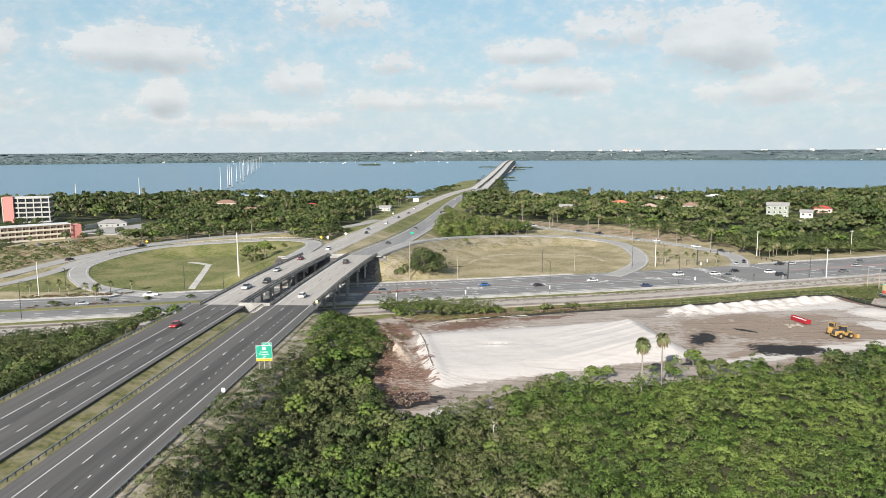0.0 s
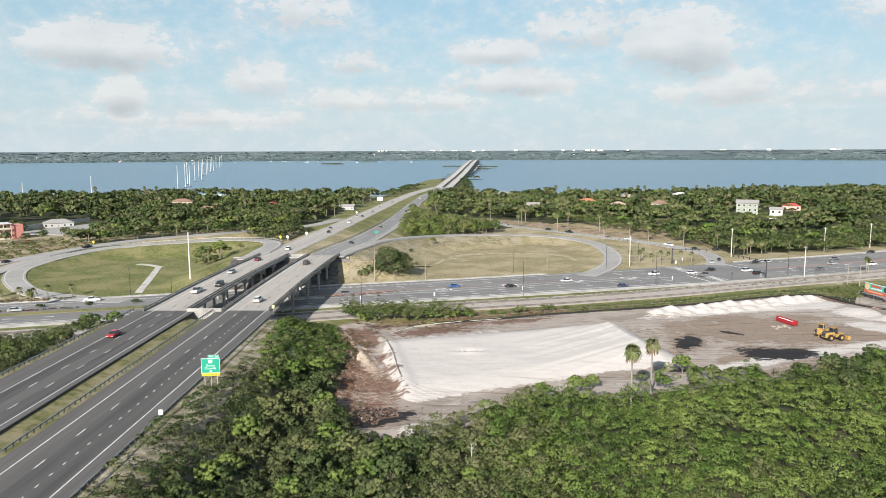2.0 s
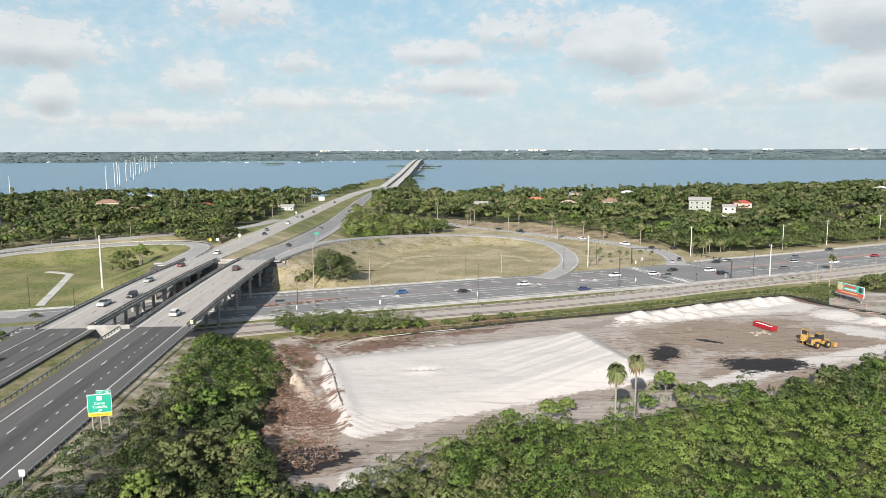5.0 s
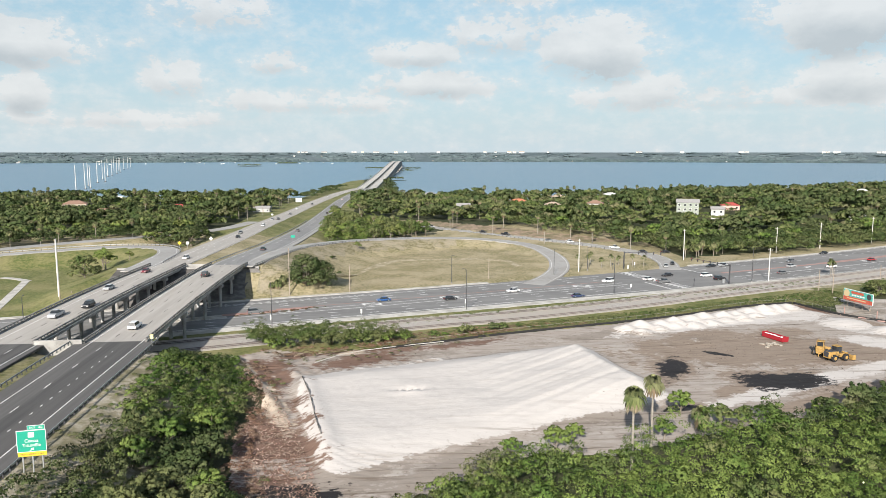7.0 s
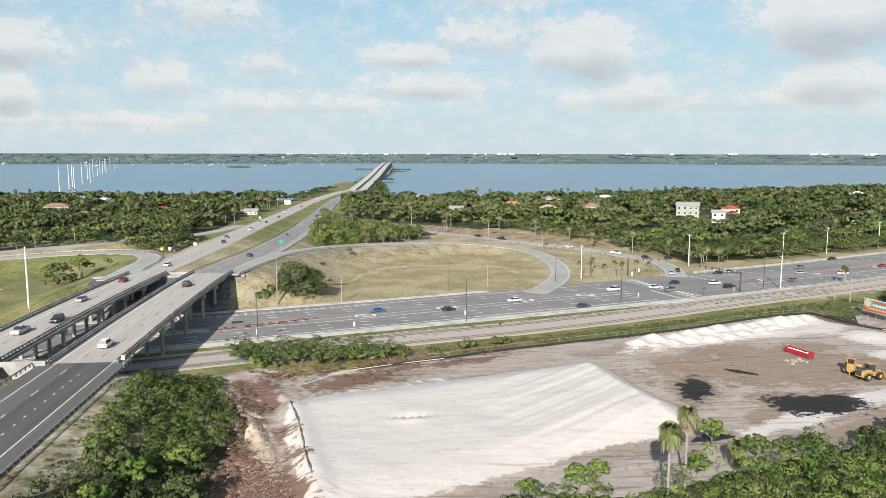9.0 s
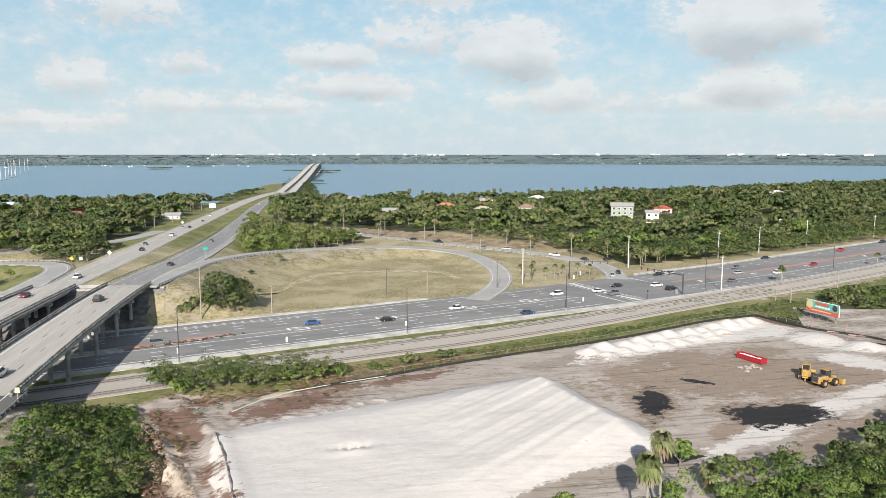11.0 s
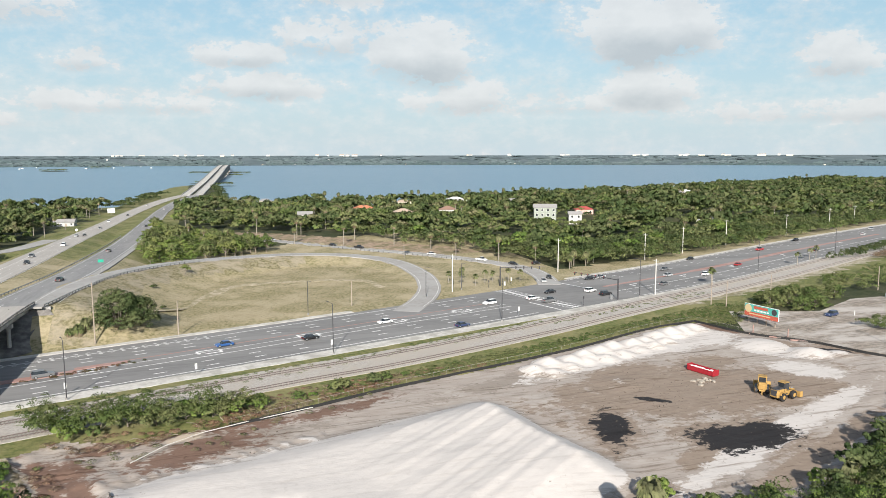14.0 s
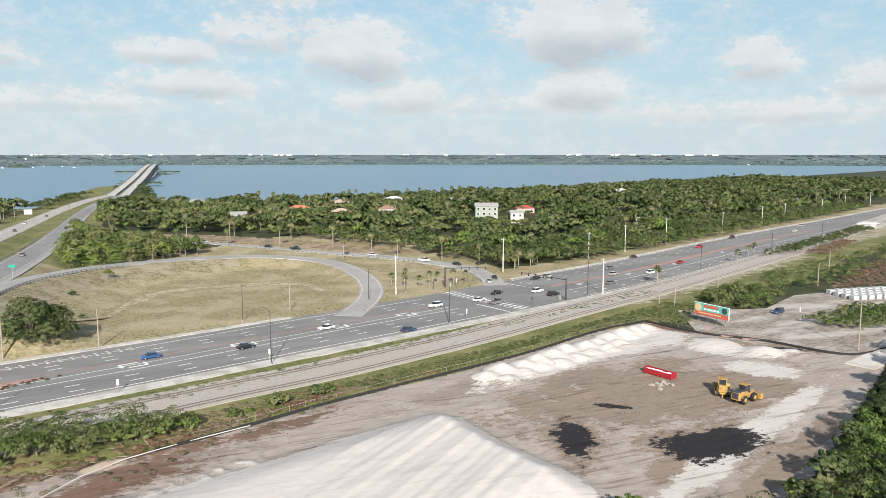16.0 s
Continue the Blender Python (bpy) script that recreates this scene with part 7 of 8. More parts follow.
for k in range(16):
    bm = bmesh.new()
    bmesh.ops.create_icosphere(bm, subdivisions=1, radius=random.uniform(.25, .7))
    for v in bm.verts:
        v.co *= 1 + .5 * noise.noise(v.co * 2 + Vector((k * 3, 0, 0)))
        v.co.z *= .5
    s = tagged(part("rubble", bm, RUBBLE, None), "lump of pale rubble on the dirt", "rubble", "rubble by the container")
    s.matrix_basis = pose(130.5 + random.uniform(-2.5, 2.5), 220.5 + random.uniform(-2, 2), .05, 0, 0, k * 40)
for k in range(14):
    bm = tube(bmesh.new(), [(0, 0, .1), (random.uniform(.6, 1.4), random.uniform(-.4, .4), random.uniform(.2, .8)), (random.uniform(1.6, 3), random.uniform(-.8, .8), random.uniform(.1, 1.0))], [.08, .06, .02], 5)
    o = tagged(part("dead_branch", bm, WOODP, None), "bare dead branch lying on dirt", "branch", "dead branches")
    o.matrix_basis = pose(8 + k * 1.7 + random.uniform(-2, 2), 222 + k * .5 + random.uniform(-2.5, 2.5), .1, 0, 0, random.uniform(0, 360))
# bleached dead tree in the thicket
bm = bmesh.new()
tube(bm, [(0, 0, 0), (.2, .1, 3), (.1, .3, 5.6)], [.16, .12, .05], 6)
for k in range(9):
    a, z0 = k * 2.4, 2.4 + k * .36
    tube(bm, [(.15, .15, z0), (.15 + math.cos(a) * .9, .15 + math.sin(a) * .9, z0 + .8), (.15 + math.cos(a + .3) * 1.5, .15 + math.sin(a + .3) * 1.5, z0 + 1.7)], [.06, .04, .015], 5)
tagged(part("dead_tree", bm, DEADWOOD, None), "bleached leafless dead tree in the thicket", "dead tree").matrix_basis = pose(33.5, 121, 1.5) @ Matrix.Scale(.55, 4)

# red pipes and old beams by the far corner of the pit
for k in range(6):
    tagged(part("beam", box_bm([(0, 0, 0, 5.5, .28, .3)], .03), RUST if k % 2 else PAVER, None), "rusty red steel beam lying on dirt", "beam", "steel beams").matrix_basis = pose(172.5 + k * 1.5, 250.5 - k * 2.2 + (k % 2) * .9, .2, 0, 0, -55 + k * 5)
for x, y in ((172.4, 253), (178, 246)):
    tagged(part("pipe", tube(bmesh.new(), [(0, 0, 0), (0, 0, 2.4)], [.14, .14], 8), PAVER, None), "upright red pipe by the fence", "pipe").matrix_basis = pose(x, y, 0)


# ---- billboard ----
def billboard(x, y, turn):
    top = tagged(new("billboard"), "roadside billboard in teal and red on steel posts", "billboard")
    top.matrix_basis = pose(x, y, 0, 0, 0, turn)
    teal, redf, tanf = plain("billboard_teal", (.10, .42, .36), .5, var=.03), plain("billboard_red", (.50, .11, .07), .5, var=.03), plain("billboard_tan", (.62, .48, .28), .5, var=.03)
    for k in (-4.6, -1.6, 1.6, 4.6):
        part("post", box_bm([(k, .35, 2.6, .22, .3, 5.2)]), WOODP, top)
    part("panel", box_bm([(0, 0, 3.9, 12, .25, 3.6)], .03), WHITE, top)
    part("upper_face", box_bm([(0, -.14, 4.5, 11.8, .03, 2.2)]), teal, top, "teal upper face")
    part("lower_face", box_bm([(0, -.14, 2.75, 11.8, .03, 1.25)]), redf, top, "red lower face")
    part("disc", tube(bmesh.new(), [(-4.6, -.16, 4.3), (-4.6, -.2, 4.3)], [1.2, 1.2], 20), tanf, top, "round tan shape")
    part("bar", box_bm([(-.2, -.165, 4.9, 5.0, .02, .8)]), redf, top, "red bar")
    for k in range(5):
        part("bar", box_bm([(-2.1 + k * 1.1, -.165, 4.0, .8, .02, .45)]), WHITE, top, "pale bar")
    part("blot", tube(bmesh.new(), [(4.5, -.16, 4.5), (4.5, -.2, 4.5)], [.9, .9], 16), DARK, top, "dark round shape")
    part("bar", box_bm([(-.5, -.165, 2.8, 7.5, .02, .3)]), tanf, top, "tan bar")
    part("catwalk", box_bm([(0, -.7, 1.9, 12.2, 1.0, .1)]), STEEL, top)


billboard(182.0, 260.6, -82)


# ---- vehicles ----
PAINTS = {k: mat("car_" + k, tuple(v * .95 for v in c), c, 2, rough=.28, spec=.6) for k, c in dict(white=(.78, .78, .77), black=(.02, .02, .022), silver=(.45, .46, .47), grey=(.16, .165, .17), red=(.42, .03, .035), maroon=(.22, .03, .045), blue=(.03, .10, .28), navy=(.03, .05, .12)).items()}


def car(kind, paint):
    """A vehicle at the origin, heading along x; kind: sedan, suv or pickup."""
    words = dict(sedan="sedan car", suv="sport utility car", pickup="pickup truck")[kind]
    top = tagged(new("pickup_truck" if kind == "pickup" else "car"), f"{paint} {words} on the road", "pickup truck" if kind == "pickup" else "car")
    L_, W_, H_ = dict(sedan=(4.7, 1.82, 1.45), suv=(4.8, 1.92, 1.75), pickup=(5.7, 2.0, 1.85))[kind]
    b0 = .28
    waist = H_ * .6
    side = [(-L_ / 2, b0 + .15), (-L_ / 2 + .05, waist), (L_ / 2 - 1.2, waist), (L_ / 2 - .15, waist - .16), (L_ / 2, b0 + .35), (L_ / 2 - .05, b0), (-L_ / 2 + .15, b0)]
    bm = bmesh.new()
    a = [bm.verts.new((x, -W_ / 2, z)) for x, z in side]
    b_ = [bm.verts.new((x, W_ / 2, z)) for x, z in side]
    bm.faces.new(a)
    bm.faces.new(b_[::-1])
    for k in range(len(side)):
        bm.faces.new((a[k], b_[k], b_[(k + 1) % len(side)], a[(k + 1) % len(side)]))
    bmesh.ops.recalc_face_normals(bm, faces=bm.faces[:])
    bmesh.ops.bevel(bm, geom=bm.edges[:], offset=.08, segments=2, affect="EDGES")
    part("body", bm, PAINTS[paint], top)
    cab = dict(sedan=(-1.75, -1.1, .35, 1.15), suv=(-2.25, -1.95, .3, 1.0), pickup=(-.55, -.4, .75, 1.45))[kind]
    bm = bmesh.new()
    lo = [bm.verts.new((x, y, waist - .02)) for x, y in ((cab[0], -W_ / 2 + .08), (cab[3], -W_ / 2 + .08), (cab[3], W_ / 2 - .08), (cab[0], W_ / 2 - .08))]
    hi = [bm.verts.new((x, y, H_ - .05)) for x, y in ((cab[1], -W_ / 2 + .28), (cab[2], -W_ / 2 + .28), (cab[2], W_ / 2 - .28), (cab[1], W_ / 2 - .28))]
    bm.faces.new(hi)
    for k in range(4):
        bm.faces.new((lo[k], lo[(k + 1) % 4], hi[(k + 1) % 4], hi[k]))
    part("cabin_glass", bm, GLASS, top, "dark tinted windows")
    part("roof", box_bm([((cab[1] + cab[2]) / 2, 0, H_ - .03, cab[2] - cab[1] + .1, W_ - .5, .07)], .03), PAINTS[paint], top)
    if kind == "pickup":
        part("bed", box_bm([(-1.75, 0, waist + .005, 1.9, W_ - .35, .03)]), DARK, top, "dark load bed")
    for sx in (-L_ * .31, L_ * .31):
        for sy in (-W_ / 2 + .1, W_ / 2 - .1):
            wh = part("wheel", tube(bmesh.new(), [(sx, sy - .11, .34), (sx, sy + .11, .34)], [.34, .34], 14), TYRE, top)
            part("rim", tube(bmesh.new(), [(sx, sy - .13, .34), (sx, sy + .13, .34)], [.2, .2], 10), STEEL, wh)
    for sy in (-W_ / 2 + .3, W_ / 2 - .3):
        part("headlight", box_bm([(L_ / 2 - .06, sy, waist - .32, .1, .4, .16)], .02), LAMPW, top)
        part("tail_light", box_bm([(-L_ / 2 + .0, sy, waist - .2, .08, .3, .2)], .02), LAMPR, top)
    return top


CARS = {}


def park(kind, paint, x, y, z, turn):
    if (kind, paint) not in CARS:
        CARS[kind, paint] = car(kind, paint)
        CARS[kind, paint].matrix_basis = pose(x, y, z, 0, 0, turn)
        return
    copy_thing(CARS[kind, paint], pose(x, y, z, 0, 0, turn))


ROWS = """53.6 287 black sedan 1|77.5 298.9 white sedan 0|117.7 314.6 white suv 0|134.9 317.5 white sedan 1|138.5 311.5 grey pickup 1|146 326 black sedan 0|161.2 323.4 white suv 1|163.1 316 black suv 1|174.4 347 black sedan 0|181 349.5 silver sedan 0|209.3 343.7 silver sedan 1|217.3 357.5 grey sedan 0|226 340.6 white suv 1|257.4 358.5 red sedan 1|248.5 381 black sedan 0|195.6 327 grey sedan 1|31 287 blue sedan 0|98 287.5 navy sedan 1|305 398 red pickup 0|330 386 black sedan 1|355 425 black suv 0|420 437 white sedan 1|440 420 white suv 1|455 462 silver sedan 0|520 452 white suv 1|-100 261 white pickup 0|-118 244 silver sedan 1|-60 262 grey sedan 0|-9 272 grey suv 1"""
for row in ROWS.split("|"):
    x, y, paint, kind, way_ = row.split()
    x, y = float(x), float(y)
    park(kind, paint, x, y, 0.02, US.at(US.s_of_x(x))[1] + (0 if way_ == "1" else 180))


def on_line(line, s, d, kind, paint, back=False):
    c, turn = line.at(s, d, .06)
    park(kind, paint, c.x, c.y, c.z, turn + (180 if back else 0))


for y, d, kind, paint in ((234.6, .6, "pickup", "silver"), (245, -3, "suv", "black"), (269.5, 1.5, "sedan", "silver"), (300.5, 2, "sedan", "maroon"), (180, 1.5, "sedan", "red"), (335, -1, "sedan", "white"), (420, -2, "sedan", "black"), (448, 2, "sedan", "grey"), (500, -2, "suv", "white"), (564, 2, "sedan", "silver"), (566, -2, "sedan", "black"), (630, -2, "sedan", "grey"), (700, 2, "suv", "white"), (780, -2, "sedan", "black"), (930, 2, "sedan", "white")):
    on_line(ML, ML.s_of_y(y), d, kind, paint, True)
for y, d, kind, paint in ((221, 0, "suv", "white"), (290, 1, "suv", "black"), (367, 0, "sedan", "black"), (470, 2, "sedan", "grey"), (640, -1, "suv", "black"), (860, 1, "sedan", "white")):
    on_line(MR, MR.s_of_y(y), d, kind, paint)
for x, d, kind, paint in ((93.7, 1, "sedan", "black"), (105, 1, "pickup", "black"), (134.5, 0, "sedan", "white"), (151, 0, "pickup", "white"), (159, 1.8, "sedan", "black"), (66, 0, "sedan", "silver")):
    on_line(RAMP_R, float(np.interp(x, RAMP_R.p[:-12, 0], RAMP_R.s[:-12])), d, kind, paint)
on_line(RAMP_R, RAMP_R.length - 14, 1.6, "sedan", "black")
on_line(RAMP_R, RAMP_R.length - 6, -1.6, "sedan", "silver")
on_line(ROAD_L, ROAD_L.length * .40, -1.8, "sedan", "black")
on_line(ROAD_L, ROAD_L.length * .52, -1.8, "pickup", "black")
park("suv", "navy", 211.5, 263.2, 0.0, 195)
park("sedan", "black", 172, 391, 0.3, 10)


# ---- buildings ----
PANE = unit_box("window", 1.3, .08, 1.3, GLASS)
FRAME = unit_box("window_frame", 1.55, .06, 1.55, WHITE)
DOORM = unit_box("door", 1.0, .08, 2.1, plain("door_paint", (.35, .30, .26)))


def building(name, label, x, y, turn, w, d, floors, wall, roof, shape="hip", z=None, bays=None, fh=3.0, category="house"):
    """A house: walls, roof, windows on all four sides, a door; front along -y before turning."""
    top = tagged(new(name), label, category)
    top.matrix_basis = pose(x, y, (gz(x, y) - .2) if z is None else z, 0, 0, turn)
    h = floors * fh + .3
    part("wall", box_bm([(0, 0, h / 2, w, d, h)]), STUCCO[wall], top)
    bm = bmesh.new()
    o, t = .5, h + min(w, d) * .24
    if shape == "flat":
        bm = box_bm([(0, 0, h + .2, w + .5, d + .5, .5)])
    else:
        e = [bm.verts.new((sx * (w / 2 + o), sy * (d / 2 + o), h)) for sx, sy in ((-1, -1), (1, -1), (1, 1), (-1, 1))]
        ridge = w / 2 - (d / 2 if shape == "hip" else -o)
        r = [bm.verts.new((-ridge, 0, t)), bm.verts.new((ridge, 0, t))]
        for f_ in ((e[0], e[1], r[1], r[0]), (e[2], e[3], r[0], r[1]), (e[1], e[2], r[1]), (e[3], e[0], r[0])):
            bm.faces.new(f_)
        bm.faces.new(e[::-1])
    part("roof", bm, ROOFS[roof], top)
    bays = bays or max(2, int(w / 3.4))
    for fl in range(floors):
        for k in range(bays):
            for side in (-1, 1):
                q = pose(-w / 2 + (k + .5) * w / bays, side * (d / 2 + .02), fl * fh + 1.0)
                if fl == 0 and side == -1 and k == bays // 2:
                    o_ = new("door", DOORM)
                    q = pose(-w / 2 + (k + .5) * w / bays, side * (d / 2 + .03), .1)
                else:
                    o_ = new("window_frame", FRAME)
                    g_ = new("window", PANE)
                    g_.parent, g_.matrix_basis = o_, pose(0, side * .03, .12)
                o_.parent, o_.matrix_basis = top, q
        for k in range(max(1, int(d / 5))):
            for side in (-1, 1):
                o_ = new("window_frame", FRAME)
                o_.parent, o_.matrix_basis = top, pose(side * (w / 2 + .02), -d / 2 + (k + .5) * d / max(1, int(d / 5)), fl * fh + 1.0, 0, 0, 90)
                g_ = new("window", PANE)
                g_.parent, g_.matrix_basis = o_, pose(0, -side * .03, .12)
    return top


for row in """flat-roofed white house among trees|39|775|8|24|12|1|white|white|flat
small pale house by the river|94|890|0|14|10|2|cream|grey|hip
white two-storey house among trees|103|650|-6|11|9|2|white|grey|gable
house with an orange tiled roof|164|722|-12|17|11|2|cream|orange|hip
tan house with a brown roof|170|613|-10|13|10|2|tan|tan|hip
white house with a brown roof|198|592|-18|12|10|2|white|brown|hip
tall sage three-storey house on the rise|236|511|-24|14|9|3|sage|grey|gable
small pale blue house below the rise|250|497|-24|8|7|2|white|grey|gable
pink house with a red roof|277|534|-20|12|8|1|pink|red|hip
pale house by the river woods|225|810|0|14|9|2|cream|tan|hip
grey-roofed house by the river|292|840|10|16|10|2|white|white|hip
white house near the water|330|780|10|12|9|2|white|grey|gable
white house far up the shore|620|880|20|14|10|2|white|white|hip
brown-roofed house among trees|-238|725|14|20|12|2|tan|brown|hip
house with a white metal roof|-256|870|10|22|12|1|white|white|gable
house with a bright red roof|-147|720|8|15|10|1|white|red|hip
tan house among trees|-190|660|12|18|11|1|tan|brown|hip
pale house beside the causeway road|-68|688|-4|14|9|1|grey|grey|gable
grey-roofed house behind a white wall|-256|528|28|20|11|1|grey|grey|hip
low house above the highway|345|492|-25|14|9|1|grey|grey|gable""".split("\n"):
    lab, x, y, turn, w, d, fl, wl, rf, sh = row.split("|")
    building("house", lab, float(x), float(y), float(turn), float(w), float(d), int(fl), wl, rf, sh)
for row in """low cream shop with a flat roof|585|590|26|30|16|1|cream|white
white commercial building with a flat roof|690|650|26|40|18|1|white|grey
small white shed beside the highway|478|430|24|16|8|1|white|white
pale commercial building down the highway|800|700|26|36|18|2|white|white""".split("\n"):
    lab, x, y, turn, w, d, fl, wl, rf = row.split("|")
    building("shop", lab, float(x), float(y), float(turn), float(w), float(d), int(fl), wl, rf, "flat", fh=4.2, category="building")


def motel(x, y, turn, bays=16):
    """A three-storey motel with open galleries."""
    top = tagged(new("motel"), "three-storey pink motel with open galleries", "motel")
    top.matrix_basis = pose(x, y, 0, 0, 0, turn)
    L_ = bays * 4.0
    part("wall", box_bm([(-L_ / 2, 5, 4.8, L_, 9, 9.6)]), STUCCO["pink"], top)
    part("roof", box_bm([(-L_ / 2, 4.2, 9.8, L_ + 1, 12, .5)], .05), ROOFS["white"], top)
    part("end_block", box_bm([(3.5, 4, 4.4, 7, 9, 8.8)]), STUCCO["salmon"], top)
    for fl in range(3):
        part("gallery", box_bm([(-L_ / 2, -.6, fl * 3.1 + .15, L_, 2.4, .22)]), STUCCO["cream"], top)
        part("railing", box_bm([(-L_ / 2, -1.75, fl * 3.1 + .75, L_, .08, .95)]), STUCCO["cream"], top)
        for k in range(bays):
            xk = -4 * k - 2
            o_ = new("window", PANE)
            o_.parent, o_.matrix_basis = top, pose(xk - .8, .46, fl * 3.1 + .9)
            o_ = new("door", DOORM)
            o_.parent, o_.matrix_basis = top, pose(xk + .9, .46, fl * 3.1 + .25)
    for k in range(bays + 1):
        part("column", box_bm([(-4 * k, -1.6, 4.8, .3, .3, 9.6)]), STUCCO["cream"], top)


motel(-243, 449, 45)


def tower(x, y, turn):
    top = tagged(new("office_block"), "five-storey red and white office block", "office block")
    top.matrix_basis = pose(x, y, 2, 0, 0, turn)
    part("wall", box_bm([(3, 6, 9.6, 33, 14, 19.2)]), GLASS, top, "dark glazed core")
    part("stair_tower", box_bm([(-9, -.5, 10.2, 7, 6, 20.4)], .05), STUCCO["salmon"], top, "red stair tower")
    part("roof", box_bm([(3, 6, 19.4, 34, 15, .6)]), ROOFS["white"], top)
    for fl in range(6):
        part("slab", box_bm([(3, 5.6, fl * 3.8 + .1, 33.6, 15.2, 1.15)], .03), STUCCO["white"], top, "white floor band")
    for k in range(7):
        part("column", box_bm([(-13.4 + k * 5.4, -1.9, 9.6, .7, .7, 19.2)]), STUCCO["white"], top, "white column")


tower(-332, 536, 22)
top = tagged(new("flagpole"), "tall flagpole with a striped flag", "flagpole")
top.matrix_basis = pose(-350, 528, 2)
part("pole", tube(bmesh.new(), [(0, 0, 0), (0, 0, 34)], [.2, .1], 8), WHITE, top)
fl_red = plain("flag_red", (.45, .05, .07))
for k in range(13):
    bm = bmesh.new()
    q = [[bm.verts.new((-.2 - u * 1.5, .5 * math.sin(u * 1.3), 33.6 - k * .42 - dz - u * .32)) for dz in (0, .42)] for u in range(7)]
    for a, b_ in zip(q, q[1:]):
        bm.faces.new((a[0], a[1], b_[1], b_[0]))
    part("stripe", bm, fl_red if k % 2 == 0 else WHITE, top)
part("canton", box_bm([(-2.0, -.3, 31.6, 3.6, 1.3, 2.8)]), plain("flag_blue", (.03, .05, .16)), top, "dark blue corner")
for a, b_, lab in (((-266, 488), (-262, 528), 2.6), ((-262, 528), (-252, 566), 2.6)):
    mx_, my_, ln_ = (a[0] + b_[0]) / 2, (a[1] + b_[1]) / 2, math.hypot(a[0] - b_[0], a[1] - b_[1])
    tagged(part("garden_wall", box_bm([(mx_, my_, 1.4, ln_, .3, 3.2, math.degrees(math.atan2(b_[1] - a[1], b_[0] - a[0])))], .03), STUCCO["white"], None), "long white garden wall", "wall")
lot = mesh_object("car_park", [(-262, 480, .25), (-222, 470, .25), (-205, 520, .25), (-240, 545, .25), (-262, 480, -.4), (-222, 470, -.4), (-205, 520, -.4), (-240, 545, -.4)], [(0, 1, 2, 3), (0, 4, 5, 1), (1, 5, 6, 2), (2, 6, 7, 3), (3, 7, 4, 0)], RAMP_ASPHALT)
tagged(lot, "pale asphalt car park by the motel", "car park", "", "structure")
for x, y, kind, paint in ((-228, 424, "suv", "white"), (-234, 417, "sedan", "silver"), (-240, 411, "sedan", "blue"), (-246, 404, "suv", "grey"), (-222, 431, "sedan", "red")):
    park(kind, paint, x, y, 0.15, 135)

# ---- bridge over the river ----
FB = Line([(18, 1130, -3.2), (29, 1330, -2.5), (46, 1560, 2.5), (67, 1850, 11), (90, 2200, 19), (108, 2500, 20.5), (124, 2800, 17), (150, 3500, 2), (170, 4000, -3)], 20)
for d, lab in ((8.4, "long pale river bridge carriageway"), (-8.4, "long pale river bridge carriageway")):
    top = tagged(new("river_bridge"), lab, "bridge")
    strip(FB, d - 6, d + 6, 0, 1.4, name="deck", material=WALK, kind="", parent=top)
    for k in (-6, 6):
        strip(FB, d + k - .2, d + k + .2, 1.0, 1.1, name="parapet", material=WALK, kind="", parent=top)
    for s in np.arange(420, FB.length - 300, 46):
        c, turn = FB.at(s, d, -1.4)
        part("pier", box_bm([(c.x, c.y, (c.z - 8) / 2, 10, 2.2, c.z + 8, turn - 90)]), PIERC, top)
for x, y, h in ((-396, 1136, 38), (-407, 1199, 40), (-412, 1233, 36), (-440, 1300, 40), (-475, 1438, 40), (-478, 1486, 38), (-530, 1620, 40), (-579, 1791, 42), (-600, 1880, 40), (-642, 2040, 42), (-666, 2138, 40), (-705, 2205, 44), (-740, 2350, 42), (-775, 2502, 44), (-800, 2620, 42), (-880, 2900, 44), (-471, 850, 24), (-452, 975, 27)):
    top = tagged(new("power_pylon"), "tall pale power line pole standing in water", "power pylon", "power line poles")
    top.matrix_basis = pose(x, y, -6)
    part("pole", tube(bmesh.new(), [(0, 0, -2), (0, 0, h)], [.7, .42], 8), POLEC, top)
    part("foundation", tube(bmesh.new(), [(0, 0, -2), (0, 0, 1.4)], [2.4, 2.4], 10), DARK, top)
# far shore specks
for k in range(64):
    row = (0, 1, 0, 0, 2, 0, 1, 0)[k % 8]
    a = radians(random.uniform(-42, 60) if row else random.uniform(-8, 45))
    r_ = random.uniform(4350, 4375) if row == 1 else random.uniform(4560, 4700) if row == 2 else random.uniform(4880, 4915)
    x, y = 28 + math.sin(a) * r_, 45 + math.cos(a) * r_
    w, h = (random.uniform(8, 17), random.uniform(3, 5.5)) if row else (random.uniform(12, 42), random.uniform(3, 8))
    o = tagged(new("far_building"), "pale building on the far shore", "building", "buildings on the far shore")
    o.matrix_basis = pose(x, y, float(base_height(np.array([x]), np.array([y]))[0]) + (2 if row else 4), 0, 0, -math.degrees(a))
    # mostly grey walls and roofs: haze over white buildings, put into the colour
    part("wall", box_bm([(0, 0, h / 2 - 4, w, 10, h + 8)]), STUCCO[random.choice(("white", "cream", "grey", "grey"))], o)
    part("roof", prism(bmesh.new(), [(-5.6, h), (5.6, h), (0, h + random.uniform(.6, 2.6))], -w / 2 - .5, w / 2 + .5), ROOFS[random.choice(("white", "grey", "grey", "tan"))], o)
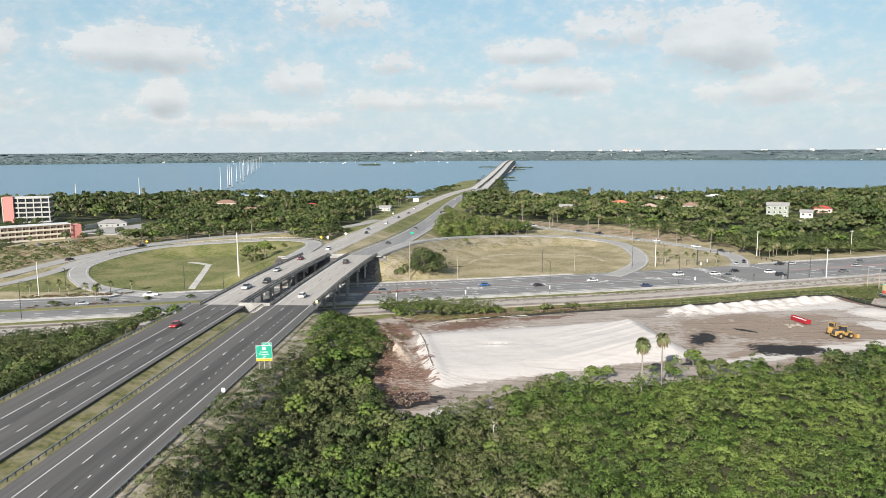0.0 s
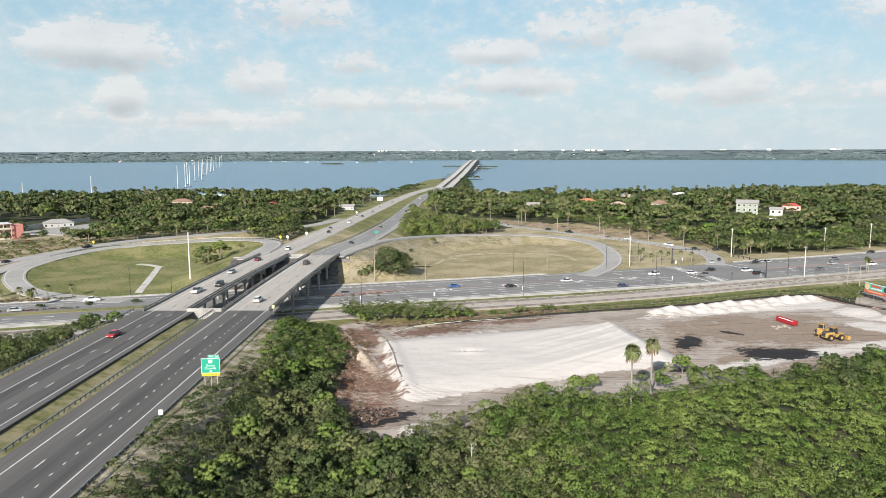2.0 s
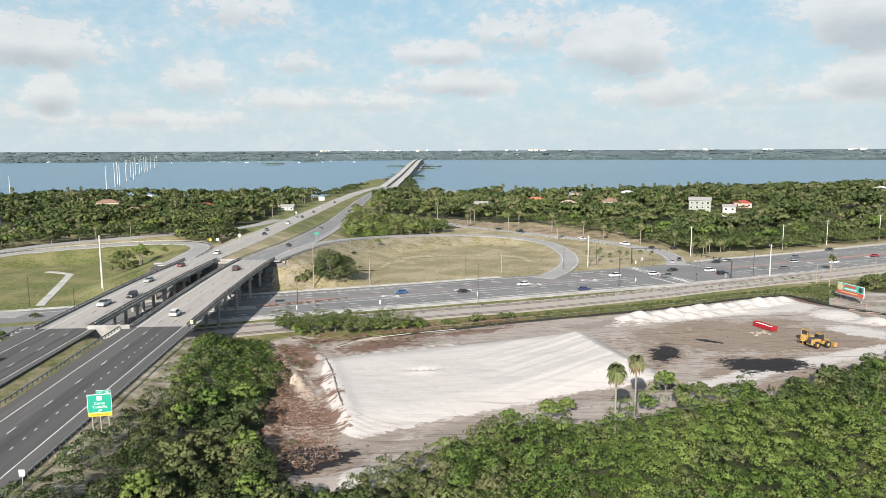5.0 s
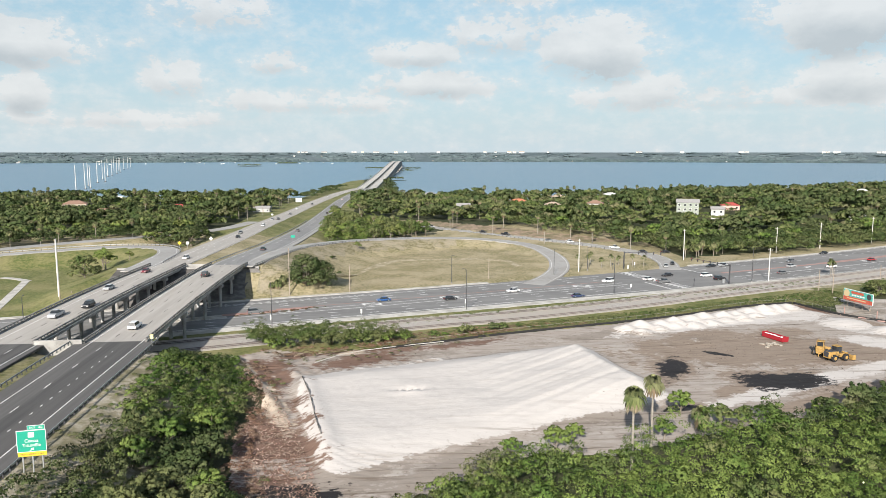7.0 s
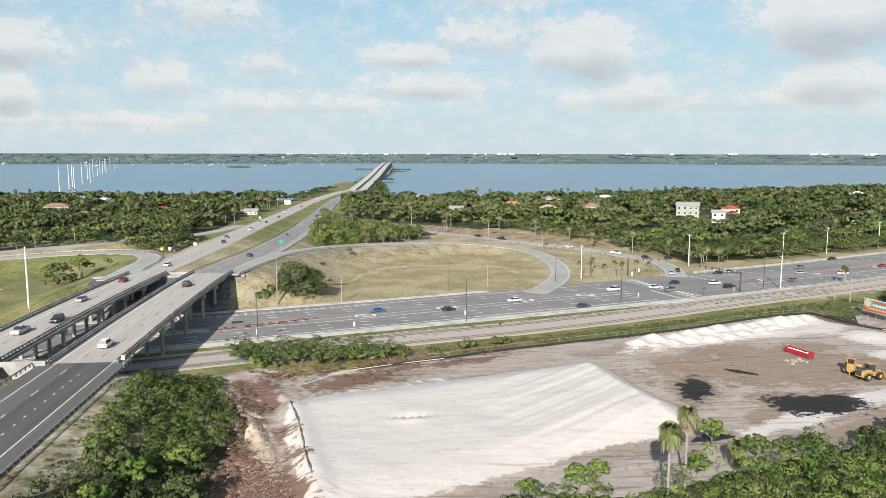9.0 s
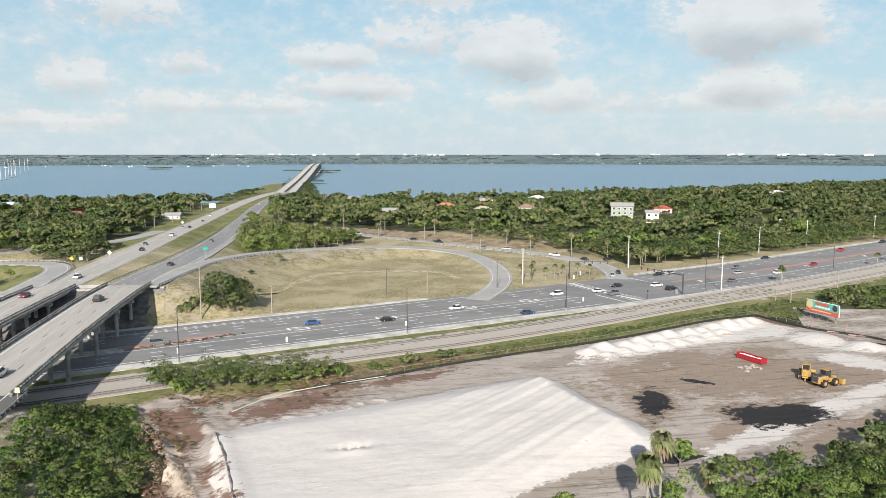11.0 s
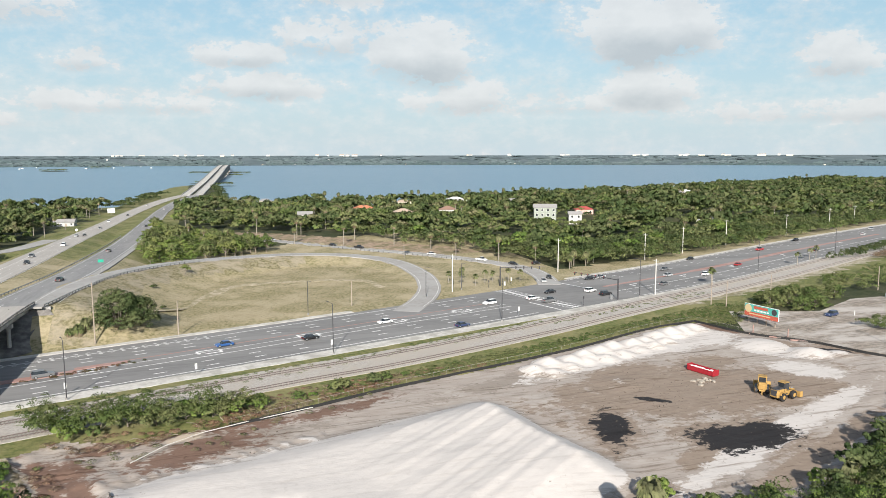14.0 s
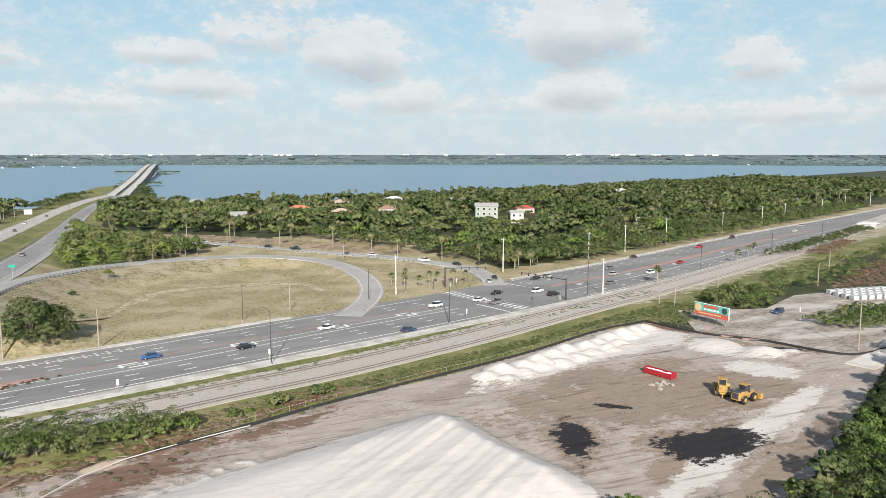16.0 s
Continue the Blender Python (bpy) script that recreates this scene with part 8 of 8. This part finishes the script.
for k in range(16):
    a = radians(random.uniform(-20, -2))
    r_ = random.uniform(3300, 4200)
    bm = prism(bmesh.new(), [(-2, 0), (-2.6, 2), (2.6, 2), (2, 0)], -6, 6)
    o = tagged(new("boat"), "small white boat on the river", "boat", "boats on the river")
    o.matrix_basis = pose(28 + math.sin(a) * r_, 45 + math.cos(a) * r_, -5.6, 0, 0, random.uniform(0, 180))
    part("hull", bm, WHITE, o)
    part("cabin", box_bm([(-.5, 0, 3, 5, 3.4, 2)], .2), WHITE, o)

# ---- yard east of the pit ----
YARD = [(172, 256), (186, 279), (200, 274), (214, 270), (240, 282), (275, 282), (278, 250), (240, 236), (222, 224), (196, 216), (190, 222), (181, 240)]
YM = mat("yard_dirt", (0.20, 0.17, 0.14), (0.36, 0.31, 0.26), .8, lo=.4, hi=.62, c3=(0.50, 0.46, 0.42), scale3=.08, bump=.08, bscale=1, stretch=(-.5, .5, 1.4))
bm = bmesh.new()
bm.faces.new([bm.verts.new((x, y, .06)) for x, y in YARD])
r = bmesh.ops.extrude_face_region(bm, geom=bm.faces[:])
bmesh.ops.translate(bm, verts=[v for v in r["geom"] if isinstance(v, bmesh.types.BMVert)], vec=(0, 0, -.8))
bmesh.ops.recalc_face_normals(bm, faces=bm.faces[:])
o = part("yard_ground", bm, YM, None)
tagged(o, "bare pale dirt yard with a track", "yard", "", "structure")
TRACK = Line([(182, 213.5, .05), (200, 219, .1), (226, 231, .12), (262, 244, .12), (330, 262, .1)], 3)
strip(TRACK, -3.2, 3.4, .06, .3, name="track", material=mat("sandy_track", (.56, .53, .49), (.64, .61, .57), .4, c3=(.47, .43, .385), scale3=.08, bump=.04, bscale=1.2), label="pale sandy haul track", category="track")
CRATE = plain("grey_block", (.48, .49, .49), .9)
for i in range(4):
    for k in range(9):
        x, y = 252 + k * 3.1 + i * .8, 268 + i * 3.6 - k * .5
        s = tagged(new("block_stack"), "stack of grey concrete blocks on a pallet", "block stack", "stacks in the yard")
        s.matrix_basis = pose(x, y, .06, 0, 0, -10 + random.uniform(-4, 4))
        part("blocks", box_bm([(0, 0, .9, 2.2, 2.2, 1.5)], .05), CRATE, s).name = "block_pile"
        part("pallet", box_bm([(0, 0, .08, 2.3, 2.3, .16)]), WOODP, s)
tagged(part("post", tube(bmesh.new(), [(0, 0, 0), (0, 0, 1.5)], [.12, .1], 8), WHITE, None), "short white post standing in the yard", "post").matrix_basis = pose(219, 261.5, .06)
